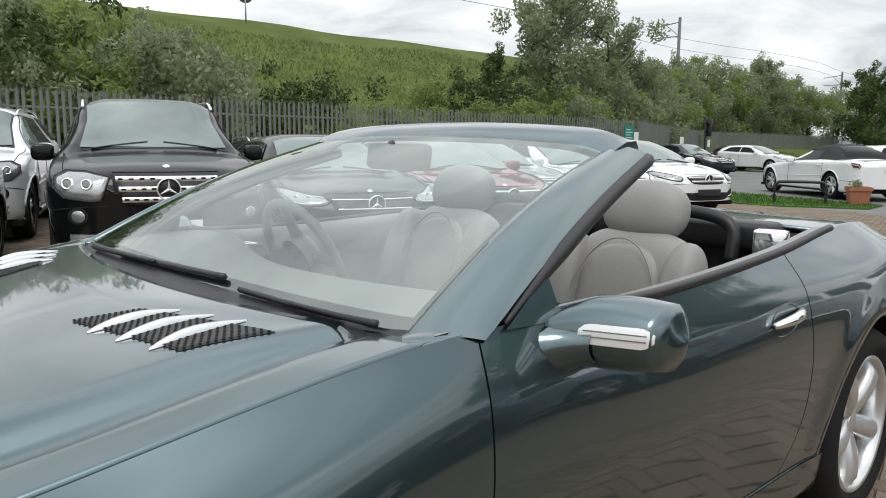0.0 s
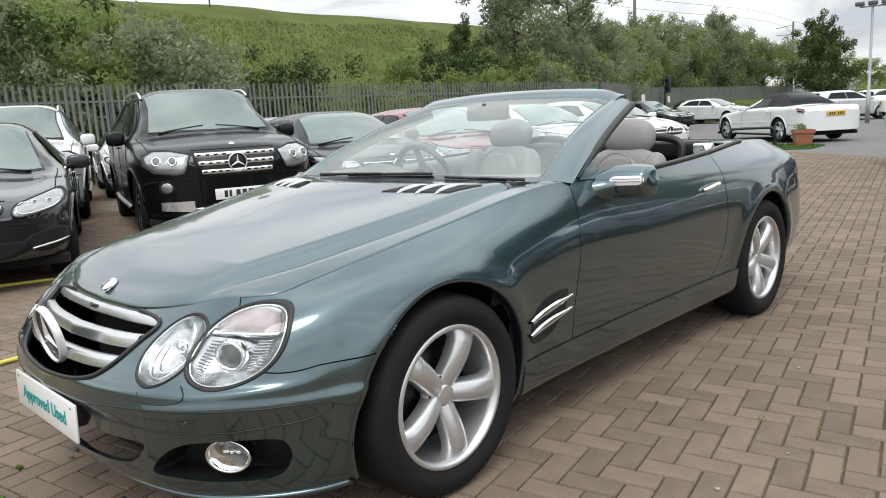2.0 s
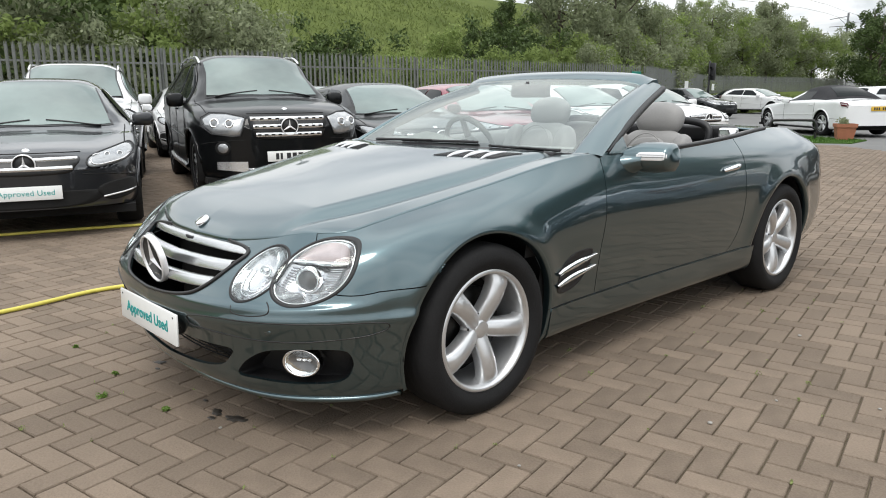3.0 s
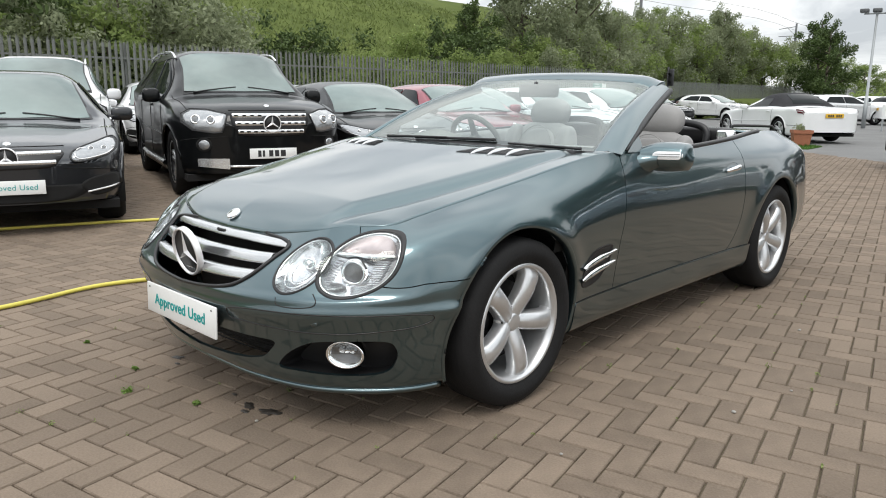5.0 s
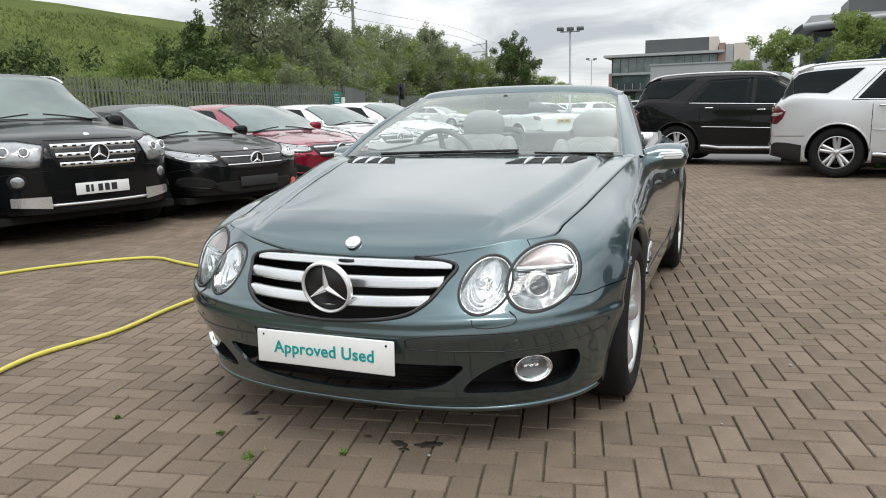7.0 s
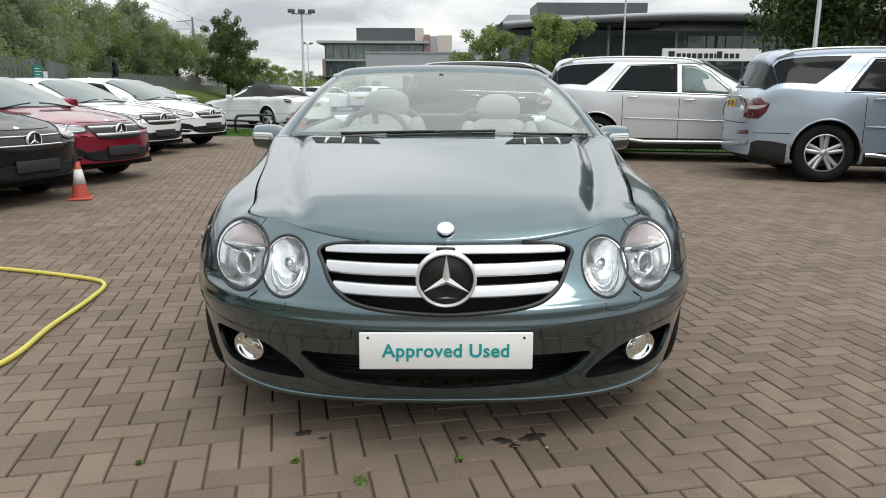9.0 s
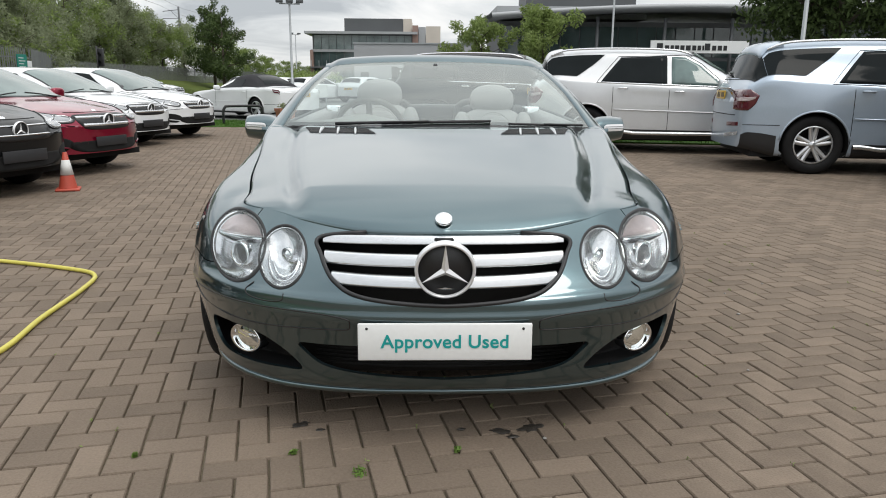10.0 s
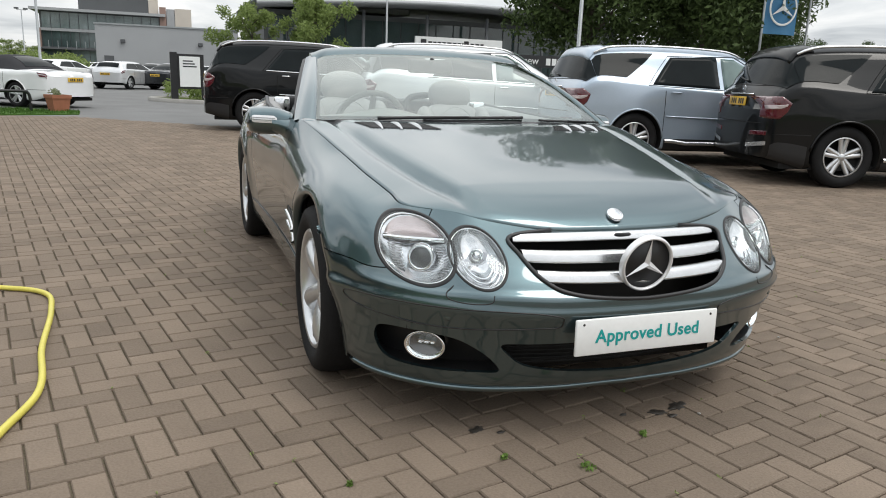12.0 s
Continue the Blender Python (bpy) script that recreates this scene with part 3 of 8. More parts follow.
def panel(name, bm, parent, side=1, label="", thick=.012, mat="teal"):
    bmesh.ops.remove_doubles(bm, verts=bm.verts, dist=.0004)
    bmesh.ops.recalc_face_normals(bm, faces=bm.faces)
    # outward skin
    test = max(bm.faces, key=lambda fc: fc.calc_area())
    c = test.calc_center_median()
    if test.normal.dot(c - Vector((0, 1.4, .45))) < 0:
        bmesh.ops.reverse_faces(bm, faces=bm.faces)
    for e in bm.edges:
        if e.is_boundary:
            e.smooth = False
    ob = part(name, bm, mat, parent, label)
    so = ob.modifiers.new("skin", "SOLIDIFY")
    so.thickness, so.offset = thick, -1
    return ob


def line_on(bm, pts, r, n=6):
    tube(bm, pts, r, n)


GRILLE = smooth_outline(((-.392, .648), (-.20, .664), (0, .668), (.20, .664), (.392, .648), (.385, .60), (.335, .535), (.24, .497), (0, .480), (-.24, .497), (-.335, .535), (-.385, .60)), 96)
INTAKE = smooth_outline([(-.455, .334), (-.36, .337), (-.13, .34), (.13, .34), (.36, .337), (.455, .334), (.435, .300), (.375, .258), (.25, .236), (0, .222), (-.25, .236), (-.375, .258), (-.435, .300)], 96)
FOG_HOLE = smooth_outline([(.790, .335), (.785, .285), (.750, .236), (.655, .226), (.53, .231), (.452, .236), (.480, .279), (.540, .323), (.600, .349), (.690, .358), (.770, .356)], 60)
ARCH = .372


def build_convertible():
    car = thing("convertible_car", "dark teal metallic convertible, roof down, grey leather seats", "car")
    arch_f, arch_r = ring(.02, .315, ARCH), ring(2.535, .32, ARCH)

    # front bumper
    bm = patch(-3.3, 3.3, .55, 5.992, 150, 74)
    patch(3.3, 5.6, .55, seam_w, 46, 54, bm=bm)
    patch(-5.6, -3.3, .55, seam_w, 46, 54, bm=bm)
    bmesh.ops.remove_doubles(bm, verts=bm.verts, dist=.0006)
    cut(bm, GRILLE, "front")
    cut(bm, INTAKE, "front")
    for sd in (1, -1):
        cut(bm, [(sd * x, z) for x, z in FOG_HOLE], "front")
        cut(bm, arch_f, "side", sd)
        for o in lamp_outlines(sd):
            cut(bm, o, "front")
    bumper = panel("front_bumper", bm, car)
    # splitter lip along the foot of the bumper, grooves of the rubbing strip
    bm = bmesh.new()
    line_on(bm, [shell(-5.0 + 10.0 * k / 90, .62) + Vector((0, 0, -.006)) for k in range(91)], .011)
    part("lower_lip", bm, "teal", bumper)
    for sd in (1, -1):
        bm = bmesh.new()
        a = [on_front(sd * x, z, .0005) for x, z in ((.288, .418), (.296, .433), (.36, .444), (.46, .450), (.58, .4525), (.68, .453))]
        b = [on_side(y, z, .0005, sd) for y, z in ((-.60, .453), (-.54, .453), (-.47, .450), (-.425, .443))]
        c = [on_side(y, z, .0005, sd) for y, z in ((-.415, .428), (-.44, .412), (-.50, .400), (-.60, .390))]
        e = [on_front(sd * x, z, .0005) for x, z in ((.68, .385), (.58, .385), (.46, .390), (.36, .394), (.296, .398))]
        line_on(bm, smooth_path(a + b + c + e + a[:1], 160), .0022)
        part("rubbing_strip_groove", bm, "trim", bumper)
        bm = bmesh.new()
        lathe(bm, [(0, .001), (.011, .001), (.012, -.002)], "y", 14, Matrix.Translation(on_front(sd * .62, .420)) @ pose(0, 0, 0, 0, 0, sd * 28) @ pose(0, 0, 0, 0, 0, 180))
        part("parking_sensor", bm, "teal", bumper)
        # headlamp washer cover
        bm = bmesh.new()
        line_on(bm, smooth_path([on_front(sd * x, z, .0003) for x, z in ((.495, .497), (.505, .475), (.56, .47), (.615, .478), (.625, .495), (.60, .515))], 30), .002)
        part("washer_cover_seam", bm, "trim", bumper)

    # near-black sheet behind the openings, its colour standing for the shade inside
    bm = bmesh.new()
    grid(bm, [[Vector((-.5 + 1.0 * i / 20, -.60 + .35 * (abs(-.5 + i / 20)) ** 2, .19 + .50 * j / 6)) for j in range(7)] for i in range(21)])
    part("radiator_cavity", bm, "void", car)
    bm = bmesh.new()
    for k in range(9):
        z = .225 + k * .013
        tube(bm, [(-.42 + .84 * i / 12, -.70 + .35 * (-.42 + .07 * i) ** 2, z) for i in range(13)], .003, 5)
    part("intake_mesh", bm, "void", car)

    # grille: surround, three broad bars, round star badge
    grille = part("grille", frame_ring([(x, z) for x, z in GRILLE], .007, .001), "trim", car, "silver barred radiator grille")
    bars = ((.643, .0160, .386), (.596, .0215, .376), (.546, .0200, .348))
    for z, h, half in bars:
        bm = bmesh.new()
        rows = []
        for i in range(41):
            x = -half + 2 * half * i / 40
            droop = -.012 * (1 - (x / .38) ** 2) * ((.655 - z) / .13)
            base = on_front(x, z + droop)
            rows.append([base + Vector((0, y, d)) for y, d in ((.036, h * .80), (.014, h * .86), (.009, h * .70), (.005, h * .30), (.002, -h * .10), (-.001, -h * .50), (-.002, -h * .72), (.002, -h * .86), (.036, -h * .80))])
        grid(bm, rows)
        part("grille_bar", bm, "grille_silver", grille)
    star_badge(grille, on_front(0, .575) + Vector((0, -.044, .008)), .0925, radians(100), dark=True, mat="badge")
    bm = bmesh.new()
    p = Vector((0, -.630, .7035))
    lathe(bm, [(0, .006), (.018, .0055), (.021, .003), (.0265, .004), (.0285, 0), (.0285, -.006)], "z", 28, Matrix.Translation(p) @ pose(0, 0, 0, 33))
    part("bonnet_emblem", bm, "chrome", car)

    # number plate holder
    plate = sub("number_plate", "white dealer plate with teal lettering Approved Used")
    plate.parent = car
    tilt = pose(0, -.870, .372, 90 - 2, 0, 0)
    bm = bmesh.new()
    box(bm, -.262, .262, -.058, .058, -.008, .002, .004)
    ob = part("plate_body", bm, "plate", plate)
    ob.matrix_basis = tilt
    tx = text_on("plate_lettering", "Approved Used", .058, "teal_ink", tilt @ pose(0, .000, .0032), plate, 1.04, .0006, .0010)
    for sx in (-.235, .235):
        for sy in (.042,):
            bm = bmesh.new()
            lathe(bm, [(0, .0035), (.004, .003), (.0045, .001)], "z", 10, tilt @ Matrix.Translation((sx, sy, 0)))
            part("screw", bm, "trim", plate)
    bm = bmesh.new()
    box(bm, -.20, .20, -.857, -.81, .335, .41, .01)
    part("plate_plinth", bm, "trim", plate)

    # headlamps and fog lamps
    for sd in (1, -1):
        headlamp(car, sd)
        fog_lamp(car, sd)

    # wings, doors, sills
    def s_door_rear(w):
        return 10.12 - .85 * max(0.0, (3.2 - w) / 2.4) ** 2.2

    def wing_foot(s):
        return seam_w(s) + .035 if s < 5.6 else max(.75, seam_w(5.6) + .035 - 2.9 * (s - 5.6) / .35)

    def s_door_front(w):
        return 8.03 + .10 * max(0.0, (w - 2.5) / 3.5)

    for sd in (1, -1):
        tag = ""
        bm = patch(sd * 3.32, lambda w, sd=sd: sd * s_door_front(w), wing_foot, 5.97, 210, 72)
        bmesh.ops.remove_doubles(bm, verts=bm.verts, dist=.0006)
        cut(bm, arch_f, "side", sd)
        for o in lamp_outlines(sd):
            cut(bm, o, "front")
        wing = panel("front_wing", bm, car, sd)
        side_vent(wing, sd)
        bm = patch(lambda w, sd=sd: sd * (s_door_front(w) + .007), lambda w, sd=sd: sd * s_door_rear(w), 1.25, 5.97, 50, 44)
        door = panel("door", bm, car, sd, "teal door with chrome handle")
        door_handle(door, sd)
        bm = patch(sd * 7.3, sd * 11.2, .4, 1.93, 60, 16, keep=lambda p: .385 < p.y < 2.18)
        for v in bm.verts:
            v.co.x += sd * .005
        sill = panel("sill", bm, car, sd)
        bm = bmesh.new()
        tube(bm, [on_side(.385 + 1.79 * k / 50, .322 + .004 * k / 50, .0005, sd) for k in range(51)], .0016, 5)
        part("sill_seam", bm, "void", sill)
        bm = patch(lambda w, sd=sd: sd * (s_door_rear(w) + .009), lambda w, sd=sd: sd * 13.3, .8, 5.97, 90, 56)
        cut(bm, arch_r, "side", sd)
        panel("rear_wing", bm, car, sd)
        # folded lips and liners of the wheel arches
        for cy, cz in ((.02, .315), (2.535, .32)):
            bm = bmesh.new()
            rows = []
            for k in range(61):
                a = radians(-22 + 224 * k / 60)
                y, z = cy + ARCH * math.cos(a), cz + ARCH * math.sin(a)
                o = on_side(y, max(z, .185), .0015, sd)
                o.z = z
                yi, zi = cy + (ARCH - .006) * math.cos(a), cz + (ARCH - .006) * math.sin(a)
                yo, zo = cy + (ARCH + .011) * math.cos(a), cz + (ARCH + .011) * math.sin(a)
                flange = on_side(yo, max(zo, .185), .0012, sd)
                flange.z = zo
                o = o + Vector((sd * .002, 0, 0))
                rows.append([flange, o, Vector((o.x - sd * .006, yi, zi)), Vector((o.x - sd * .035, yi, zi))])
            grid(bm, rows)
            part("wheel_arch_lip", bm, "teal", car)
            bm = bmesh.new()
            rows = []
            for k in range(41):
                a = radians(-4 + 188 * k / 40)
                y, z = cy + (ARCH + .004) * math.cos(a), cz + (ARCH + .004) * math.sin(a)
                rows.append([Vector((sd * (.868 if cy < 1 else .872), y, z)), Vector((sd * .70, y, z)), Vector((sd * .55, y, z)), Vector((sd * .55, cy, cz))])
            grid(bm, rows)
            part("wheel_arch_liner", bm, "trim", car)
    bm = patch(13.34, 15.98, .6, 4.6, 50, 36)
    patch(-15.98, -13.34, .6, 4.6, 50, 36, bm=bm)
    panel("rear_bumper", bm, car)
    bm = patch(13.34, 15.98, 4.64, 5.97, 50, 12)
    patch(-15.98, -13.34, 4.64, 5.97, 50, 12, bm=bm)
    panel("boot_edge", bm, car)
    for sd in (1, -1):
        bm = patch(sd * 13.0, sd * 14.1, 3.6, 5.2, 24, 16)
        for v in bm.verts:
            v.co += Vector((sd * .004, .003, 0))
        part("tail_lamp", bm, "lamp_red", car)
    # added inner shell, painted near-black so that gaps show dark as if shaded
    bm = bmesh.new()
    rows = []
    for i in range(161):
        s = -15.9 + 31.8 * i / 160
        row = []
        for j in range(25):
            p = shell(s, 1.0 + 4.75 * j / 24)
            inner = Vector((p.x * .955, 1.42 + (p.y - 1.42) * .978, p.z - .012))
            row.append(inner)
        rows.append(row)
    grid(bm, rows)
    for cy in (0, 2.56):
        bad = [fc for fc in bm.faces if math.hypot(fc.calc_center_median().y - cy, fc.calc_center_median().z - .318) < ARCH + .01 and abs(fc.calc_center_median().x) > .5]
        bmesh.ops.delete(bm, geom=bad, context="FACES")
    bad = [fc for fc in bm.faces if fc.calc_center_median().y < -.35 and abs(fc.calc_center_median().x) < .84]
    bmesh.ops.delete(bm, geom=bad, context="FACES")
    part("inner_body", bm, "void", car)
    # plain floor plates; the shade beneath the car is put into their near-black
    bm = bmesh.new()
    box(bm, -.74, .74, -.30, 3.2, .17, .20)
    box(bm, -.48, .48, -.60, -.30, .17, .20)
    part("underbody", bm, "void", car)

    bonnet(car)
    cowl_and_screen(car)
    rear_deck(car)
    cabin(car)
    for sd in (1, -1):
        mirror(car, sd)
        for cy, ox, turn in ((.022, .797, 64), (2.535, .795, 50)):
            wheel(car, Matrix.Translation((sd * ox, cy, .319)) @ (pose(0, 0, 0) if sd > 0 else pose(0, 0, 0, 0, 0, 180)), .322, .228, "double", 5, .235, phase=turn)
    return car


def frame_ring(outline, r, lift):
    """A moulding along an outline on the nose."""
    bm = bmesh.new()
    pts = [on_front(x, z, lift) for x, z in outline]
    pts += pts[:2]
    tube(bm, pts, r, 8, cap=False)
    return bm


def star_badge(parent, at, r, lean, dark=False, mat="chrome"):
    """A ring with a three-pointed star, facing -y."""
    m = Matrix.Translation(at) @ Matrix.Rotation(lean - radians(90), 4, "X") @ pose(0, 0, 0, 90)
    hold = new("round_badge")
    hold.parent = parent
    if dark:
        bm = bmesh.new()
        lathe(bm, [(0, .001), (r * .98, .001), (r * .98, -.012)], "z", 40, m)
        part("badge_backing", bm, "trim", hold)
    bm = bmesh.new()
    lathe(bm, [(r * .88, .002), (r * .895, .009), (r * .93, .012), (r * .98, .009), (r, .002), (r, -.012)], "z", 48, m)
    part("badge_ring", bm, mat, hold)
    bm = bmesh.new()
    top = bm.verts.new(m @ Vector((0, 0, .014)))
    outer = []
    for k in range(6):
        a = radians(90 + 60 * k)
        rad = r * .92 if k % 2 == 0 else r * .145
        outer.append(bm.verts.new(m @ Vector((rad * math.cos(a), rad * math.sin(a), .004 if k % 2 == 0 else .003))))
    for k in range(6):
        bm.faces.new((top, outer[k], outer[(k + 1) % 6]))
    part("badge_star", bm, mat, hold, smooth=False)


def lens_on(outline, lift, rings=7, bulge=.012):
    """A domed pane over an outline on the nose."""
    bm = bmesh.new()
    cx = sum(x for x, z in outline) / len(outline)
    cz = sum(z for x, z in outline) / len(outline)
    rows = []
    for k in range(rings):
        q = 1 - k / (rings - 1) * .985
        rows.append([on_front(cx + (x - cx) * q, cz + (z - cz) * q, lift + bulge * (1 - q * q)) for x, z in outline])
    vs = grid(bm, rows, True)
    bm.faces.new(vs[-1])
    bmesh.ops.recalc_face_normals(bm, faces=bm.faces)
    return bm


def lamp_outlines(sd):
    """Main and inner lamp, as seen from the front."""
    return oval(sd * .680, .606, .104, .098, sd * 6, 56, 2.1), oval(sd * .513, .591, .079, .081, sd * -10, 56)


def headlamp(car, sd):
    lamp = sub("headlamp", "clear twin oval headlamp with chrome reflectors")
    lamp.parent = car
    big, small = lamp_outlines(sd)
    for nm, o, c in (("main_lamp", big, (sd * .680, .606)), ("inner_lamp", small, (sd * .513, .591))):
        def at(u, v, d, c=c):
            """A place in the lamp: u outboard, v up, d out of the skin."""
            return on_front(c[0] + sd * u, c[1] + v, d)

        def around(q, d, o=o, c=c):
            return [on_front(c[0] + (x - c[0]) * q, c[1] + (z - c[1]) * q, d) for x, z in o]
        bm = bmesh.new()
        grid(bm, [around(1.055, .0012), around(1.02, .0045), around(.97, .003), around(.955, -.004)], True)
        part("lamp_seal", bm, "trim", lamp)
        bm = bmesh.new()
        rows = [around(q, -.002 - .045 * (1 - q * q)) for q in (.985, .95, .88, .78, .66, .52, .36, .2, .02)]
        grid(bm, rows, True)
        bmesh.ops.recalc_face_normals(bm, faces=bm.faces)
        bowl = part(nm, bm, "lamp", lamp)
        bm = bmesh.new()
        grid(bm, [around(.965, -.002), around(.94, .001), around(.925, -.004)], True)
        part("bright_rim", bm, "chrome", bowl)
        face = pose(0, 0, 0, 0, 0, sd * 34) @ pose(0, 0, 0, 90)
        if nm == "main_lamp":
            r = .044
            m = Matrix.Translation(at(-.006, -.020, -.014)) @ face
            bm = bmesh.new()
            lathe(bm, [(r * .70, -.012), (r * .74, .003), (r * .84, .007), (r * .96, .005), (r, -.002), (r * 1.02, -.014)], "z", 40, m)
            part("reflector_ring", bm, "chrome", bowl)
            bm = bmesh.new()
            lathe(bm, [(0, .002), (r * .4, 0), (r * .74, -.007)], "z", 32, m)
            part("projector_lens", bm, "lamp_grey", bowl)
            # indicator chamber over a bright edge
            bm = bmesh.new()
            rows = []
            for i in range(17):
                u = -.080 + .160 * i / 16
                top = .088 * (1 - (u / .090) ** 2) ** .5
                rows.append([at(u, .034 + (max(top, .036) - .034) * q, -.006 - .012 * math.sin(math.pi * q)) for q in (0, .33, .66, 1)])
            grid(bm, rows)
            part("indicator_reflector", bm, "lamp_rose", bowl)
            bm = bmesh.new()
            rows = []
            for i in range(17):
                u = -.084 + .168 * i / 16
                rows.append([at(u, .037, -.008), at(u, .034, -.003), at(u, .027, -.003), at(u, .024, -.010)])
            grid(bm, rows)
            part("reflector_edge", bm, "chrome", bowl)
            for k in range(11):
                v = .016 - k * .0072
                for lo, hi in ((-.078, -.054), (.042, .078)):
                    wide = .088 * max(.05, 1 - (v / .100) ** 2) ** .5
                    lo2, hi2 = max(lo, -wide), min(hi, wide)
                    if hi2 - lo2 < .008:
                        continue
                    bm = bmesh.new()
                    tube(bm, [at(lo2 + (hi2 - lo2) * i / 6, v, -.015) for i in range(7)], .0022, 5)
                    part("flute", bm, "lamp", bowl)
        else:
            r = .020
            m = Matrix.Translation(at(-.004, .018, -.026)) @ face
            bm = bmesh.new()
            lathe(bm, [(0, .010), (r * .35, .008), (r * .5, .003), (r * .8, .002), (r, .006), (r * 1.1, -.004)], "z", 30, m)
            part("bulb_shield", bm, "chrome", bowl)
            for q, dv in ((.80, .010), (.66, .014)):
                bm = bmesh.new()
                arc = []
                for k in range(25):
                    t = radians(175 + 190 * k / 24)
                    arc.append(at(.068 * q * math.cos(t), .086 * q * math.sin(t) + dv, -.016 + (.8 - q) * -.08))
                tube(bm, arc, [.001 + .0028 * math.sin(math.pi * k / 24) for k in range(25)], 6)
                part("reflector_step", bm, "chrome", bowl)
        cover = part("lens_cover", lens_on([(c[0] + (x - c[0]) * .985, c[1] + (z - c[1]) * .985) for x, z in o], .002, 9, .014), "lens", lamp)
        cover.visible_shadow = False


def fog_lamp(car, sd):
    fog = sub("fog_lamp", "small oval fog lamp with a chrome ring")
    fog.parent = car
    at = on_front(sd * .668, .300)
    m = Matrix.Translation(at) @ pose(0, 0, 0, 0, 0, sd * 33) @ Matrix.Translation((0, .032, 0)) @ pose(0, 0, 0, 90) @ Matrix.Diagonal((1.38, 1, 1, 1))
    r = .049
    bm = bmesh.new()
    lathe(bm, [(r * .78, -.006), (r * .86, .012), (r * .95, .018), (r, .012), (r * 1.02, -.03)], "z", 40, m)
    part("chrome_ring", bm, "chrome", fog)
    bm = bmesh.new()
    lathe(bm, [(0, -.022), (r * .4, -.02), (r * .82, -.004)], "z", 36, m)
    bowl = part("reflector", bm, "lamp_grey", fog)
    for dx in (-.018, 0, .018):
        bm = bmesh.new()
        lathe(bm, [(0, .004), (.006, .002), (.009, -.012)], "z", 16, m @ Matrix.Translation((dx * .8, .004, -.008)))
        part("bulb_cap", bm, "chrome", bowl)
    cover = bmesh.new()
    lathe(cover, [(.0005, .010), (r * .5, .008), (r * .84, .002)], "z", 36, m)
    pane = part("lens_cover", cover, "lens", fog)
    pane.visible_shadow = False
    # pocket round the lamp
    bm = bmesh.new()
    hole = [(sd * x, z) for x, z in FOG_HOLE]
    outer = [on_front(x, z, 0) for x, z in hole]
    cx, cz = sd * .65, .29
    inner = [Vector((p.x * .97, p.y + .10, p.z)) for p in outer]
    grid(bm, [outer, inner], True)
    bm.faces.new([bm.verts.new(p + Vector((0, .001, 0))) for p in inner])
    part("lamp_pocket", bm, "trim", car)


def side_vent(wing, sd):
    """Gill behind the front wheel: recess and two bright blades."""
    bm = bmesh.new()
    o = smooth_outline(((.425, .40), (.45, .475), (.52, .525), (.63, .535), (.665, .52), (.64, .455), (.575, .395), (.48, .375)), 40)
    rows = [[on_side(.545 + (y - .545) * q, .455 + (z - .455) * q, lf, sd) for y, z in o] for q, lf in ((1.03, .0012), (1, .0035), (.96, .0012), (.5, .001), (.02, .001))]
    vs = grid(bm, rows, True)
    bmesh.ops.recalc_face_normals(bm, faces=bm.faces)
    part("gill_recess", bm, "trim", wing)
    for z0 in (.425, .475):
        bm = bmesh.new()
        rows = []
        for k in range(17):
            y = .415 + .27 * k / 16
            z = z0 - .012 + .045 * (k / 16) ** 1.2
            w = .014 * math.sin(math.pi * min(.97, .12 + k / 16 * .86)) + .002
            rows.append([on_side(y, z - w, .002, sd), on_side(y, z - w * .3, .014, sd), on_side(y, z + w * .5, .016, sd), on_side(y, z + w, .004, sd)])
        grid(bm, rows)
        bmesh.ops.recalc_face_normals(bm, faces=bm.faces)
        part("gill_blade", bm, "chrome", wing)


def door_handle(door, sd):
    bm = bmesh.new()
    o = oval(1.865, .775, .085, .036, 6)
    rows = [[on_side(1.865 + (y - 1.865) * q, .775 + (z - .775) * q, lf, sd) for y, z in o] for q, lf in ((1, .0015), (.9, -.004), (.5, -.0105), (.02, -.011))]
    grid(bm, rows, True)
    bmesh.ops.recalc_face_normals(bm, faces=bm.faces)
    part("handle_recess", bm, "teal", door)
    bm = bmesh.new()
    pts, rad = [], []
    for k in range(15):
        q = k / 14
        pts.append(on_side(1.780 + .17 * q, .772 + .018 * q, .006 + .026 * math.sin(math.pi * q), sd))
        rad.append(.0085 + .006 * math.sin(math.pi * q))
    tube(bm, pts, rad, 10)
    part("door_handle", bm, "chrome", door)


def bonnet_point(a, b):
    """a: 0 centre to 1 edge (either sign), b: 0 front to 1 at the screen."""
    sd, q = (-1 if a < 0 else 1), abs(a)
    edge = shell(3.3 + 4.72 * b, 5.985)
    yc = -.663 + 1.21 * b
    zc = curve1([(-.663, .660), (-.615, .700), (-.51, .744), (-.30, .792), (0, .842), (.25, .882), (.42, .905), (.547, .920)], yc)
    x = edge.x * q
    y = yc + (edge.y - yc) * q ** 2.2
    z = zc + (edge.z - zc) * q ** 2.4
    p = Vector((x, y, z))
    e0 = shell(3.3, 5.985)
    r0 = Vector((e0.x * q, -.663 + (e0.y + .663) * q ** 2.2, .660 + (e0.z - .660) * q ** 2.4))
    front = shell(3.3 * q, 5.985)
    p += (front - r0) * (1 - b) ** 5
    # raised middle, bounded by two soft creases
    line = .45 + .20 * b
    t = max(-1, min(1, (p.x - line) / .035))
    p.z += .019 * min(1, b * 5) * (.5 - .5 * math.sin(t * math.pi / 2)) * min(1, (1.06 - b) * 6)
    p.z -= .014 * min(1, b * 4) * math.exp(-((p.x - line - .035) / .022) ** 2)
    p.x *= sd
    return p


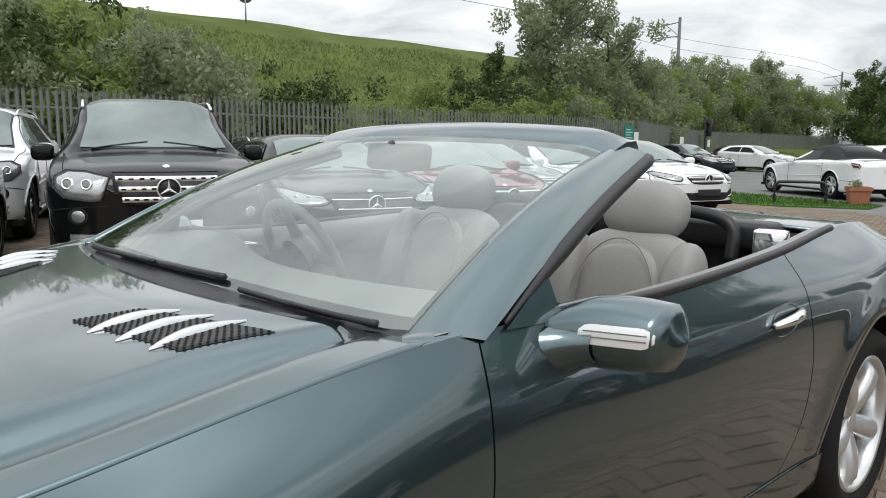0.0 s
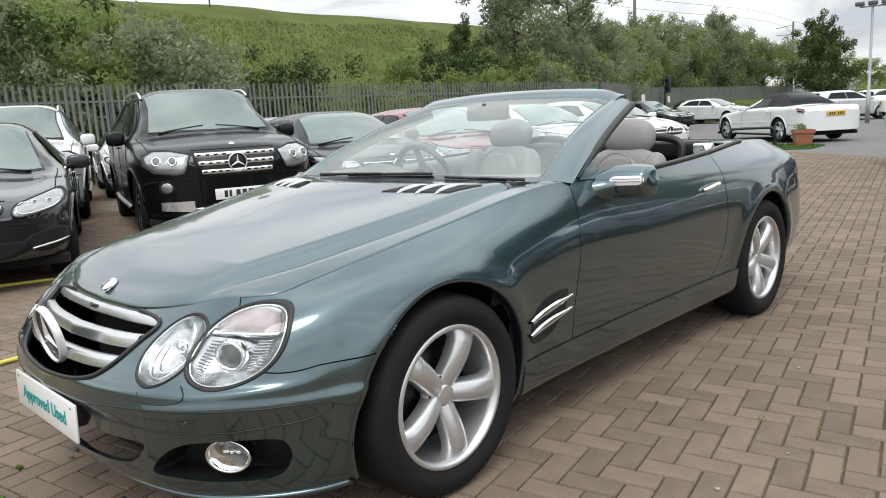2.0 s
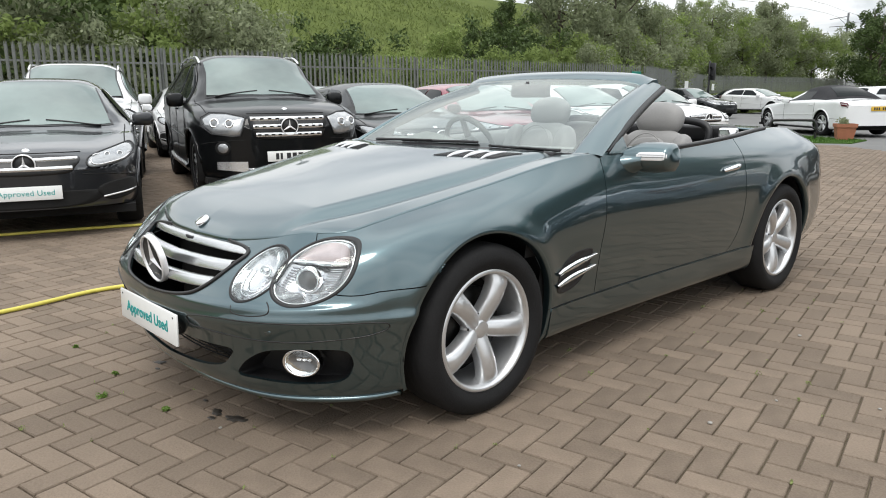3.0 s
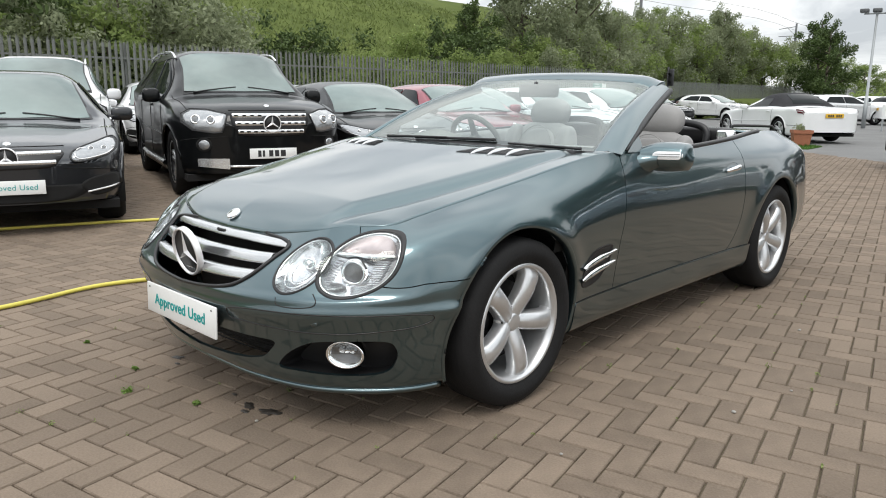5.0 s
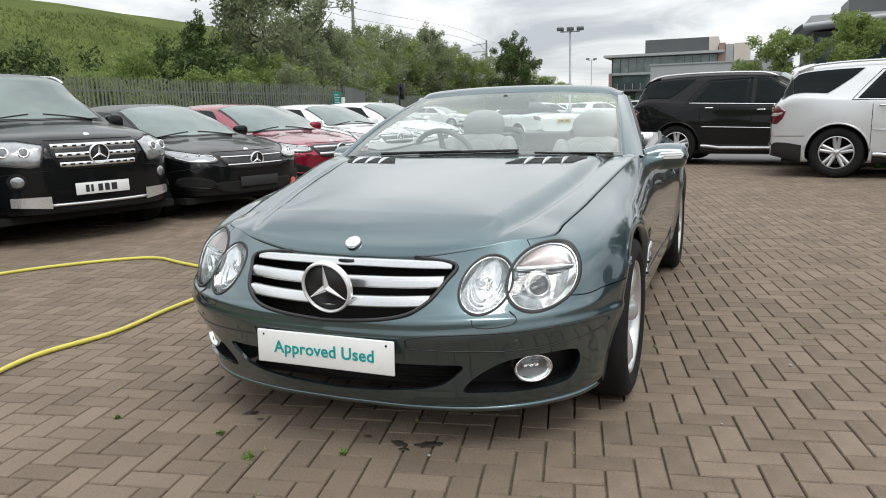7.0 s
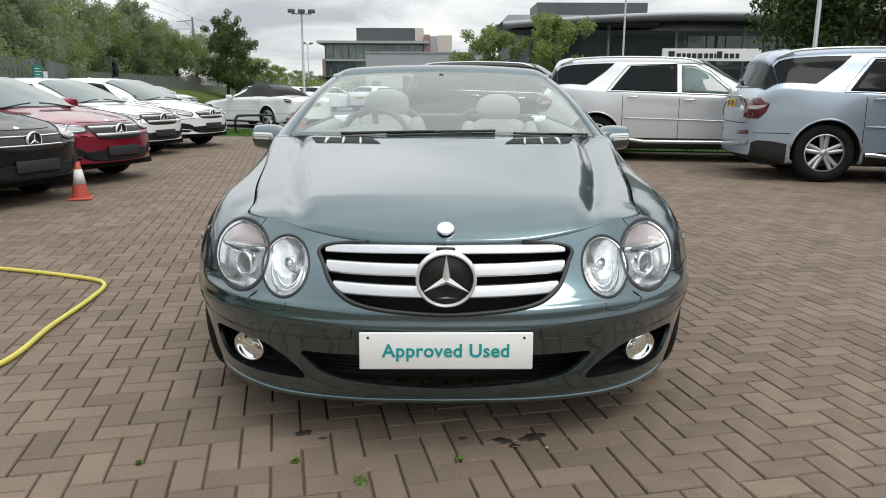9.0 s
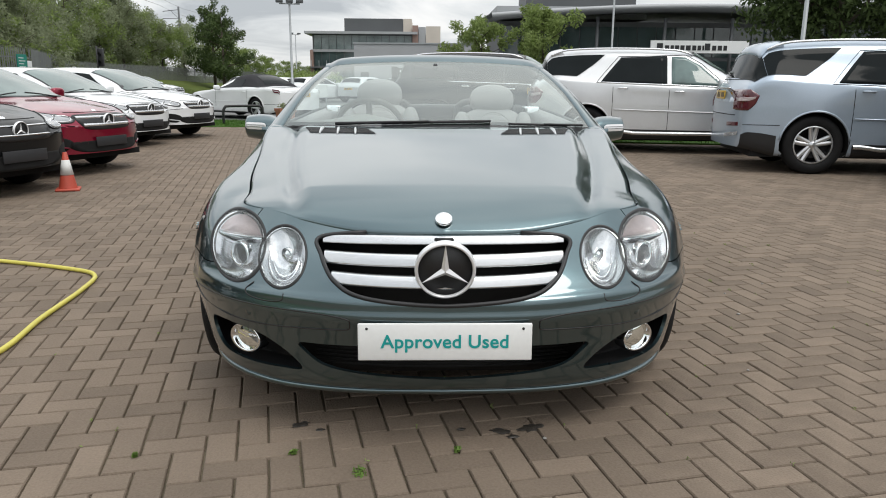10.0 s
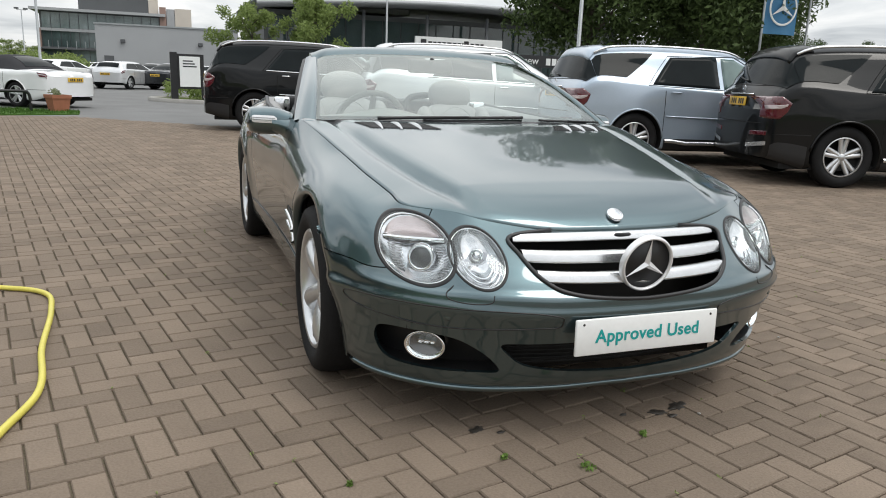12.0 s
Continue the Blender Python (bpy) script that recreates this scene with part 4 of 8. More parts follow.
def bonnet(car):
    bm = bmesh.new()
    rows = [[bonnet_point(-.993 + 1.986 * i / 120, .0015 + .9905 * j / 90) for i in range(121)] for j in range(91)]
    grid(bm, rows)
    bmesh.ops.recalc_face_normals(bm, faces=bm.faces)
    if sum(fc.normal.z for fc in bm.faces) < 0:
        bmesh.ops.reverse_faces(bm, faces=bm.faces)
    top = BVHTree.FromBMesh(bm)
    hood = part("bonnet", bm, "teal", car, "long teal bonnet reflecting the clouds")
    so = hood.modifiers.new("skin", "SOLIDIFY")
    so.thickness, so.offset = .014, -1
    # louvred outlets ahead of the screen
    for sd in (1, -1):
        vent = new("bonnet_vent")
        vent.parent = hood

        def on_top(x, y, lift):
            p = top.ray_cast(Vector((sd * x, y, 2)), Vector((0, 0, -1)))[0]
            p = p or bonnet_point(sd * .7, .95)
            return p + Vector((0, 0, lift))

        def at(u, v, lift):
            """u: inboard to outboard, v: front to rear of the outlet."""
            fr = Vector((.277, .32)).lerp(Vector((.575, .385)), u)
            bk = Vector((.325, .43)).lerp(Vector((.617, .527)), u)
            q = fr.lerp(bk, v)
            return on_top(q.x, q.y, lift)
        bm = bmesh.new()
        rows = [[at(u, v, .0035 if 0 < j < 24 and 0 < i < 60 else .001) for j, v in ((j, j / 24) for j in range(25))] for i, u in ((i, i / 60) for i in range(61))]
        grid(bm, rows)
        bmesh.ops.recalc_face_normals(bm, faces=bm.faces)
        part("vent_mesh", bm, "trim", vent)
        bm = bmesh.new()
        for i in range(38):
            for j in range(12):
                c = at((i + .5) / 38, (j + .5 * (i % 2) + .25) / 12.5, .0042)
                lathe(bm, [(.0001, 0), (.0026, 0), (.0030, -.0012)], "z", 6, Matrix.Translation(c))
        part("vent_grid", bm, "void", vent)
        for f0, f1 in (((.366, .318), (.380, .470)), ((.448, .335), (.455, .498)), ((.530, .356), (.527, .522))):
            bm = bmesh.new()
            rows = []
            for k in range(13):
                q = Vector(f0).lerp(Vector(f1), k / 12)
                wd = .0022 + .0048 * math.sin(math.pi * (k / 12) ** .8)
                lf = .003 + .012 * math.sin(math.pi * (k / 12) ** .8)
                rows.append([on_top(q.x - wd, q.y, .001), on_top(q.x - wd * .5, q.y, lf), on_top(q.x + wd * .5, q.y, lf), on_top(q.x + wd, q.y, .001)])
            grid(bm, rows)
            bmesh.ops.recalc_face_normals(bm, faces=bm.faces)
            part("vent_fin", bm, "alloy", vent)


SCREEN_BASE = [Vector(p) for p in ((.765, .690, .915), (.66, .648, .918), (.47, .612, .922), (.24, .592, .925), (0, .585, .926))]
SCREEN_TOP = [Vector(p) for p in ((.612, 1.455, 1.210), (.54, 1.42, 1.236), (.38, 1.40, 1.249), (.19, 1.385, 1.256), (0, 1.38, 1.258))]


def screen_point(a, b):
    """a: -1 to 1 across, b: 0 at the cowl to 1 at the header."""
    t = (1 - abs(a)) * 4
    lo, hi = spline_at(SCREEN_BASE, t), spline_at(SCREEN_TOP, t)
    p = lo.lerp(hi, b)
    bulge = .030 * math.sin(math.pi * b)
    p += Vector((0, -bulge * .55, bulge * .9))
    return Vector((math.copysign(p.x, a), p.y, p.z))


def cowl_and_screen(car):
    screen = sub("windscreen", "raked curved windscreen in a teal frame, reflecting the sky")
    screen.parent = car
    bm = bmesh.new()
    grid(bm, [[screen_point(-.975 + 1.95 * i / 60, .01 + .965 * j / 24) for i in range(61)] for j in range(25)])
    bmesh.ops.recalc_face_normals(bm, faces=bm.faces)
    if sum(fc.normal.z for fc in bm.faces) < 0:
        bmesh.ops.reverse_faces(bm, faces=bm.faces)
    pane = part("glass", bm, "screen", screen)
    pane.visible_shadow = False
    # dark band printed round the edge of the glass
    bm = bmesh.new()
    for sgn in (1, -1):
        grid(bm, [[screen_point(sgn * (.93 + .05 * i / 3), .01 + .97 * j / 24) + Vector((0, .002, -.003)) for i in range(4)] for j in range(25)])
    grid(bm, [[screen_point(-.975 + 1.95 * i / 60, .945 + .04 * j / 3) + Vector((0, .002, -.003)) for i in range(61)] for j in range(4)])
    grid(bm, [[screen_point(-.975 + 1.95 * i / 60, .0 + .055 * j / 3) + Vector((0, .002, -.003)) for i in range(61)] for j in range(4)])
    part("edge_band", bm, "trim", screen)
    # pillars and header, one swept frame
    path = [(1, q) for q in (-.06, .08, .2, .35, .5, .65, .8, .92, 1.0)]
    for sgn in (1, -1):
        bm = bmesh.new()
        rows, seal = [], []
        for k in range(29):
            b = -.03 + 1.04 * k / 28
            p = screen_point(sgn * 1.0, b)
            rear = Vector((.834, .800, .915)).lerp(Vector((.655, 1.53, 1.195)), b)
            rear += Vector((0, 0, .022 * math.sin(math.pi * max(0, min(1, b)))))
            rear.x *= sgn
            nrm = Vector((sgn * .45, -.38, .80)).normalized()
            side = (rear - p).normalized()
            rows.append([p - side * .016 + nrm * .002, p + nrm * .011, p.lerp(rear, .35) + nrm * .016, p.lerp(rear, .75) + nrm * .012, rear + nrm * .001,
                         rear - nrm * .022 - Vector((sgn * .01, 0, 0)), p.lerp(rear, .4) - nrm * .034, p - side * .016 - nrm * .016])
            if b > .02:
                seal.append(rear - nrm * .012 + side * .006)
        grid(bm, rows, True)
        bmesh.ops.recalc_face_normals(bm, faces=bm.faces)
        sharp(part("screen_pillar", bm, "teal", screen), 60)
        bm = bmesh.new()
        blob(bm, (.042, .062, .016), (sgn * .780, .712, .908), None, 2.2, 14)
        part("pillar_foot", bm, "teal", screen)
        bm = bmesh.new()
        tube(bm, seal, [.006 + .012 * min(1, k / 8) for k in range(len(seal))], 8)
        part("pillar_seal", bm, "trim", screen)
    bm = bmesh.new()
    rows = []
    for k in range(49):
        a = -1.04 + 2.08 * k / 48
        aa = max(-1, min(1, a))
        p = screen_point(aa, 1.0) + Vector(((a - aa) * .55, 0, -abs(a - aa) * .1))
        d = Vector((0, .9, .32)).normalized()
        u = Vector((0, -.32, .9)).normalized()
        rows.append([p - d * .045 + u * .002, p - d * .02 + u * .013, p + d * .03 + u * .015, p + d * .070 + u * .004, p + d * .075 - u * .018, p + d * .02 - u * .026, p - d * .045 - u * .014])
    ends = grid(bm, rows, True)
    bm.faces.new(ends[0])
    bm.faces.new(ends[-1])
    bmesh.ops.recalc_face_normals(bm, faces=bm.faces)
    sharp(part("screen_header", bm, "teal", screen), 50)
    bm = bmesh.new()
    tube(bm, [screen_point(-.93 + 1.86 * k / 40, 1.0) + Vector((0, .078, .012)) for k in range(41)], .012, 8)
    part("header_seal", bm, "trim", screen)
    # black cowl under the wipers
    bm = bmesh.new()
    rows = []
    for i in range(61):
        a = -1 + 2 * i / 60
        f = bonnet_point(a * .985, .99)
        g = screen_point(a * .985, .03)
        rows.append([f + Vector((0, 0, -.012)), f.lerp(g, .35) + Vector((0, 0, -.010)), f.lerp(g, .7) + Vector((0, 0, -.004)), g + Vector((0, .01, -.004))])
    grid(bm, rows)
    bmesh.ops.recalc_face_normals(bm, faces=bm.faces)
    part("cowl", bm, "trim", car)
    # quarter sail ahead of the side glass
    for sd in (1, -1):
        bm = bmesh.new()
        for off in (0, -.012):
            vs = [bm.verts.new(Vector((sd * (x + off), y, z))) for x, y, z in ((.838, .83, .915), (.836, .985, .908), (.797, .985, .990))]
            bm.faces.new(vs)
        part("quarter_sail", bm, "teal", screen, smooth=False)
    # wipers, at rest along the foot of the screen
    for a0, a1, b0, b1, thin in ((-.52, .27, .004, .040, 1.0), (.86, .36, .004, .016, .8)):
        wiper = new("wiper")
        wiper.parent = car
        path = [screen_point(a0 + (a1 - a0) * k / 23, b0 + (b1 - b0) * k / 23) for k in range(24)]
        bm = bmesh.new()
        tube(bm, [p + Vector((0, -.012, .012)) for p in path[:15]], [(.009 - .004 * k / 14) * thin for k in range(15)], 6)
        part("wiper_arm", bm, "trim", wiper)
        bm = bmesh.new()
        tube(bm, [p + Vector((0, -.004, .008)) for p in path[7:]], .0075 * thin, 6)
        part("wiper_blade", bm, "trim", wiper)
    # interior mirror on the glass
    bm = bmesh.new()
    box(bm, -.13, .13, -.02, .02, -.038, .038, .016)
    ob = part("interior_mirror", bm, "leather_dark", screen)
    ob.matrix_basis = pose(.0, 1.29, 1.185, -8)
    bm = bmesh.new()
    tube(bm, [(0, 1.26, 1.222), (0, 1.28, 1.205), (0, 1.29, 1.185)], .014, 8)
    part("mirror_stalk", bm, "leather_dark", screen)


def rear_deck(car):
    """Boot lid and the flush roof cover behind the seats."""
    bm = bmesh.new()
    rows = []
    for j in range(61):
        b = j / 60
        e = shell(11.05 + 4.93 * min(b, .999), 5.97) if b < .999 else shell(15.99, 5.97)
        yc = 2.42 + 1.15 * b
        zc = curve1([(2.42, .975), (2.8, .968), (3.2, .937), (3.57, .872)], yc)
        row = []
        for i in range(61):
            a = -1 + 2 * i / 60
            q = abs(a)
            row.append(Vector((math.copysign(e.x * q, a), yc + (e.y - yc) * q ** 3, zc + (e.z - zc) * q ** 2.6)))
        rows.append(row)
    grid(bm, rows)
    bmesh.ops.remove_doubles(bm, verts=bm.verts, dist=.0004)
    bmesh.ops.recalc_face_normals(bm, faces=bm.faces)
    if sum(fc.normal.z for fc in bm.faces) < 0:
        bmesh.ops.reverse_faces(bm, faces=bm.faces)
    lid = part("boot_lid", bm, "teal", car)
    so = lid.modifiers.new("skin", "SOLIDIFY")
    so.thickness, so.offset = .014, -1


def cabin(car):
    # belt mouldings and inner door trims
    for sd in (1, -1):
        bm = bmesh.new()
        tube(bm, [shell(sd * (8.46 + 2.64 * k / 40), 5.98) + Vector((-sd * .006, 0, .004)) for k in range(41)], .013, 8)
        part("belt_moulding", bm, "trim", car)
        bm = bmesh.new()
        rows = []
        for k in range(33):
            p = shell(sd * (8.0 + 3.1 * k / 32), 5.98)
            rows.append([p + Vector((-sd * .012, 0, .004)), p + Vector((-sd * .05, 0, .006)), p + Vector((-sd * .085, 0, -.02)), p + Vector((-sd * .10, 0, -.12)),
                         p + Vector((-sd * .07, 0, -.16)), p + Vector((-sd * .12, 0, -.24)), p + Vector((-sd * .08, 0, -.62))])
        grid(bm, rows)
        bmesh.ops.recalc_face_normals(bm, faces=bm.faces)
        trim = part("door_trim", bm, "leather", car, "grey leather inner door trim")
        bm = bmesh.new()
        tube(bm, [(sd * .70, 1.02, .85), (sd * .675, 1.09, .868), (sd * .675, 1.17, .872), (sd * .70, 1.24, .86)], .010, 8)
        part("inner_handle", bm, "chrome", trim)
    bm = bmesh.new()
    box(bm, -.74, .74, .5, 2.42, .24, .28, .01)
    part("cabin_floor", bm, "leather_dark", car)
    # rear bulkhead with black panel and hoops
    bm = bmesh.new()
    grid(bm, [[Vector((x, 2.44 - .10 * (1 - z), .3 + .64 * z)) for x in (-.76, -.4, 0, .4, .76)] for z in (0, .4, .8, 1)])
    part("rear_bulkhead", bm, "leather_dark", car)
    bm = bmesh.new()
    box(bm, -.64, .64, 2.30, 2.44, .88, .975, .02)
    part("roof_frame_cover", bm, "trim", car)
    for sd in (1, -1):
        bm = bmesh.new()
        tube(bm, smooth_path([(sd * .16, 2.22, .85), (sd * .17, 2.24, .96), (sd * .25, 2.245, 1.0), (sd * .45, 2.245, 1.0), (sd * .55, 2.24, .96), (sd * .56, 2.22, .85)], 30), .022, 10)
        part("roll_hoop", bm, "trim", car)
        bm = bmesh.new()
        box(bm, -.05, .05, -.03, .03, -.045, .045, .012)
        ob = part("belt_guide", bm, "chrome", car)
        ob.matrix_basis = pose(sd * .685, 2.22, .925, 0, 0, sd * 10)
    # dashboard, binnacle, steering wheel, console
    bm = bmesh.new()
    rows = []
    for i in range(41):
        x = -.76 + 1.52 * i / 40
        cy = .62 + .22 * (x / .8) ** 2
        hump = .045 * math.exp(-((x + .37) / .17) ** 2)
        rows.append([Vector((x, cy - .06, .905)), Vector((x, cy + .05, .925 + hump * .3)), Vector((x, cy + .20, .925 + hump)), Vector((x, cy + .30, .905 + hump)), Vector((x, cy + .34, .85)),
                     Vector((x, cy + .32, .74)), Vector((x, cy + .24, .60))])
    grid(bm, rows)
    bmesh.ops.recalc_face_normals(bm, faces=bm.faces)
    part("dashboard", bm, "dash", car, "pale grey dashboard top")
    wheel_m = Matrix.Translation((-.365, 1.20, .865)) @ pose(0, 0, 0, -66)
    steering = new("steering_wheel")
    steering.parent = car
    bm = bmesh.new()
    tube(bm, [wheel_m @ Vector((.187 * math.cos(2 * math.pi * k / 40), .187 * math.sin(2 * math.pi * k / 40), 0)) for k in range(42)], .016, 10, cap=False)
    part("steering_rim", bm, "leather", steering)
    bm = bmesh.new()
    lathe(bm, [(0, .035), (.06, .03), (.075, .005), (.07, -.03)], "z", 24, wheel_m)
    hub = part("steering_hub", bm, "leather", steering)
    for ang in (0, 180, 270):
        bm = bmesh.new()
        c, s = math.cos(radians(ang)), math.sin(radians(ang))
        tube(bm, [wheel_m @ Vector((c * r, s * r, .006 * (1 - r / .19))) for r in (.05, .1, .15, .185)], [.022, .018, .016, .016], 8)
        part("steering_spoke", bm, "leather", steering)
    bm = bmesh.new()
    tube(bm, [(-.365, 1.14, .855), (-.365, .95, .79)], .045, 12)
    part("steering_column", bm, "leather_dark", steering)
    bm = bmesh.new()
    box(bm, -.13, .13, .92, 2.10, .30, .60, .03)
    part("centre_console", bm, "leather", car)
    for sd in (1, -1):
        seat(car, sd)


def blob(bm, size, at, m=None, power=2.6, n=20):
    """Soft cushion shape."""
    rows = []
    for j in range(n + 1):
        v = -math.pi / 2 + math.pi * j / n
        row = []
        for i in range(n * 2):
            u = 2 * math.pi * i / (n * 2)
            sgn = lambda c, e: math.copysign(abs(c) ** e, c)
            p = Vector((size[0] * sgn(math.cos(v), 2 / power) * sgn(math.cos(u), 2 / power), size[1] * sgn(math.cos(v), 2 / power) * sgn(math.sin(u), 2 / power), size[2] * sgn(math.sin(v), 2 / power)))
            p = p + Vector(at)
            row.append(m @ p if m is not None else p)
        rows.append(row)
    grid(bm, rows, True)
    bmesh.ops.remove_doubles(bm, verts=bm.verts, dist=.0005)
    bmesh.ops.recalc_face_normals(bm, faces=bm.faces)


def seat(car, sd):
    st = sub("seat", "grey leather bucket seat with a rounded headrest")
    st.parent = car
    x = .385 if sd > 0 else -.35
    back, up = (1.84, .525) if sd > 0 else (1.755, .555)
    lean = Matrix.Translation((x, back, up)) @ pose(0, 0, 0, -17)
    bm = bmesh.new()
    blob(bm, (.235, .085, .29), (0, 0, .165), lean, 3.2)
    blob(bm, (.15, .05, .24), (0, -.055, .155), lean, 3.0)
    part("backrest", bm, "leather", st)
    for s2 in (1, -1):
        bm = bmesh.new()
        blob(bm, (.065, .085, .25), (s2 * .20, -.05, .17), lean, 2.6)
        part("side_bolster", bm, "leather", st)
    bm = bmesh.new()
    blob(bm, (.145, .070, .098), (0, -.005, .515), lean, 2.4)
    head = part("headrest", bm, "leather", st)
    for s2 in (1, -1):
        bm = bmesh.new()
        tube(bm, [lean @ Vector((s2 * .06, 0, .42)), lean @ Vector((s2 * .06, 0, .50))], .008, 8)
        part("headrest_post", bm, "chrome", head)
    bm = bmesh.new()
    blob(bm, (.25, .27, .09), (x, back - .31, up - .05), pose(0, 0, 0), 3.4)
    part("cushion", bm, "leather", st)
    bm = bmesh.new()
    pts = [lean @ Vector((.155 * math.cos(t), -.108, .155 + .25 * math.sin(t))) for t in (2 * math.pi * k / 40 for k in range(42))]
    tube(bm, pts, .0026, 5, cap=False)
    part("seam", bm, "leather", st)


def mirror(car, sd):
    def strip_point(q, dz, lift):
        """A place on the forward face of the shell."""
        end = min(1, ((1 - q) / .10) ** .5 if q > .9 else 1)
        h = (.056 + .012 * math.sin(math.pi * q)) * end * (.80 + .2 * min(1, q / .3))
        sn = min(.98, abs(dz) / h) ** 1.25
        return Vector((sd * (.815 + .213 * q), 1.015 + .075 * q - .085 * end * math.sqrt(1 - sn * sn) - lift, .888 + .004 * q + dz))

    mi = sub("door_mirror", "teal door mirror with a clear indicator strip")
    mi.parent = car
    bm = bmesh.new()
    rows = []
    for k in range(21):
        q = k / 20
        x = .815 + .213 * q
        h = (.056 + .012 * math.sin(math.pi * q)) * min(1, ((1 - q) / .10) ** .5 if q > .9 else 1) * (.80 + .2 * min(1, q / .3))
        d = .085 * min(1, ((1 - q) / .10) ** .5 if q > .9 else 1)
        cy, cz = 1.015 + .075 * q, .888 + .004 * q
        row = []
        for j in range(24):
            a = 2 * math.pi * j / 24
            c, s = math.cos(a), math.sin(a)
            dy = d * (c if c < 0 else .35 * c)
            row.append(Vector((sd * x, cy + dy, cz + h * math.copysign(abs(s) ** .8, s))))
        rows.append(row)
    vs = grid(bm, rows, True)
    bm.faces.new(vs[0][::-1])
    bm.faces.new(vs[-1])
    bmesh.ops.recalc_face_normals(bm, faces=bm.faces)
    part("mirror_shell", bm, "teal", mi)
    bm = bmesh.new()
    rows = []
    for k in range(15):
        q = .36 + .56 * k / 14
        x = .815 + .213 * q
        hh = .017 * math.sqrt(max(.02, 1 - (max(0, abs(k - 7) - 4.6) / 2.6) ** 2))
        rows.append([strip_point(q, .010 + hh * t, .0025) for t in (-1.05, -1, -.5, 0, .5, 1, 1.05)])
    grid(bm, rows)
    bmesh.ops.recalc_face_normals(bm, faces=bm.faces)
    strip = part("indicator_strip", bm, "badge", mi, "clear indicator strip")
    for dz in (.006, .016):
        bm = bmesh.new()
        pts = []
        for k in range(1, 14):
            q = .36 + .56 * k / 14
            pts.append(strip_point(q, dz, .0035))
        tube(bm, pts, .0012, 4)
        part("strip_rib", bm, "lamp_grey", strip)
    bm = bmesh.new()
    rows = []
    for x, cy, cz, ry, rz in ((.79, .945, .838, .105, .072), (.825, .962, .848, .088, .060), (.850, .982, .860, .070, .048), (.880, 1.0, .872, .060, .042), (.915, 1.012, .880, .056, .040)):
        rows.append([Vector((sd * x, cy + ry * math.cos(2 * math.pi * k / 24), cz + rz * math.sin(2 * math.pi * k / 24))) for k in range(24)])
    grid(bm, rows, True)
    bmesh.ops.recalc_face_normals(bm, faces=bm.faces)
    part("mirror_foot", bm, "teal", mi)
    bm = bmesh.new()
    box(bm, .85, 1.01, 1.088, 1.094, .850, .925, .002)
    if sd < 0:
        bmesh.ops.transform(bm, matrix=Matrix.Diagonal((-1, 1, 1, 1)), verts=bm.verts)
    part("mirror_glass", bm, "chrome", mi)


def wheel(car, m, r, rim, style, spokes, width, phase=0.0, mat="alloy"):
    """A wheel facing +x of its pose: tyre, rim, spokes, hub, brake disc."""
    wh = new("wheel")
    wh.parent = car
    wh.matrix_basis = m
    w = width / 2
    bm = bmesh.new()
    lathe(bm, [(rim - .012, w * .72), (rim + .004, w * .86), (rim + .03, w * .985), (r - .045, w), (r - .016, w * .90), (r - .004, w * .74), (r, w * .5), (r, -w * .5), (r - .02, -w * .9), (rim, -w)], "x", 64)
    part("tyre", bm, "rubber", wh)
    bm = bmesh.new()
    for k in range(3):
        z = w * (-.35 + .35 * k)
        lathe(bm, [(r + .0005, z - .004), (r - .0, z), (r + .0005, z + .004)], "x", 64)
    part("tread_groove", bm, "void", wh)
    bm = bmesh.new()
    lathe(bm, [(rim + .003, w * .84), (rim - .004, w * .90), (rim - .014, w * .86), (rim - .020, w * .62), (rim - .030, w * .1), (rim - .03, -w * .9)], "x", 64)
    part("rim", bm, mat, wh)
    bm = bmesh.new()
    for k in range(spokes):
        a0 = radians(phase + 360 * k / spokes)
        rows = []
        n = 12
        for j in range(n + 1):
            q = j / n
            rad = .030 + (rim - .042) * q
            half = (.034 + .007 * q + .012 * max(0, (q - .8) / .2)) * rim / .226
            if style == "split":
                half *= .75
            out = w * (.50 + .16 * math.sin(math.pi * min(1, q * .9))) + (.02 * q if q < .9 else .012)
            row = []
            for t, lf in ((-1, -.045), (-1, -.012), (-.78, .003), (-.40, .009), (-.08, .012), (.08, .012), (.40, .009), (.78, .003), (1, -.012), (1, -.045)):
                y, z = rad, t * half
                row.append(Vector((out + lf * rim / .226, y * math.cos(a0) - z * math.sin(a0), y * math.sin(a0) + z * math.cos(a0))))
            rows.append(row)
        spoke_bm = bmesh.new()
        grid(spoke_bm, rows)
        bmesh.ops.recalc_face_normals(spoke_bm, faces=spoke_bm.faces)
        sharp(part("spoke", spoke_bm, mat, wh), 40)
    bm.free()
    bm = bmesh.new()
    lathe(bm, [(0, w * .62), (.028, w * .615), (.034, w * .59), (.036, w * .50), (.066, w * .46), (.070, w * .2)], "x", 32)
    hub = part("hub", bm, mat, wh)
    for k in range(5):
        a = radians(phase + 36 + 72 * k)
        bm = bmesh.new()
        lathe(bm, [(0, w * .44), (.008, w * .45), (.0085, w * .52), (.011, w * .525), (.012, w * .44)], "x", 12, Matrix.Translation((0, .052 * math.cos(a), .052 * math.sin(a))))
        part("wheel_bolt", bm, "trim", hub)
    bm = bmesh.new()
    lathe(bm, [(.05, w * .05), (.150, w * .05), (.152, -.01)], "x", 40)
    part("brake_disc", bm, "disc", wh)
    bm = bmesh.new()
    lathe(bm, [(0, -w * .5), (rim - .03, -w * .5)], "x", 32)
    part("wheel_back", bm, "void", wh)
    return wh


build_convertible()


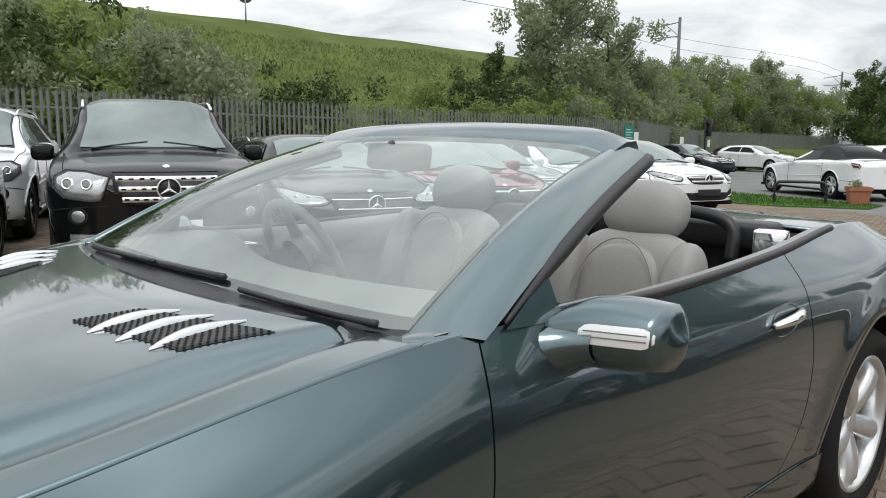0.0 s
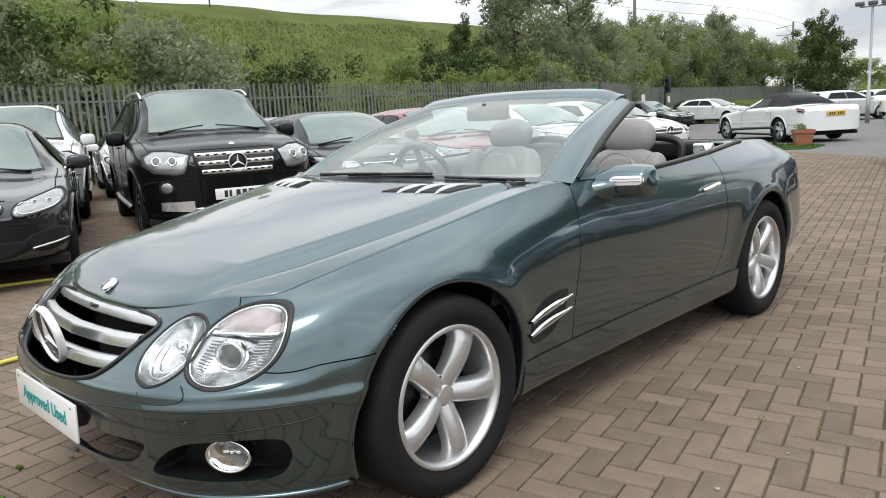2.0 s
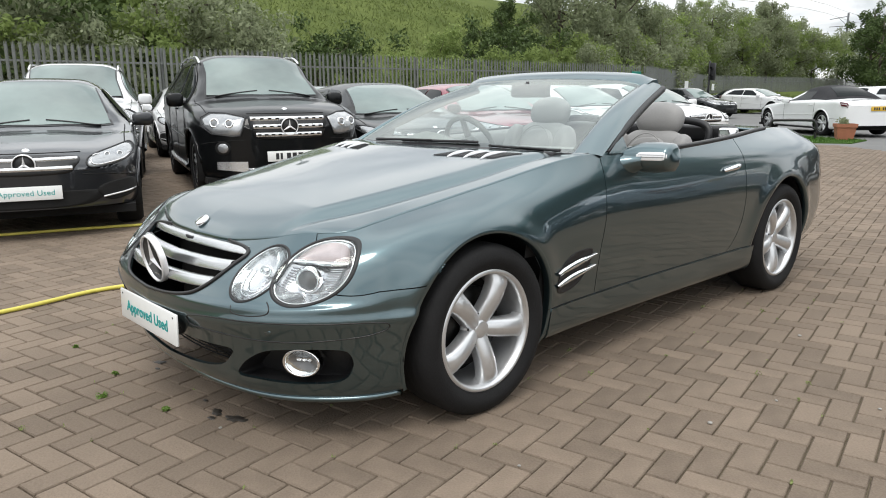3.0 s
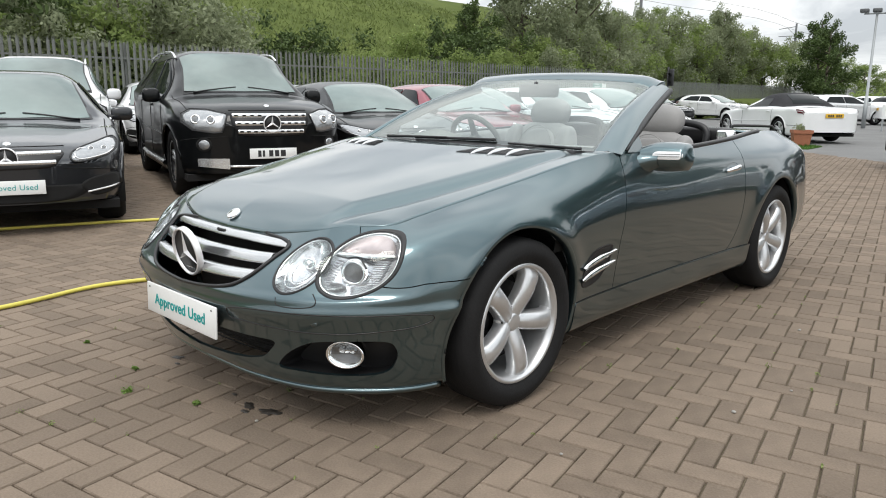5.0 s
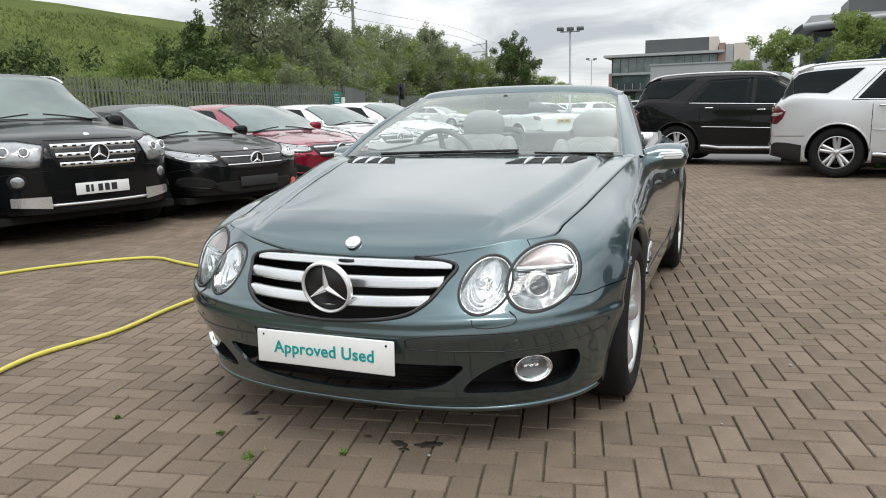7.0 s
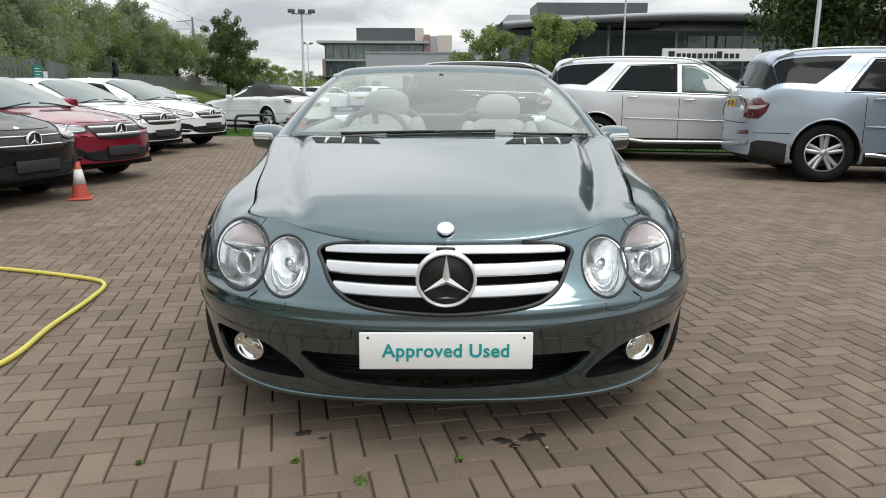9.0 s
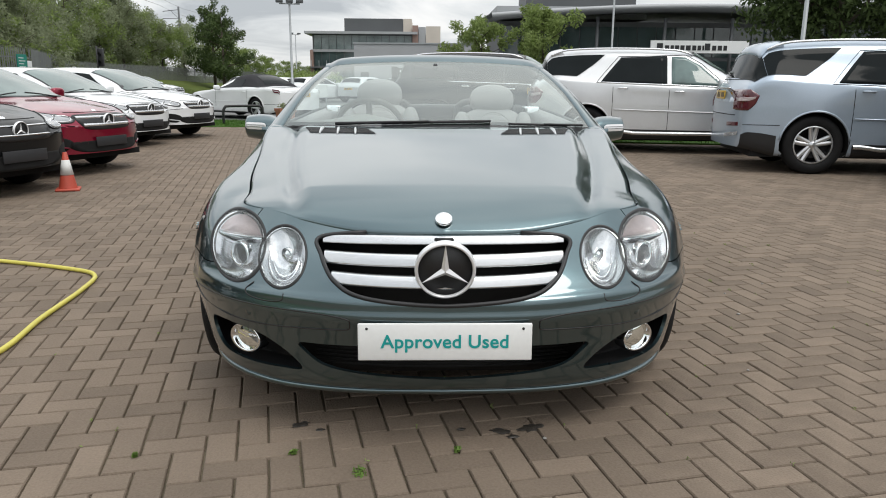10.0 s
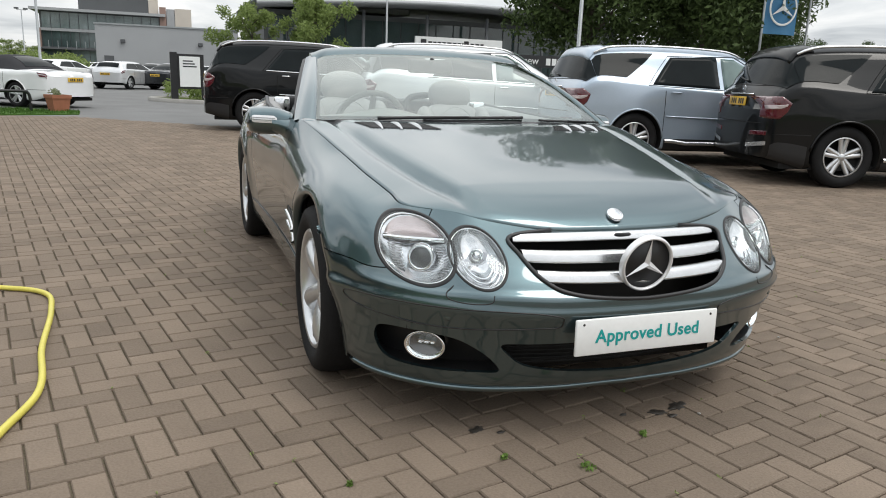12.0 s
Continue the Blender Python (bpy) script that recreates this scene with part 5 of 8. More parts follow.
# ---- parked vehicles ----
class Spec:
    """Sizes of one kind of vehicle, nose at y = 0, tail at y = length."""

    def __init__(self, length, half, sill, belt, top, roof_half, cowl, header, rear_top, rear_low, axles, tyre, rim, lamps, grille):
        self.length, self.half, self.sill, self.belt, self.top, self.roof_half = length, half, sill, belt, top, roof_half
        self.cowl, self.header, self.rear_top, self.rear_low = cowl, header, rear_top, rear_low
        self.axles, self.tyre, self.rim, self.lamps, self.grille = axles, tyre, rim, lamps, grille


SUV = Spec(4.78, .955, .23, [(0, .86), (.5, 1.0), (1.2, 1.08), (2.2, 1.12), (3.2, 1.17), (4.0, 1.22), (4.5, 1.23), (4.78, 1.10)],
           [(0, .84), (.06, .96), (.25, 1.05), (.8, 1.13), (1.22, 1.185), (1.65, 1.465), (2.05, 1.695), (2.5, 1.755), (3.4, 1.775), (4.1, 1.745), (4.40, 1.69), (4.475, 1.60), (4.58, 1.38), (4.655, 1.22), (4.72, 1.14), (4.76, 1.02), (4.78, .93)],
           .66, 1.22, 2.08, 4.36, 4.68, (.87, 3.785), .375, .245, ((.45, .955), (.62, 1.0), (.78, 1.005), (.875, .95), (.885, .86), (.80, .775), (.60, .745), (.52, .755)), (.42, .715, .975))
SALOON = Spec(4.58, .885, .19, [(0, .64), (.5, .78), (1.3, .90), (3, .95), (4.2, .97), (4.58, .92)],
              [(0, .60), (.05, .68), (.25, .765), (.8, .85), (1.30, .92), (1.75, 1.18), (2.15, 1.375), (2.6, 1.43), (3.1, 1.41), (3.6, 1.24), (3.95, 1.05), (4.3, 1.015), (4.54, .97), (4.58, .85)],
              .55, 1.30, 2.18, 3.22, 3.95, (.80, 3.56), .318, .218, ((.47, .685), (.66, .755), (.80, .79), (.83, .72), (.72, .64), (.49, .60)), (.40, .565, .715))
HATCH = Spec(4.29, .89, .20, [(0, .66), (.5, .82), (1.2, .93), (2.8, 1.0), (3.9, 1.03), (4.29, .95)],
             [(0, .62), (.05, .72), (.25, .81), (.75, .90), (1.20, .96), (1.65, 1.20), (2.08, 1.375), (2.55, 1.43), (3.3, 1.41), (3.75, 1.34), (4.08, 1.08), (4.25, .95), (4.29, .85)],
             .57, 1.20, 2.12, 3.70, 4.08, (.87, 3.57), .312, .222, ((.45, .725), (.62, .775), (.83, .83), (.86, .765), (.74, .672), (.50, .665)), (.43, .575, .765))
TALL = Spec(4.36, .90, .22, [(0, .70), (.5, .88), (1.1, .99), (2.8, 1.05), (3.9, 1.08), (4.36, 1.0)],
            [(0, .66), (.05, .78), (.25, .88), (.65, .97), (1.05, 1.04), (1.55, 1.32), (2.0, 1.50), (2.5, 1.555), (3.4, 1.54), (3.95, 1.45), (4.2, 1.15), (4.32, 1.0), (4.36, .9)],
            .60, 1.05, 2.05, 3.9, 4.2, (.87, 3.57), .32, .222, ((.50, .77), (.64, .83), (.82, .88), (.845, .81), (.72, .72), (.54, .69)), (.41, .64, .80))
OPEN_TOP = Spec(4.70, .893, .19, [(0, .64), (.5, .80), (1.4, .90), (3, .95), (4.2, .97), (4.70, .92)],
                [(0, .60), (.05, .68), (.25, .765), (.8, .85), (1.45, .92), (1.9, 1.15), (2.3, 1.34), (2.7, 1.40), (3.0, 1.385), (3.4, 1.23), (3.72, 1.01), (4.3, 1.0), (4.66, .96), (4.70, .84)],
                .53, 1.45, 2.3, 3.05, 3.7, (.83, 3.59), .32, .225, ((.47, .685), (.66, .755), (.80, .79), (.83, .72), (.72, .64), (.49, .60)), (.40, .565, .715))


def lower(sp, k):
    """Press the heights of a kind of vehicle down by a share."""
    sp.belt = [(y, .3 + (z - .3) * k) for y, z in sp.belt]
    sp.top = [(y, .3 + (z - .3) * k) for y, z in sp.top]
    sp.lamps = [(x, .3 + (z - .3) * k) for x, z in sp.lamps]
    sp.grille = (sp.grille[0], .3 + (sp.grille[1] - .3) * k, .3 + (sp.grille[2] - .3) * k)


lower(SUV, .965)
lower(SALOON, .945)
lower(HATCH, .92)
lower(TALL, .85)
lower(OPEN_TOP, .92)


def hull_point(sp, y, u):
    """The outer skin: u from 0 at the sill to 1 on the centreline of roof or bonnet."""
    L = sp.length
    e0, e1 = y / .55, (L - y) / .45
    taper = 1.0
    if e0 < 1:
        taper *= .80 + .20 * math.sqrt(max(0, 1 - (1 - e0) ** 2))
    if e1 < 1:
        taper *= .86 + .14 * math.sqrt(max(0, 1 - (1 - e1) ** 2)) if sp is not SUV else .925 + .075 * math.sqrt(max(0, 1 - (1 - e1) ** 2))
    w = sp.half * taper
    top = curve1(sp.top, y)
    belt = min(curve1(sp.belt, y), top - .02)
    rise = max(0.0, top - belt)
    k = min(1.0, rise / .42)
    edge_x = (w - .05) * (1 - k) * .86 + sp.roof_half * k
    edge_z = belt + (rise - .075 * k) * (.93 if k > .3 else .6)
    low = sp.sill + .07 * max(0, 1 - e0) + .10 * max(0, 1 - e1)
    mid = (low + belt) / 2
    fl = (.030 if sp is SUV else .018) * sum(math.exp(-((y - ay) / .40) ** 2) for ay in sp.axles) - .012
    keys = [Vector(p) for p in ((w - .06, low), (w - .012 + fl * .6, low + .07), (w + fl, mid - .02), (w - .004 + fl * .9, mid + (belt - mid) * .55), (w - .018, belt - .05), (w - .05, belt + .005),
                                ((w - .05) * .5 + edge_x * .5, belt * .5 + edge_z * .5 + .005), (edge_x, edge_z), (edge_x * .72, top - .022), (edge_x * .36, top - .004), (0, top))]
    q = spline_at(keys, max(0.0, min(.9999, u)) * 10)
    x = max(0.0, q.x)
    bow = .34 * (x / sp.half) ** 2.6 * max(0, 1 - y / 1.4) ** 1.2 - (.13 if sp is SUV else .20) * (x / sp.half) ** 2.6 * max(0, 1 - (L - y) / 1.0)
    scr = .10 * (x / sp.half) ** 2 * (1 if sp.cowl - .25 < y < sp.header + .1 else 0) * min(1, max(0, (y - sp.cowl + .25) / .25)) * min(1, max(0, (sp.header + .1 - y) / .35))
    return Vector((x, y + bow + scr, q.y))


def hull_patch(sp, y0, y1, u0, u1, ny, nu, lift, side=1):
    """A sheet lying just off the skin; its y ends may be functions of u in 0..1."""
    f0 = y0 if callable(y0) else (lambda q: y0)
    f1 = y1 if callable(y1) else (lambda q: y1)
    bm = bmesh.new()
    rows = []
    for i in range(ny + 1):
        row = []
        for j in range(nu + 1):
            q = j / nu
            y, u = f0(q) + (f1(q) - f0(q)) * i / ny, u0 + (u1 - u0) * q
            p = hull_point(sp, y, u)
            du = hull_point(sp, y, min(.999, u + .01)) - hull_point(sp, y, max(0, u - .01))
            dy = hull_point(sp, min(sp.length, y + .02), u) - hull_point(sp, max(0, y - .02), u)
            n = du.cross(dy)
            n = n.normalized() if n.length > 1e-9 else Vector((0, 0, 1))
            if n.dot(p - Vector((0, sp.length / 2, .55))) < 0:
                n = -n
            p = p + n * lift
            row.append(Vector((p.x * side, p.y, p.z)))
        rows.append(row)
    grid(bm, rows)
    bmesh.ops.recalc_face_normals(bm, faces=bm.faces)
    c = bm.faces[len(bm.faces) // 2] if bm.faces.ensure_lookup_table() is None else None
    if c.normal.dot(c.calc_center_median() - Vector((0, sp.length / 2, .55))) < 0:
        bmesh.ops.reverse_faces(bm, faces=bm.faces)
    return bm


def wide_patch(sp, y0, y1, u0, ny, nu, lift):
    """A sheet across the whole width, over the centreline."""
    bm = hull_patch(sp, y0, y1, u0, .9995, ny, nu, lift, 1)
    other = hull_patch(sp, y0, y1, u0, .9995, ny, nu, lift, -1)
    me = bpy.data.meshes.new("tmp")
    other.to_mesh(me)
    bm.from_mesh(me)
    bpy.data.meshes.remove(me)
    other.free()
    bmesh.ops.remove_doubles(bm, verts=bm.verts, dist=.006)
    return bm


def simple_wheel(car, at, side, sp, look_mat="alloy", spokes=5):
    wh = new("wheel")
    wh.parent = car
    wh.matrix_basis = Matrix.Translation(at) @ (pose(0, 0, 0) if side > 0 else pose(0, 0, 0, 0, 0, 180))
    r, rim, w = sp.tyre, sp.rim, .115
    bm = bmesh.new()
    lathe(bm, [(rim - .006, w * .8), (rim + .02, w), (r - .03, w), (r - .006, w * .7), (r, w * .4), (r, -w * .6), (r - .03, -w), (rim, -w)], "x", 36)
    part("tyre", bm, "rubber", wh)
    bm = bmesh.new()
    lathe(bm, [(rim, w * .82), (rim - .012, w * .86), (rim - .022, w * .5), (rim - .03, -.02), (0, -.03)], "x", 36)
    part("rim", bm, "trim", wh)
    for k in range(spokes):
        bm = bmesh.new()
        for t in (-1, 1):
            a = radians(90 + 360 * k / spokes + t * 9)
            b = radians(90 + 360 * k / spokes + t * 12)
            c, s = math.cos(a), math.sin(a)
            rows = []
            for q in (.14, .55, .98):
                ang = radians(90 + 360 * k / spokes) + t * (.30 if q < .2 else .20 if q < .6 else .17)
                rad = rim * q
                half = rim * .105
                o = Vector((w * (.62 if q < .9 else .72), rad * math.cos(ang), rad * math.sin(ang)))
                tang = Vector((0, -math.sin(ang), math.cos(ang)))
                rows.append([o - tang * half + Vector((-.025, 0, 0)), o - tang * half, o + Vector((.006, 0, 0)), o + tang * half, o + tang * half + Vector((-.025, 0, 0))])
            grid(bm, rows)
        bmesh.ops.recalc_face_normals(bm, faces=bm.faces)
        part("spoke", bm, look_mat, wh)
    bm = bmesh.new()
    lathe(bm, [(0, w * .74), (rim * .16, w * .72), (rim * .2, w * .6), (rim * .22, w * .2)], "x", 20)
    part("hub", bm, look_mat, wh)
    bm = bmesh.new()
    lathe(bm, [(rim - .004, w * .84), (rim - .002, w * .90), (rim - .02, w * .88)], "x", 36)
    part("rim_lip", bm, look_mat, wh)


def build_car(name, label, sp, paint, m, opts=(), group="", plate_mat="plate"):
    """A whole parked vehicle with its glass, lamps, grille, wheels and trim."""
    car = thing(name, label, "car", group)
    L = sp.length
    bm = bmesh.new()
    ys = [0, .02, .05, .09, .14, .2, .28] + [.36 + (L - .66) * k / 46 for k in range(47)] + [L - .24, L - .17, L - .11, L - .06, L - .02, L]
    rows = [[hull_point(sp, y, u / 40) for u in range(41)] for y in ys]
    grid(bm, rows)
    right = [[Vector((-p.x, p.y, p.z)) for p in row] for row in rows]
    grid(bm, [r[::-1] for r in right])
    for y in (0, L):
        face = []
        for u in range(41):
            p = hull_point(sp, y, u / 40)
            face.append([Vector((p.x * t, y + (p.y - y) * abs(t) ** 2.6, p.z)) for t in (k / 8 for k in range(-8, 9))])
        grid(bm, face)
    bmesh.ops.remove_doubles(bm, verts=bm.verts, dist=.002)
    for sd in (1, -1):
        for ay in sp.axles:
            r = sp.tyre + .045
            gone = [fc for fc in bm.faces if math.hypot(fc.calc_center_median().y - ay, fc.calc_center_median().z - sp.tyre) < r and fc.calc_center_median().x * sd > .4]
            dead = set(gone)
            rim = {v for fc in gone for v in fc.verts if any(g not in dead for g in v.link_faces)}
            bmesh.ops.delete(bm, geom=gone, context="FACES")
            for v in rim:
                if v.is_valid:
                    d = Vector((v.co.y - ay, v.co.z - sp.tyre))
                    if d.length > 1e-6 and v.co.z > sp.sill + .03:
                        d = d.normalized() * r
                        v.co.y, v.co.z = ay + d.x, sp.tyre + d.y
    bmesh.ops.recalc_face_normals(bm, faces=bm.faces)
    tree = BVHTree.FromBMesh(bm)
    body = part("body", bm, paint, car)

    def front(x, z, lift=0.0):
        p, n, _, _ = tree.ray_cast(Vector((x, -2, z)), Vector((0, 1, 0)))
        if p is None:
            p, n, _, _ = tree.find_nearest(Vector((x, 0, z)))
        return p + (n if n.y < 0 else -n) * lift

    def rear(x, z, lift=0.0):
        p, n, _, _ = tree.ray_cast(Vector((x, L + 2, z)), Vector((0, -1, 0)))
        if p is None:
            p, n, _, _ = tree.find_nearest(Vector((x, L, z)))
        return p + (n if n.y > 0 else -n) * lift

    def flank(y, z, sd, lift=0.0):
        p, n, _, _ = tree.ray_cast(Vector((3 * sd, y, z)), Vector((-sd, 0, 0)))
        if p is None:
            p, n, _, _ = tree.find_nearest(Vector((sp.half * sd, y, z)))
        return p + (n if n.x * sd > 0 else -n) * lift

    def cap(fn, outline, lift, rings=5, bulge=.01):
        b = bmesh.new()
        cx, cz = sum(p[0] for p in outline) / len(outline), sum(p[1] for p in outline) / len(outline)
        rws = [[fn(cx + (x - cx) * q, cz + (z - cz) * q, lift + bulge * (1 - q * q)) for x, z in outline] for q in (1.0, .8, .55, .3, .02)]
        rws = [[fn(x, z, -.004) for x, z in outline]] + rws
        vs = grid(b, rws, True)
        b.faces.new(vs[-1])
        bmesh.ops.recalc_face_normals(b, faces=b.faces)
        return b

    # arches and floor
    for sd in (1, -1):
        for ay in sp.axles:
            b = bmesh.new()
            rws = []
            for k in range(25):
                a = radians(-20 + 220 * k / 24)
                y, z = ay + (sp.tyre + .047) * math.cos(a), sp.tyre + (sp.tyre + .047) * math.sin(a)
                rws.append([Vector((sd * (sp.half - .02), y, z)), Vector((sd * (sp.half - .30), y, z)), Vector((sd * (sp.half - .30), ay, sp.tyre))])
            grid(b, rws)
            part("wheel_arch_liner", b, "void", car)
            simple_wheel(car, (sd * (sp.half - .135), ay, sp.tyre), sd, sp, spokes=5)
    b = bmesh.new()
    box(b, -sp.half + .08, sp.half - .08, .25, L - .25, sp.sill - .02, sp.sill + .05)
    part("underbody", b, "void", car, smooth=False)
    # glass
    ws0, ws1 = sp.cowl + .03, sp.header - .03
    # opaque sheet over the body, part of its sky sheen painted in
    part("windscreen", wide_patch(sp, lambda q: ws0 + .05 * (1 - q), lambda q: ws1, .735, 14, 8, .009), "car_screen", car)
    part("screen_band", wide_patch(sp, lambda q: ws0 + .05 * (1 - q) - .03, lambda q: ws1 + .03, .722, 14, 8, .005), "trim", car)
    roof_mat = "cloth" if "cloth" in opts else None
    if roof_mat:
        part("cloth_roof", wide_patch(sp, sp.header + .02, lambda q: sp.rear_low - .02, .53, 22, 12, .006), "cloth", car)
    def outline(keys, n=9):
        out = []
        for (ax, az), (bx, bz) in zip(keys, keys[1:] + keys[:1]):
            out += [(ax + (bx - ax) * k / n, az + (bz - az) * k / n) for k in range(n)]
        return out

    if sp is SUV:
        part("rear_window", wide_patch(sp, 4.482, lambda q: 4.642, .527, 12, 18, .008), "dark_glass", car)
        spoiler = part("roof_spoiler", wide_patch(sp, 4.20, lambda q: 4.50 - .01 * q, .715, 8, 8, .016), paint, car)
        so = spoiler.modifiers.new("depth", "SOLIDIFY")
        so.thickness, so.offset = .022, -1
        b = bmesh.new()
        tube(b, [rear(.02 + .34 * k / 8, 1.235 + .05 * (k / 8) ** 1.5, .020) for k in range(9)], [.014 - .001 * k for k in range(9)], 6)
        part("rear_wiper", b, "trim", car)
        b = bmesh.new()
        tube(b, [rear(-.36 + .72 * k / 12, 1.075, .010) for k in range(13)], .013, 6)
        part("tailgate_bar", b, "chrome", car)
        b = bmesh.new()
        lathe(b, [(.028, .004), (.034, .010), (.040, .004)], "y", 20, Matrix.Translation(rear(0, 1.145, .004)))
        part("tailgate_badge", b, "chrome", car)
        for zz in (1.19, .735):
            b = bmesh.new()
            tube(b, [rear(-.70 + 1.40 * k / 16, zz, .001) for k in range(17)], .005, 4)
            part("tailgate_seam", b, "void", car)
    else:
        part("rear_window", wide_patch(sp, sp.rear_top + .05, sp.rear_low - (.04 if not roof_mat else .12), .76 if not roof_mat else .80, 12, 6, .011 if not roof_mat else .014), "dark_glass", car)
    a0 = sp.cowl + .25
    spans = []
    mid = (a0 + sp.rear_top) / 2 + .12
    rear_side = sp.rear_low - .18
    if sp is OPEN_TOP:
        spans = [(lambda q: a0 + .78 * q, lambda q: 2.95 - .05 * q)]
    elif sp is SUV:
        spans = []
    else:
        spans = [(lambda q: a0 + .74 * q, lambda q: mid - .04), (lambda q: mid, lambda q: rear_side - .12 - .45 * q)]
    for sd in (1, -1):
        if sp is SUV:
            panes = ([(1.60, 1.090), (2.43, 1.115), (2.43, 1.552), (2.22, 1.545), (1.98, 1.42)], [(2.50, 1.117), (3.56, 1.150), (3.44, 1.30), (3.24, 1.54), (2.50, 1.565)])
            part("side_window", hull_patch(sp, lambda q: 3.97 - .03 * math.sin(math.pi * q) - .47 * q, 4.478, .527, .683, 14, 8, .008, sd), "dark_glass", car)
            for k, keys in enumerate(panes):
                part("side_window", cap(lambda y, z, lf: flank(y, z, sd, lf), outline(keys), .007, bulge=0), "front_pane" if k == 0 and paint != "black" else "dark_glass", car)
            b = bmesh.new()
            edge = [flank(y, z, sd, .003) for y, z in outline([(1.52, 1.072), (3.63, 1.135), (3.50, 1.30), (3.28, 1.555), (2.20, 1.58), (1.95, 1.44)])]
            tube(b, edge + edge[:2], .005, 4, cap=False)
            part("door_frame_seam", b, "void", car)
        for s0, s1 in spans:
            part("side_window", hull_patch(sp, s0, s1, .525, .69 if not roof_mat else .655, 10, 5, .011 if not roof_mat else .014, sd), "dark_glass", car)
        if "chrome" in opts:
            b = bmesh.new()
            n = 24
            if sp is SUV:
                tube(b, [flank(1.56 + 2.0 * k / n, 1.075 + .064 * k / n, sd, .006) for k in range(n + 1)], .011, 6)
            else:
                tube(b, [(lambda p: Vector((sd * (p.x + .004), p.y, p.z)))(hull_point(sp, a0 - .1 + (rear_side - a0 + .1) * k / n, .512)) for k in range(n + 1)], .010, 6)
            part("window_trim", b, "chrome", car)
    # lamps
    for sd in (1, -1):
        o = smooth_outline([(sd * x, z) for x, z in sp.lamps], 30) if sp is not SUV else [(sd * x, z) for x, z in sp.lamps]
        if sp is SUV:
            dense = []
            for (ax, az), (bx, bz) in zip(o, o[1:] + o[:1]):
                dense += [(ax + (bx - ax) * k / 7, az + (bz - az) * k / 7) for k in range(7)]
            o = dense
        lamp = part("headlamp", cap(front, o, .004), "car_lamp", car, "clear headlamp")
        b = bmesh.new()
        edge = [front(x, z, .005) for x, z in o]
        tube(b, edge + edge[:2], .006, 5, cap=False)
        part("lamp_edge", b, "trim", lamp)
        cx, cz = sum(p[0] for p in o) / len(o), sum(p[1] for p in o) / len(o)
        for dx, r in ((-.070, .050), (.070, .054)) if sp is SUV else ((-.05, .024), (.05, .026)):
            seat_m = Matrix.Translation(front(cx + sd * dx, cz - (0 if sp is SUV else .006), .022 if sp is SUV else .013)) @ pose(0, 0, 0, 0, 0, sd * 25) @ pose(0, 0, 0, 78)
            b = bmesh.new()
            lathe(b, [(r * .62, .001), (r * .74, .006), (r * .92, .005), (r, -.004), (r * 1.02, -.03)], "z", 20, seat_m)
            part("reflector", b, "chrome", lamp)
            b = bmesh.new()
            lathe(b, [(.0005, .005), (r * .35, .004), (r * .64, .000)], "z", 20, seat_m)
            part("bulb_lens", b, "car_lens", lamp)
        if sp is not SUV:
            b = bmesh.new()
            n = len(o)
            low = [front(cx + (x - cx) * .84, cz + (z - cz) * .80, .012) for x, z in o if z < cz + .01]
            if len(low) > 3:
                tube(b, low, .006, 5)
                part("light_strip", b, "badge", lamp)
        tz = 1.0 if sp is SUV else .86 if sp is not TALL else .95
        u0, u1, reach = (.235, .415, .36) if sp is SUV else (.33, .46, .26)
        if sp is SUV:
            side_o = outline([(4.72, .80), (4.735, 1.055), (4.60, 1.065), (4.49, .99), (4.53, .88), (4.61, .80)], 6)
            back_o = [(sd * x, z) for x, z in outline([(.64, .81), (.64, 1.045), (.80, 1.05), (.80, .805)], 6)]
            tail = part("tail_lamp", cap(lambda y, z, lf: flank(y, z, sd, lf), side_o, .008, bulge=.004), "lamp_red", car, "red tail lamp with a pale band")
            part("lamp_inner", cap(rear, back_o, .008, bulge=.004), "lamp_red", tail)
            band = outline([(4.71, .91), (4.71, .955), (4.61, .965), (4.53, .975), (4.54, .95), (4.61, .92)], 5)
            part("lamp_band", cap(lambda y, z, lf: flank(y, z, sd, lf), band, .014, bulge=.001), "lamp_white", tail)
        else:
            tail = part("tail_lamp", hull_patch(sp, lambda q: L - reach * (.60 + .40 * q), lambda q: L - .012, u0, u1, 10, 6, .012, sd), "lamp_red", car, "red tail lamp with a pale band")
            part("lamp_band", hull_patch(sp, lambda q: L - reach * .72, lambda q: L - .012, u0 + (u1 - u0) * .42, u0 + (u1 - u0) * .60, 8, 3, .017, sd), "lamp_white", tail)
        # door mirror
        mir = new("door_mirror")
        mir.parent = car
        bz = curve1(sp.belt, sp.cowl + .4) + .045
        b = bmesh.new()
        blob(b, (.105, .055, .070 if sp is not SUV else .085), (sd * (sp.half + .065), sp.cowl + .46, bz), None, 3.4, 9)
        part("mirror_shell", b, "black" if paint == "black" else paint, mir)
        b = bmesh.new()
        tube(b, [(sd * (sp.half - .08), sp.cowl + .45, bz - .04), (sd * (sp.half + .05), sp.cowl + .46, bz - .03)], .03, 8)
        part("mirror_arm", b, "trim", mir)
        # door seams and handles
        for k, y in enumerate((1.50, 2.465, 3.36) if sp is SUV else (sp.cowl + .28, (sp.cowl + sp.rear_top) / 2 + .22, sp.axles[1] - .36)):
            if sp is OPEN_TOP and k == 1:
                continue
            b = bmesh.new()
            z0, z1 = sp.sill + .16, curve1(sp.belt, y) - .02
            tube(b, [flank(y, z0 + (z1 - z0) * j / 10, sd, .0006) for j in range(11)], .0045, 4)
            part("door_seam", b, "void", car)
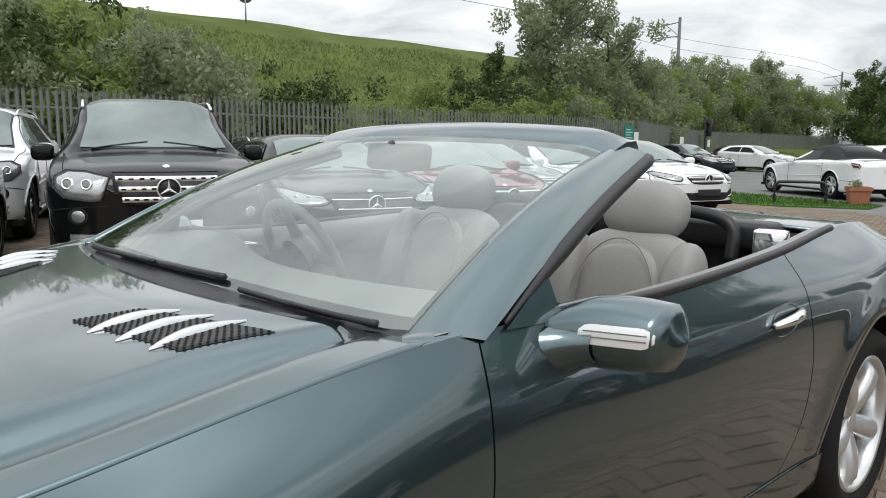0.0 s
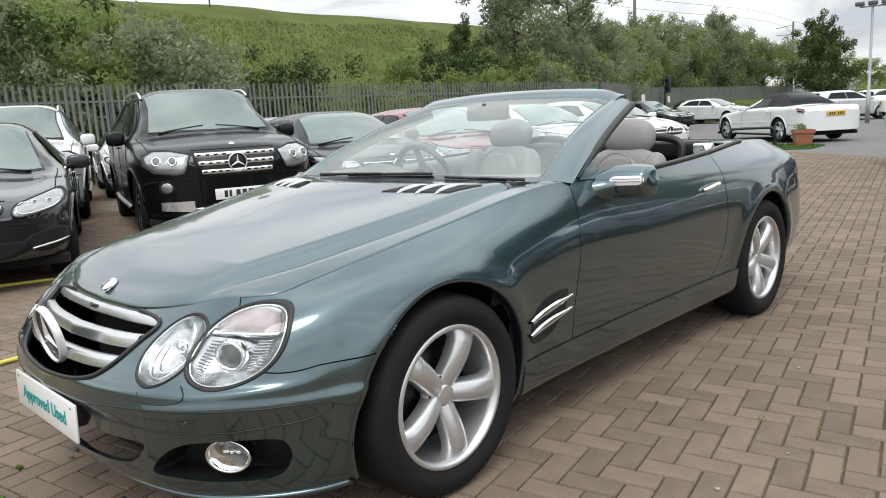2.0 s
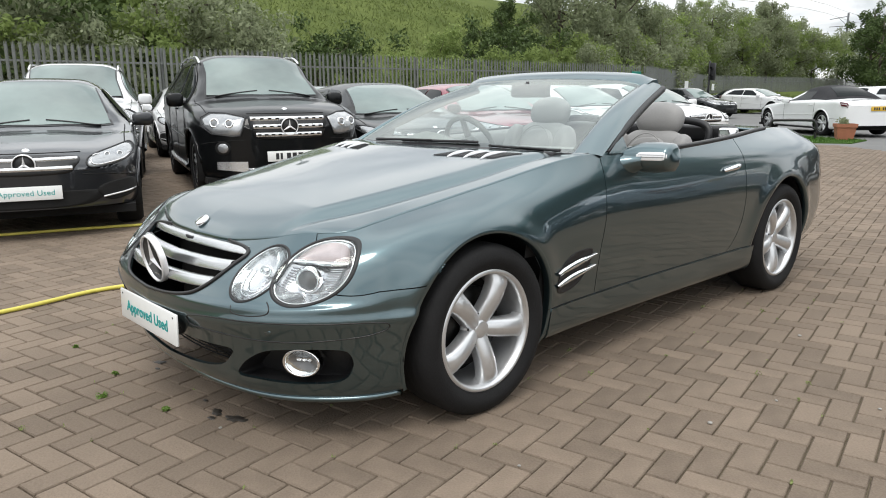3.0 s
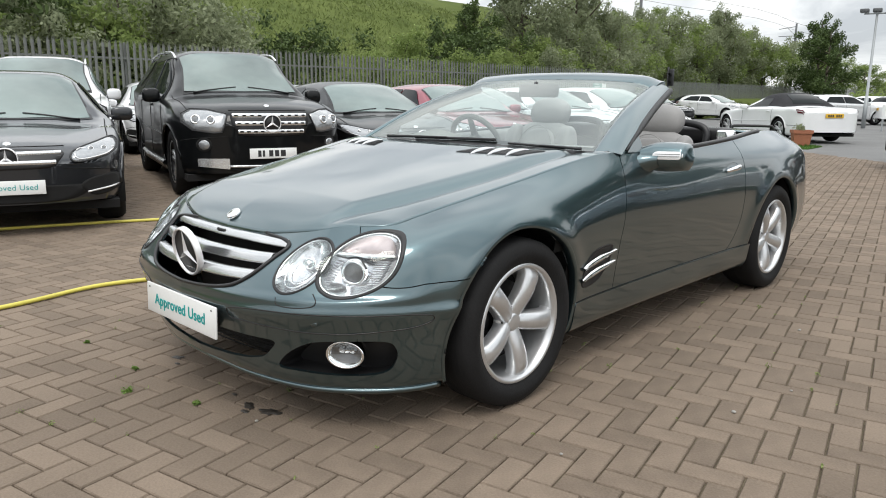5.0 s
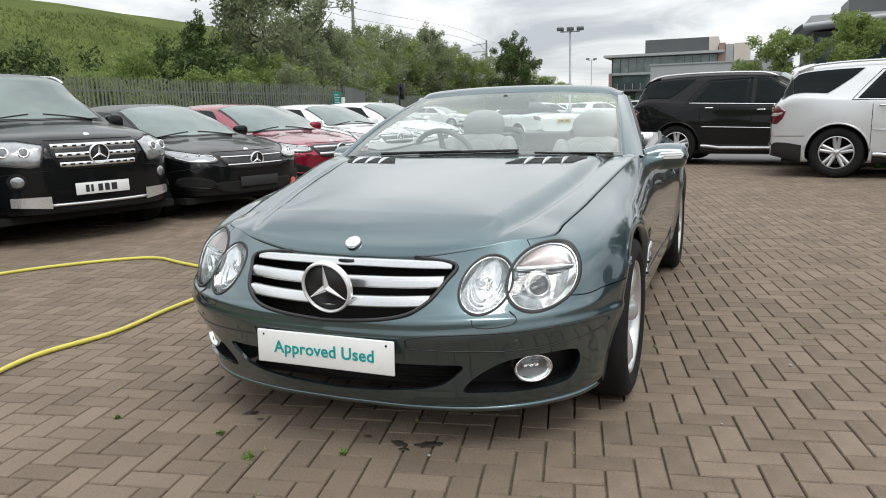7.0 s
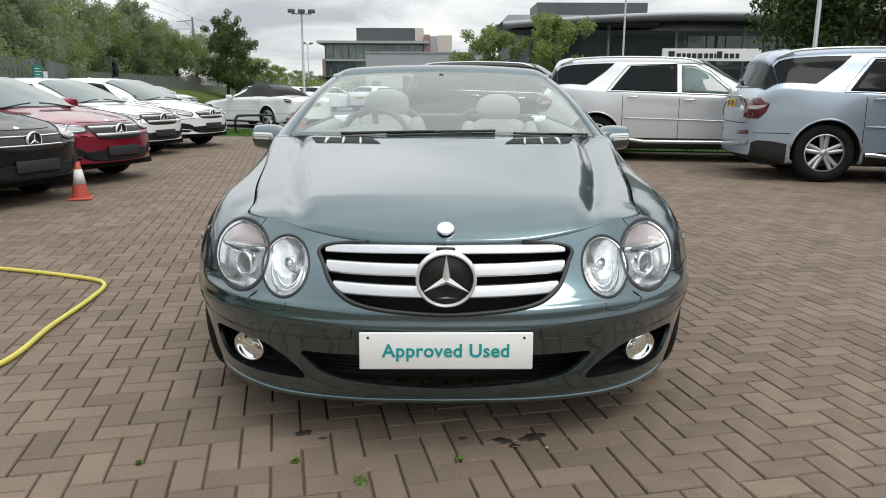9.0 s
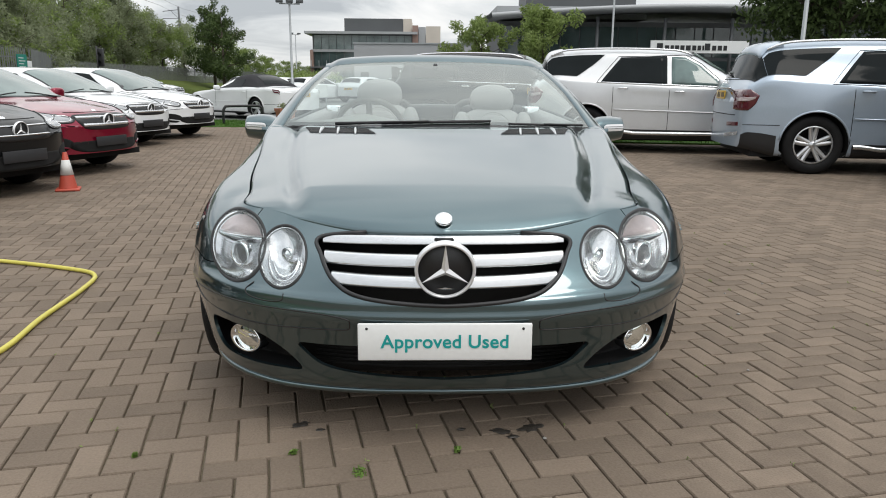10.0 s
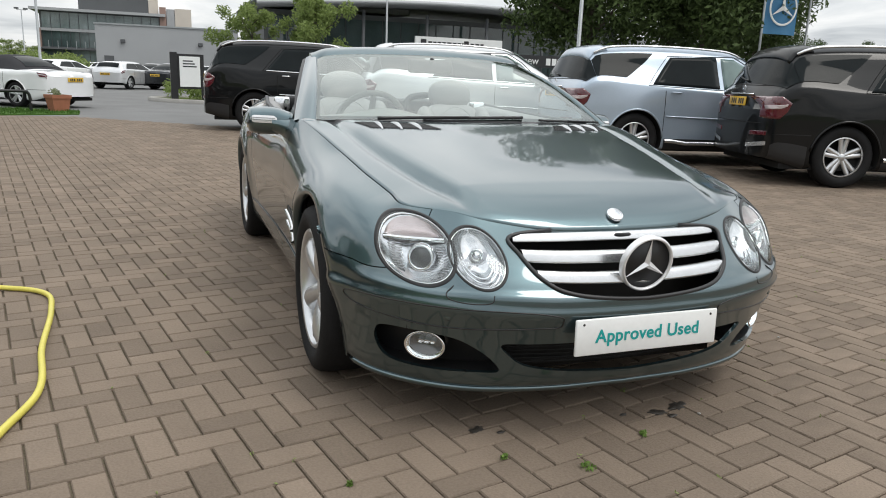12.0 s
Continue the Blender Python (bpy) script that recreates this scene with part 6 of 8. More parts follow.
            if k:
                b = bmesh.new()
                hz = curve1(sp.belt, y) - .10
                tube(b, [flank(y - .24 + .16 * j / 6, hz, sd, .008 + .016 * math.sin(math.pi * j / 6)) for j in range(7)], .012, 6)
                part("door_handle", b, "chrome" if ("chrome" in opts or paint == "grey") else paint, car)
    # grille and badge
    gw, g0, g1 = sp.grille
    go = smooth_outline(((-gw, g1 - .02), (-gw * .5, g1), (0, g1 + .005), (gw * .5, g1), (gw, g1 - .02), (gw * .93, g0 + .05), (gw * .75, g0), (0, g0 - .012), (-gw * .75, g0), (-gw * .93, g0 + .05)), 48)
    grille = part("grille", cap(front, go, .003, bulge=.002), "trim", car, "dark grille with bright bars")
    nb = 3 if sp is SUV else 2
    for k in range(nb):
        z = g0 + (g1 - g0) * (k + .55) / (nb + .05)
        b = bmesh.new()
        half = gw * (.97 - (.055 if sp is SUV else .10) * (nb - 1 - k))
        hh = (.026 if sp is SUV else .019) if "dim" not in opts else .008
        rws = []
        for i in range(21):
            p = front(-half + 2 * half * i / 20, z, .006)
            rws.append([p + Vector((0, dy, dz)) for dy, dz in ((.012, hh), (-.006, hh * .7), (-.008, -hh * .7), (.012, -hh))])
        grid(b, rws)
        part("grille_bar", b, "satin" if "dim" not in opts else "chrome", grille)
        if sp is SUV:
            for i in range(10):
                x = -half + 2 * half * (i + .5) / 10
                if abs(x) < .10:
                    continue
                b = bmesh.new()
                c = front(x, z, .014)
                box(b, c.x - .019, c.x + .019, c.y - .003, c.y + .01, c.z - .008, c.z + .009, .002)
                part("grille_slot", b, "void", grille, smooth=False)
    at = front(0, (g0 + g1) / 2 - .002, .016)
    star_badge(grille, at, .098 if sp is SUV else .088, radians(95), dark=True, mat="badge")
    b = bmesh.new()
    e = hull_point(sp, .22, .999)
    lathe(b, [(0, .008), (.024, .006), (.03, 0)], "z", 16, Matrix.Translation(e) @ pose(0, 0, 0, 30))
    part("bonnet_emblem", b, "chrome", car)
    # bumper details
    lowz = sp.sill + .10
    io = smooth_outline(((-.52, lowz + .11), (0, lowz + .115), (.52, lowz + .11), (.56, lowz + .05), (.40, lowz - .01), (0, lowz - .02), (-.40, lowz - .01), (-.56, lowz + .05)), 40)
    part("lower_intake", cap(front, io, .003, bulge=.001), "void", car)
    if sp is not SUV:
        for sd in (1, -1):
            io = [(sd * x, lowz + z) for x, z in ((.52, .10), (.60, .16), (.78, .185), (.83, .13), (.80, .05), (.62, .01))]
            side_hole = part("side_intake", cap(front, smooth_outline(io, 30), .003, bulge=.001), "void", car)
            b = bmesh.new()
            tube(b, [front(sd * (.56 + .25 * k / 8), lowz + .045 + .035 * k / 8, .008) for k in range(9)], .008, 5)
            part("intake_strip", b, "badge" if "chrome" in opts else paint, side_hole)
    pz = sp.grille[1] - .15 if sp is not SUV else .51
    pc = front(0, pz, .018)
    plate = new("number_plate")
    plate.parent = car
    b = bmesh.new()
    tilt = Matrix.Translation(pc) @ pose(0, 0, 0, 88)
    box(b, -.26, .26, -.056, .056, -.006, .003, .003)
    ob = part("plate_body", b, plate_mat if "black_plate" not in opts else "ink", plate)
    ob.matrix_basis = tilt
    if "dealer" in opts:
        text_on("plate_lettering", "Approved Used", .062, "teal_ink", tilt @ pose(0, 0, .004), plate, 1.05)
    elif "black_plate" not in opts:
        for x0, x1 in ((-.17, -.135), (-.12, -.095), (-.05, -.005), (.015, .06), (.08, .135)):
            b = bmesh.new()
            box(b, x0, x1, -.034, .034, .003, .0045)
            ob = part("plate_mark", b, "ink", plate, smooth=False)
            ob.matrix_basis = tilt
    # rear plate
    pz = .985 if sp is SUV else .72
    pr = rear(0, pz, .012)
    back = new("rear_plate")
    back.parent = car
    b = bmesh.new()
    box(b, -.26, .26, -.056, .056, -.006, .003, .003)
    ob = part("plate_body", b, "plate_yellow" if "white_rear" not in opts else "plate", back)
    ob.matrix_basis = Matrix.Translation(pr) @ pose(0, 0, 0, -88)
    for x0, x1 in ((-.2, -.16), (-.14, -.10), (-.08, -.04), (.03, .07), (.09, .13), (.15, .19)):
        b = bmesh.new()
        box(b, x0, x1, -.034, .034, .003, .0045)
        mk = part("plate_mark", b, "ink", back, smooth=False)
        mk.matrix_basis = ob.matrix_basis.copy()
    if sp is SUV or "rails" in opts:
        for sd in (1, -1):
            b = bmesh.new()
            pts = []
            for k in range(25):
                y = sp.header + .0 + (sp.rear_top - sp.header + .05) * k / 24
                p = hull_point(sp, y, .715)
                lf = .040 * min(1, math.sin(math.pi * k / 24) * 3)
                pts.append(Vector((sd * (p.x + .01), p.y, p.z + .012 + lf)))
            tube(b, pts, .017, 8)
            part("roof_rail", b, "satin", car)
    if sp is SUV:
        for sd in (1, -1):
            b = bmesh.new()
            pts = [(sd * .965, y, .34 + .03 * (y > 3.2)) for y in (1.33, 1.45, 2.2, 3.0, 3.22, 3.32)]
            rws = [[Vector((x - sd * .14, y, z + .02)), Vector((x, y, z + .015)), Vector((x + sd * .02, y, z - .01)), Vector((x, y, z - .04)), Vector((x - sd * .14, y, z - .04))] for x, y, z in pts]
            grid(b, rws)
            bmesh.ops.recalc_face_normals(b, faces=b.faces)
            part("running_board", b, "satin", car)
            fo = oval(sd * .70, .605, .052, .052, 0, 24)
            b = cap(front, [(x * 1.0, z) for x, z in oval(sd * .70, .605, .075, .075, 0, 24)], .003, bulge=.001)
            part("fog_recess", b, "void", car)
            part("fog_lamp", cap(front, fo, .006), "car_lamp", car)
            # rear bumper trim in bare metal and reflector
            b = bmesh.new()
            grid(b, [[rear(sd * (.42 + .40 * i / 8), .43 + .05 * i / 8 + .05 * j / 2, .012) for j in range(3)] for i in range(9)])
            part("bumper_trim", b, "satin", car)
            part("rear_reflector", cap(rear, [(sd * x, z) for x, z in outline([(.46, .585), (.80, .60), (.80, .65), (.46, .635)], 6)], .007, bulge=.002), "lamp_red", car)
            part("bumper_lower", hull_patch(sp, L - .46, L - .004, .0, .15, 12, 5, .010, sd), "trim", car)
        # bright skid trim under the nose
        for sd in (1, -1):
            b = bmesh.new()
            grid(b, [[front(sd * (.46 + .30 * i / 8), .345 + (.115 - .03 * i / 8) * j / 3 + .03 * i / 8, .014) for j in range(4)] for i in range(9)])
            part("skid_end", b, "satin", car)
        b = bmesh.new()
        tube(b, [front(-.46 + .92 * i / 16, .375, .012) for i in range(17)], .015, 6)
        part("skid_bar", b, "satin", car)
        b = bmesh.new()
        grid(b, [[front(-.47 + .94 * i / 16, .40 + .29 * j / 6, .006) for j in range(7)] for i in range(17)])
        part("bumper_centre", b, paint if paint == "black" else "trim", car)
    # wipers
    for sd in (1, -1):
        b = bmesh.new()
        tube(b, [(lambda q: Vector((q.x * sd, q.y, q.z + .014)))(hull_point(sp, sp.cowl + .035 + .010 * k, .78 + .024 * k)) for k in range(9)], .008, 5)
        part("wiper", b, "trim", car)
        # joints round the bonnet and of the bumper
        b = bmesh.new()
        tube(b, [(lambda q: Vector((q.x * sd, q.y, q.z)))(hull_point(sp, .10 + (sp.cowl - .02) * k / 14, .60 + .03 * math.sin(math.pi * k / 14))) for k in range(15)], .0055, 4)
        part("bonnet_seam", b, "void", car)
        b = bmesh.new()
        y1 = sp.axles[0] - sp.tyre - .06
        zs = sp.lamps[-1][1] - .10
        tube(b, [flank(y1 - .42 * k / 8, zs + .06 * k / 8, sd, .001) for k in range(9)], .0045, 4)
        part("bumper_seam", b, "void", car)
        b = bmesh.new()
        y2 = sp.axles[1] + sp.tyre + .06
        tube(b, [flank(y2 + (L - y2 - .12) * k / 8, zs - .02, sd, .001) for k in range(9)], .0045, 4)
        part("rear_bumper_seam", b, "void", car)
        # lower edge in black, and a moulding along the doors
        ya, yb = sp.axles[0] + sp.tyre + .08, sp.axles[1] - sp.tyre - .08
        part("sill_cladding", hull_patch(sp, ya, yb, .002, .13 if sp is SUV else .07, 16, 4, .004, sd), "trim", car)
        b = bmesh.new()
        mz = .66 if sp is SUV else .50
        tube(b, [flank(ya + (yb - ya) * k / 16, mz + .05 * k / 16, sd, .004) for k in range(17)], .011 if sp is SUV else .006, 5)
        part("door_moulding", b, "chrome" if ("chrome" in opts and paint == "black") else paint, car)
        # flared arch edges
        for ay in sp.axles:
            b = bmesh.new()
            pts = []
            for k in range(25):
                a = radians(8 + 164 * k / 24)
                r = sp.tyre + .050
                pts.append(flank(ay + r * math.cos(a), sp.tyre + r * math.sin(a), sd, .004))
            tube(b, pts, .014, 6)
            part("arch_edge", b, paint, car)
    b = bmesh.new()
    yf = .10
    tube(b, [front(-sp.grille[0] * 1.02 + 2.04 * sp.grille[0] * k / 12, sp.grille[2] + .018, .001) for k in range(13)], .0045, 4)
    part("bonnet_front_seam", b, "void", car)
    car.matrix_world = m
    return car


def nose_at(x, y, turn):
    return pose(x, y, 0, 0, 0, turn)


build_car("suv", "black off-road estate car with silver roof rails and barred grille", SUV, "black", nose_at(-4.45, 2.47, 72), ("wide",), "row of parked cars")
build_car("saloon_car", "dark grey saloon with a white dealer plate", SALOON, "grey", nose_at(-3.95, -.30, 70), ("dealer", "chrome"), "row of parked cars")
build_car("hatchback", "black hatchback with thin bright grille bars", HATCH, "black", nose_at(-3.95, 4.30, 72), ("dim", "black_plate"), "row of parked cars")
build_car("hatchback", "metallic red hatchback with dark plate", HATCH, "red", nose_at(-3.92, 6.25, 72), ("black_plate",), "row of parked cars")
build_car("hatchback", "silver hatchback parked beside a red one", HATCH, "silver", nose_at(-5.0, 8.1, 72), ("black_plate",), "row of parked cars")
build_car("hatchback", "white hatchback with a dark plate", HATCH, "white", nose_at(-4.75, 10.0, 72), ("black_plate", "chrome"), "row of parked cars")
build_car("compact_van", "tall white compact car with a dark plate", TALL, "white", nose_at(-4.5, 12.0, 72), ("black_plate",), "row of parked cars")
build_car("suv", "white off-road estate car near the fence", SUV, "white", nose_at(-8.28, 1.31, 69), ("chrome",), "cars by the fence")
build_car("saloon_car", "white saloon close to the palisade fence", SALOON, "white", nose_at(-10.65, 4.45, 72), (), "cars by the fence")
build_car("estate_car", "dark grey estate car with roof rails by the fence", TALL, "grey", nose_at(-9.8, 7.2, 72), ("rails",), "cars by the fence")
build_car("suv", "silver off-road estate car with tinted windows", SUV, "silver", nose_at(6.5, 9.56, 80), ("chrome", "wide"), "row of off-road cars")
build_car("suv", "pale blue off-road estate car with yellow rear plate", SUV, "blue", nose_at(8.8, 6.6, 80), ("wide",), "row of off-road cars")
build_car("suv", "black off-road estate car with yellow rear plate", SUV, "black", nose_at(10.1, 3.5, 70), ("wide",), "row of off-road cars")
build_car("suv", "black off-road estate car with bright window trim", SUV, "black", nose_at(4.06, 12.0, 80), ("chrome", "wide"), "row of off-road cars")
build_car("convertible_car", "white convertible with its black cloth roof up", OPEN_TOP, "white", nose_at(-7.3, 22.0, 232), ("cloth",), "")


# ---- far cars ----
def far_rows():
    rng = random.Random(11)
    kinds = [build_car("parked_car", "silver estate car in the far car park", TALL, "silver", nose_at(-7.2, 38, 150), ("black_plate",), "cars in the far car park"),
             build_car("parked_car", "white hatchback in the far car park", HATCH, "white", nose_at(-15.0, 41.5, 80), ("black_plate",), "cars in the far car park"),
             build_car("parked_car", "dark grey saloon in the far car park", SALOON, "grey", nose_at(-12.9, 30.0, 75), ("black_plate",), "cars in the far car park")]
    places = [(-13.2, 38, 78, 1), (-16.8, 44, 78, 2), (-11, 45, 235, 1), (-13, 50, 235, 0), (-10, 55, 235, 1), (-12, 61, 235, 2), (-14, 67, 235, 1), (-9, 70, 235, 0)]
    for k in range(9):
        places.append((-4.6 + 2.5 * k, 40.5 + 1.1 * k, 150, (1, 0, 2, 1, 0, 2, 1, 0, 1)[k]))
    for k in range(6):
        places.append((-6.5 + 2.7 * k, 53, 160, (0, 1, 2, 0, 1, 0)[k]))
    for x, y, a, k in places:
        copy_thing(kinds[k], nose_at(x + rng.uniform(-.15, .15), y + rng.uniform(-.2, .2), a + rng.uniform(-3, 3)))


far_rows()


# ---- plants ----
def leaf_cloud(centres, count, size, seed, droop=0.0):
    """Many small leaves gathered in clumps."""
    rng = np.random.default_rng(seed)
    c = np.array([p[:3] for p in centres])
    r = np.array([p[3] for p in centres])
    pick = rng.choice(len(c), count, p=r ** 2 / (r ** 2).sum())
    d = rng.normal(size=(count, 3))
    d /= np.linalg.norm(d, axis=1)[:, None]
    rad = rng.random(count) ** .45
    o = c[pick] + d * (r[pick] * rad)[:, None]
    a, b = rng.normal(size=(count, 3)), rng.normal(size=(count, 3))
    a[:, 2] -= droop
    a /= np.linalg.norm(a, axis=1)[:, None]
    b -= a * (a * b).sum(1)[:, None]
    b /= np.linalg.norm(b, axis=1)[:, None]
    s = size * rng.uniform(.6, 1.35, count)[:, None]
    V = np.stack([o - a * s, o + b * s * .42, o + a * s, o - b * s * .42], 1).reshape(-1, 3)
    F = np.arange(count * 4).reshape(-1, 4)
    me = bpy.data.meshes.new("crown")
    me.vertices.add(len(V))
    me.vertices.foreach_set("co", V.ravel())
    me.loops.add(len(F) * 4)
    me.loops.foreach_set("vertex_index", F.ravel().astype(np.int32))
    me.polygons.add(len(F))
    me.polygons.foreach_set("loop_start", np.arange(0, len(F) * 4, 4, dtype=np.int32))
    me.polygons.foreach_set("loop_total", np.full(len(F), 4, dtype=np.int32))
    me.update(calc_edges=True)
    return me


def tree(name, label, height, spread, base, leaves, size, mat, seed, group="", slim=1.0, droop=.0, limbs=9):
    """Tapered trunk, limbs, and a crown of leaf clumps with gaps; base: share of the height that is bare."""
    rng = random.Random(seed)
    tr = thing(name, label, "tree" if name == "tree" else "shrub", group)
    bm = bmesh.new()
    trunk = [Vector((rng.uniform(-.06, .06) * height * .2 * k / 8, rng.uniform(-.06, .06) * height * .2 * k / 8, height * .9 * k / 8)) for k in range(9)]
    r0 = height * .022
    tube(bm, trunk, [r0 * (1 - .85 * k / 8) for k in range(9)], 8)
    clumps = []
    for k in range(limbs):
        q = base + (.92 - base) * (k + .5) / limbs
        start = trunk[0].lerp(trunk[-1], q)
        a = k * 2.4 + rng.uniform(-.5, .5)
        reach = spread * (math.sin(math.pi * min(1, max(.12, (q - base) / (1 - base)) ** .8)) * .8 + .25) * rng.uniform(.7, 1.1) * slim
        tip = start + Vector((math.cos(a) * reach, math.sin(a) * reach, reach * rng.uniform(.25, .8)))
        midp = start.lerp(tip, .5) + Vector((0, 0, -.05 * reach))
        tube(bm, [start, midp, tip], [r0 * .35, r0 * .22, r0 * .07], 5)
        for j in range(4):
            t = .35 + .65 * j / 3
            p = start.lerp(tip, t) + Vector((rng.uniform(-1, 1), rng.uniform(-1, 1), rng.uniform(-.6, .8))) * reach * .28
            clumps.append((p.x, p.y, p.z, spread * rng.uniform(.16, .32) * (1.1 - .3 * q)))
    for j in range(3):
        p = trunk[-1] + Vector((rng.uniform(-.2, .2) * spread, rng.uniform(-.2, .2) * spread, rng.uniform(-.05, .1) * height))
        clumps.append((p.x, p.y, p.z, spread * .16))
    part("trunk", bm, "bark", tr)
    me = leaf_cloud(clumps, int(leaves * 1.9), size * .70, seed, droop)
    me.materials.append(M[mat])
    crown = new("crown", me)
    crown.parent = tr
    return tr


def plant_at(src, x, y, z, s=1.0, turn=0.0, tall=1.0):
    return copy_thing(src, Matrix.LocRotScale((x, y, z), Euler((0, 0, turn)), (s, s, s * tall)))


def planting():
    rng = random.Random(23)
    away = (0, -400, -60)
    shrub_green = tree("shrub", "leafy green shrub on the bank behind the fence", 2.6, 1.5, .05, 2600, .10, "leaf", 1, "shrubs on the bank", limbs=10)
    shrub_grey = tree("shrub", "grey-green willow shrub behind the fence", 3.2, 1.5, .05, 3000, .09, "leaf_grey", 2, "shrubs on the bank", limbs=11)
    shrub_dark = tree("shrub", "dark bushy shrub behind the fence", 2.8, 1.6, .05, 2800, .10, "leaf_dark", 3, "shrubs on the bank", limbs=10)
    birch = tree("tree", "slender grey-green tree behind the fence", 6.0, 1.9, .12, 5200, .11, "leaf_grey", 4, "trees on the bank", limbs=13)
    ash = tree("tree", "full green tree behind the fence", 6.0, 2.3, .10, 5600, .12, "leaf", 5, "trees on the bank", limbs=13)
    alder = tree("tree", "dark green upright tree behind the fence", 6.0, 1.7, .08, 5200, .12, "leaf_dark", 6, "trees on the bank", limbs=13)
    src = {"g": shrub_green, "y": shrub_grey, "d": shrub_dark, "b": birch, "a": ash, "l": alder}
    used = set()

    def put(k, x, y, s, tall=1.0):
        z = hill_height(x, y) - .05 if x < -16.2 else 0
        turn = rng.uniform(0, 6.28)
        if k not in used:
            used.add(k)
            src[k].matrix_world = Matrix.LocRotScale((x, y, z), Euler((0, 0, turn)), (s, s, s * tall))
        else:
            made = copy_thing(src[k], Matrix.Identity(4))
            made.matrix_basis = Matrix.LocRotScale((x, y, z), Euler((0, 0, turn)), (s, s, s * tall))

    # thick growth at the southern end, thinner grass slope, then woods northwards
    for x, y, k, s in ((-17.6, -6, "y", 1.2), (-18.3, -3.5, "g", 1.5), (-17.4, -1.2, "y", 1.3), (-19.5, 0.5, "d", 1.7), (-17.6, 1.6, "g", 1.3), (-18.8, 3.4, "y", 1.5), (-17.3, 4.6, "y", 1.1),
                       (-19.6, 5.0, "d", 1.6), (-17.8, 6.2, "g", 1.25), (-18.2, 8.0, "y", 1.45), (-20.2, 7.6, "g", 1.7), (-17.5, 9.2, "y", 1.1), (-19.2, 10.2, "y", 1.25), (-18.0, 11.8, "d", 1.0),
                       (-18.9, 12.9, "d", 1.15), (-17.4, 13.6, "g", .7), (-19.5, 15.0, "g", .8), (-17.8, 17.0, "g", .75), (-20.0, 17.6, "g", .95), (-18.5, 19.2, "g", 1.0), (-21.2, 20.0, "g", 1.25),
                       (-18.2, 21.5, "g", 1.1), (-20.2, 22.8, "d", 1.35), (-18.4, 24.0, "g", 1.15), (-18.0, 26.4, "y", 1.1), (-19.4, 28.0, "g", 1.4), (-18.6, 30.5, "y", 1.3), (-20.4, 32.5, "g", 1.5),
                       (-19.8, 35.5, "y", 1.4), (-21.8, 38.5, "g", 1.5), (-23.0, 42, "g", 1.5), (-24.0, 45.5, "y", 1.5), (-23.6, 0.5, "g", 1.8), (-24.0, 5, "y", 1.8), (-23.2, 9.4, "g", 1.4), (-27, 3, "g", 1.8), (-27.5, 8, "g", 1.4), (-19.4, 29.6, "y", 1.5), (-21.2, 33.8, "g", 1.7), (-22.6, 37.2, "y", 1.6), (-23.6, 41.0, "g", 1.7), (-24.6, 44.2, "y", 1.8),
                       (-25.8, 48.6, "g", 1.8), (-25.9, 52.8, "y", 1.8), (-26.1, 56.5, "g", 1.9), (-26.2, 60.8, "y", 1.8), (-26.4, 65.2, "g", 1.9), (-26.5, 70.0, "y", 1.9), (-26.8, 75.0, "g", 1.9), (-26.5, 81.0, "y", 1.9)):
        put(k, x, y, s)
    for x, y, k, s, t in ((-22.0, 25.6, "l", 0.92, 1.0), (-22.5, 23.6, "l", 0.62, 1.0), (-21.6, 28.8, "b", 1.35, 1.1), (-22.4, 31.2, "b", 1.5, 1.15), (-22.0, 34.2, "b", 1.3, 1.05), (-21.2, 36.6, "b", 1.0, 1.0),
                          (-23.2, 39.5, "a", 0.85, 1.0), (-25.5, 47, "b", 0.82, 1.25), (-25.2, 50, "a", 0.7, 1.0), (-26.2, 54, "a", 0.7, 1.05), (-25.8, 58, "b", 0.74, 1.2), (-26, 63, "b", 1.17, 1.05),
                          (-27, 67, "b", 0.98, 1.0), (-26.5, 71, "a", 0.78, 1.0), (-27, 76, "a", 0.86, 1.0), (-19.3, 70, "l", 1.40, .95), (-21.0, 73, "l", 1.45, 1.0), (-27.5, 92, "a", 1.3, .9), (-26, 97, "a", 1.2, .8),
                          (-25, 104, "a", 1.2, .7), (-24, 112, "a", 1.2, .65), (-22, 122, "a", 1.2, .6), (-20, 132, "a", 1.2, .55), (-27, 42, "a", 0.95, 1.0), (-29, 50, "l", 0.78, 1.0), (-30, 60, "a", 0.94, 1.0), (-31, 72, "a", 1.01, 1.0),
                          (-24.2, 8.5, "b", 0.75, .8), (-25, 2.0, "b", 0.85, .8)):
        put(k, x, y, s, t)
    # trees by the showroom and along the road
    street = tree("tree", "small round green tree in front of the showroom", 4.6, 1.7, .30, 4200, .13, "leaf", 8, "street trees", limbs=12)
    street.matrix_world = Matrix.LocRotScale((3.4, 42, 0), None, (1.05, 1.05, 1.05))
    plant_at(street, 6.9, 41, 0, 1.12, 1.3)
    great = tree("tree", "large dark broad tree beside the showroom", 14.5, 4.9, .16, 17000, .20, "leaf_dark", 9, "broad trees", limbs=24)
    great.matrix_world = pose(16.4, 27, 0)
    plant_at(great, 21.5, 25.5, 0, 1.0, 2.0)
    plant_at(great, 26.0, 28.5, 0, .95, 4.0)
    for x, y, s in ((34, 34, .55), (41, 38, .5), (49, 40, .55), (57, 36, .5), (66, 33, .6)):
        plant_at(great, x, y, 0, s, x, .62)
    # clipped bed by the entrance sign
    rngn = np.random.default_rng(3)
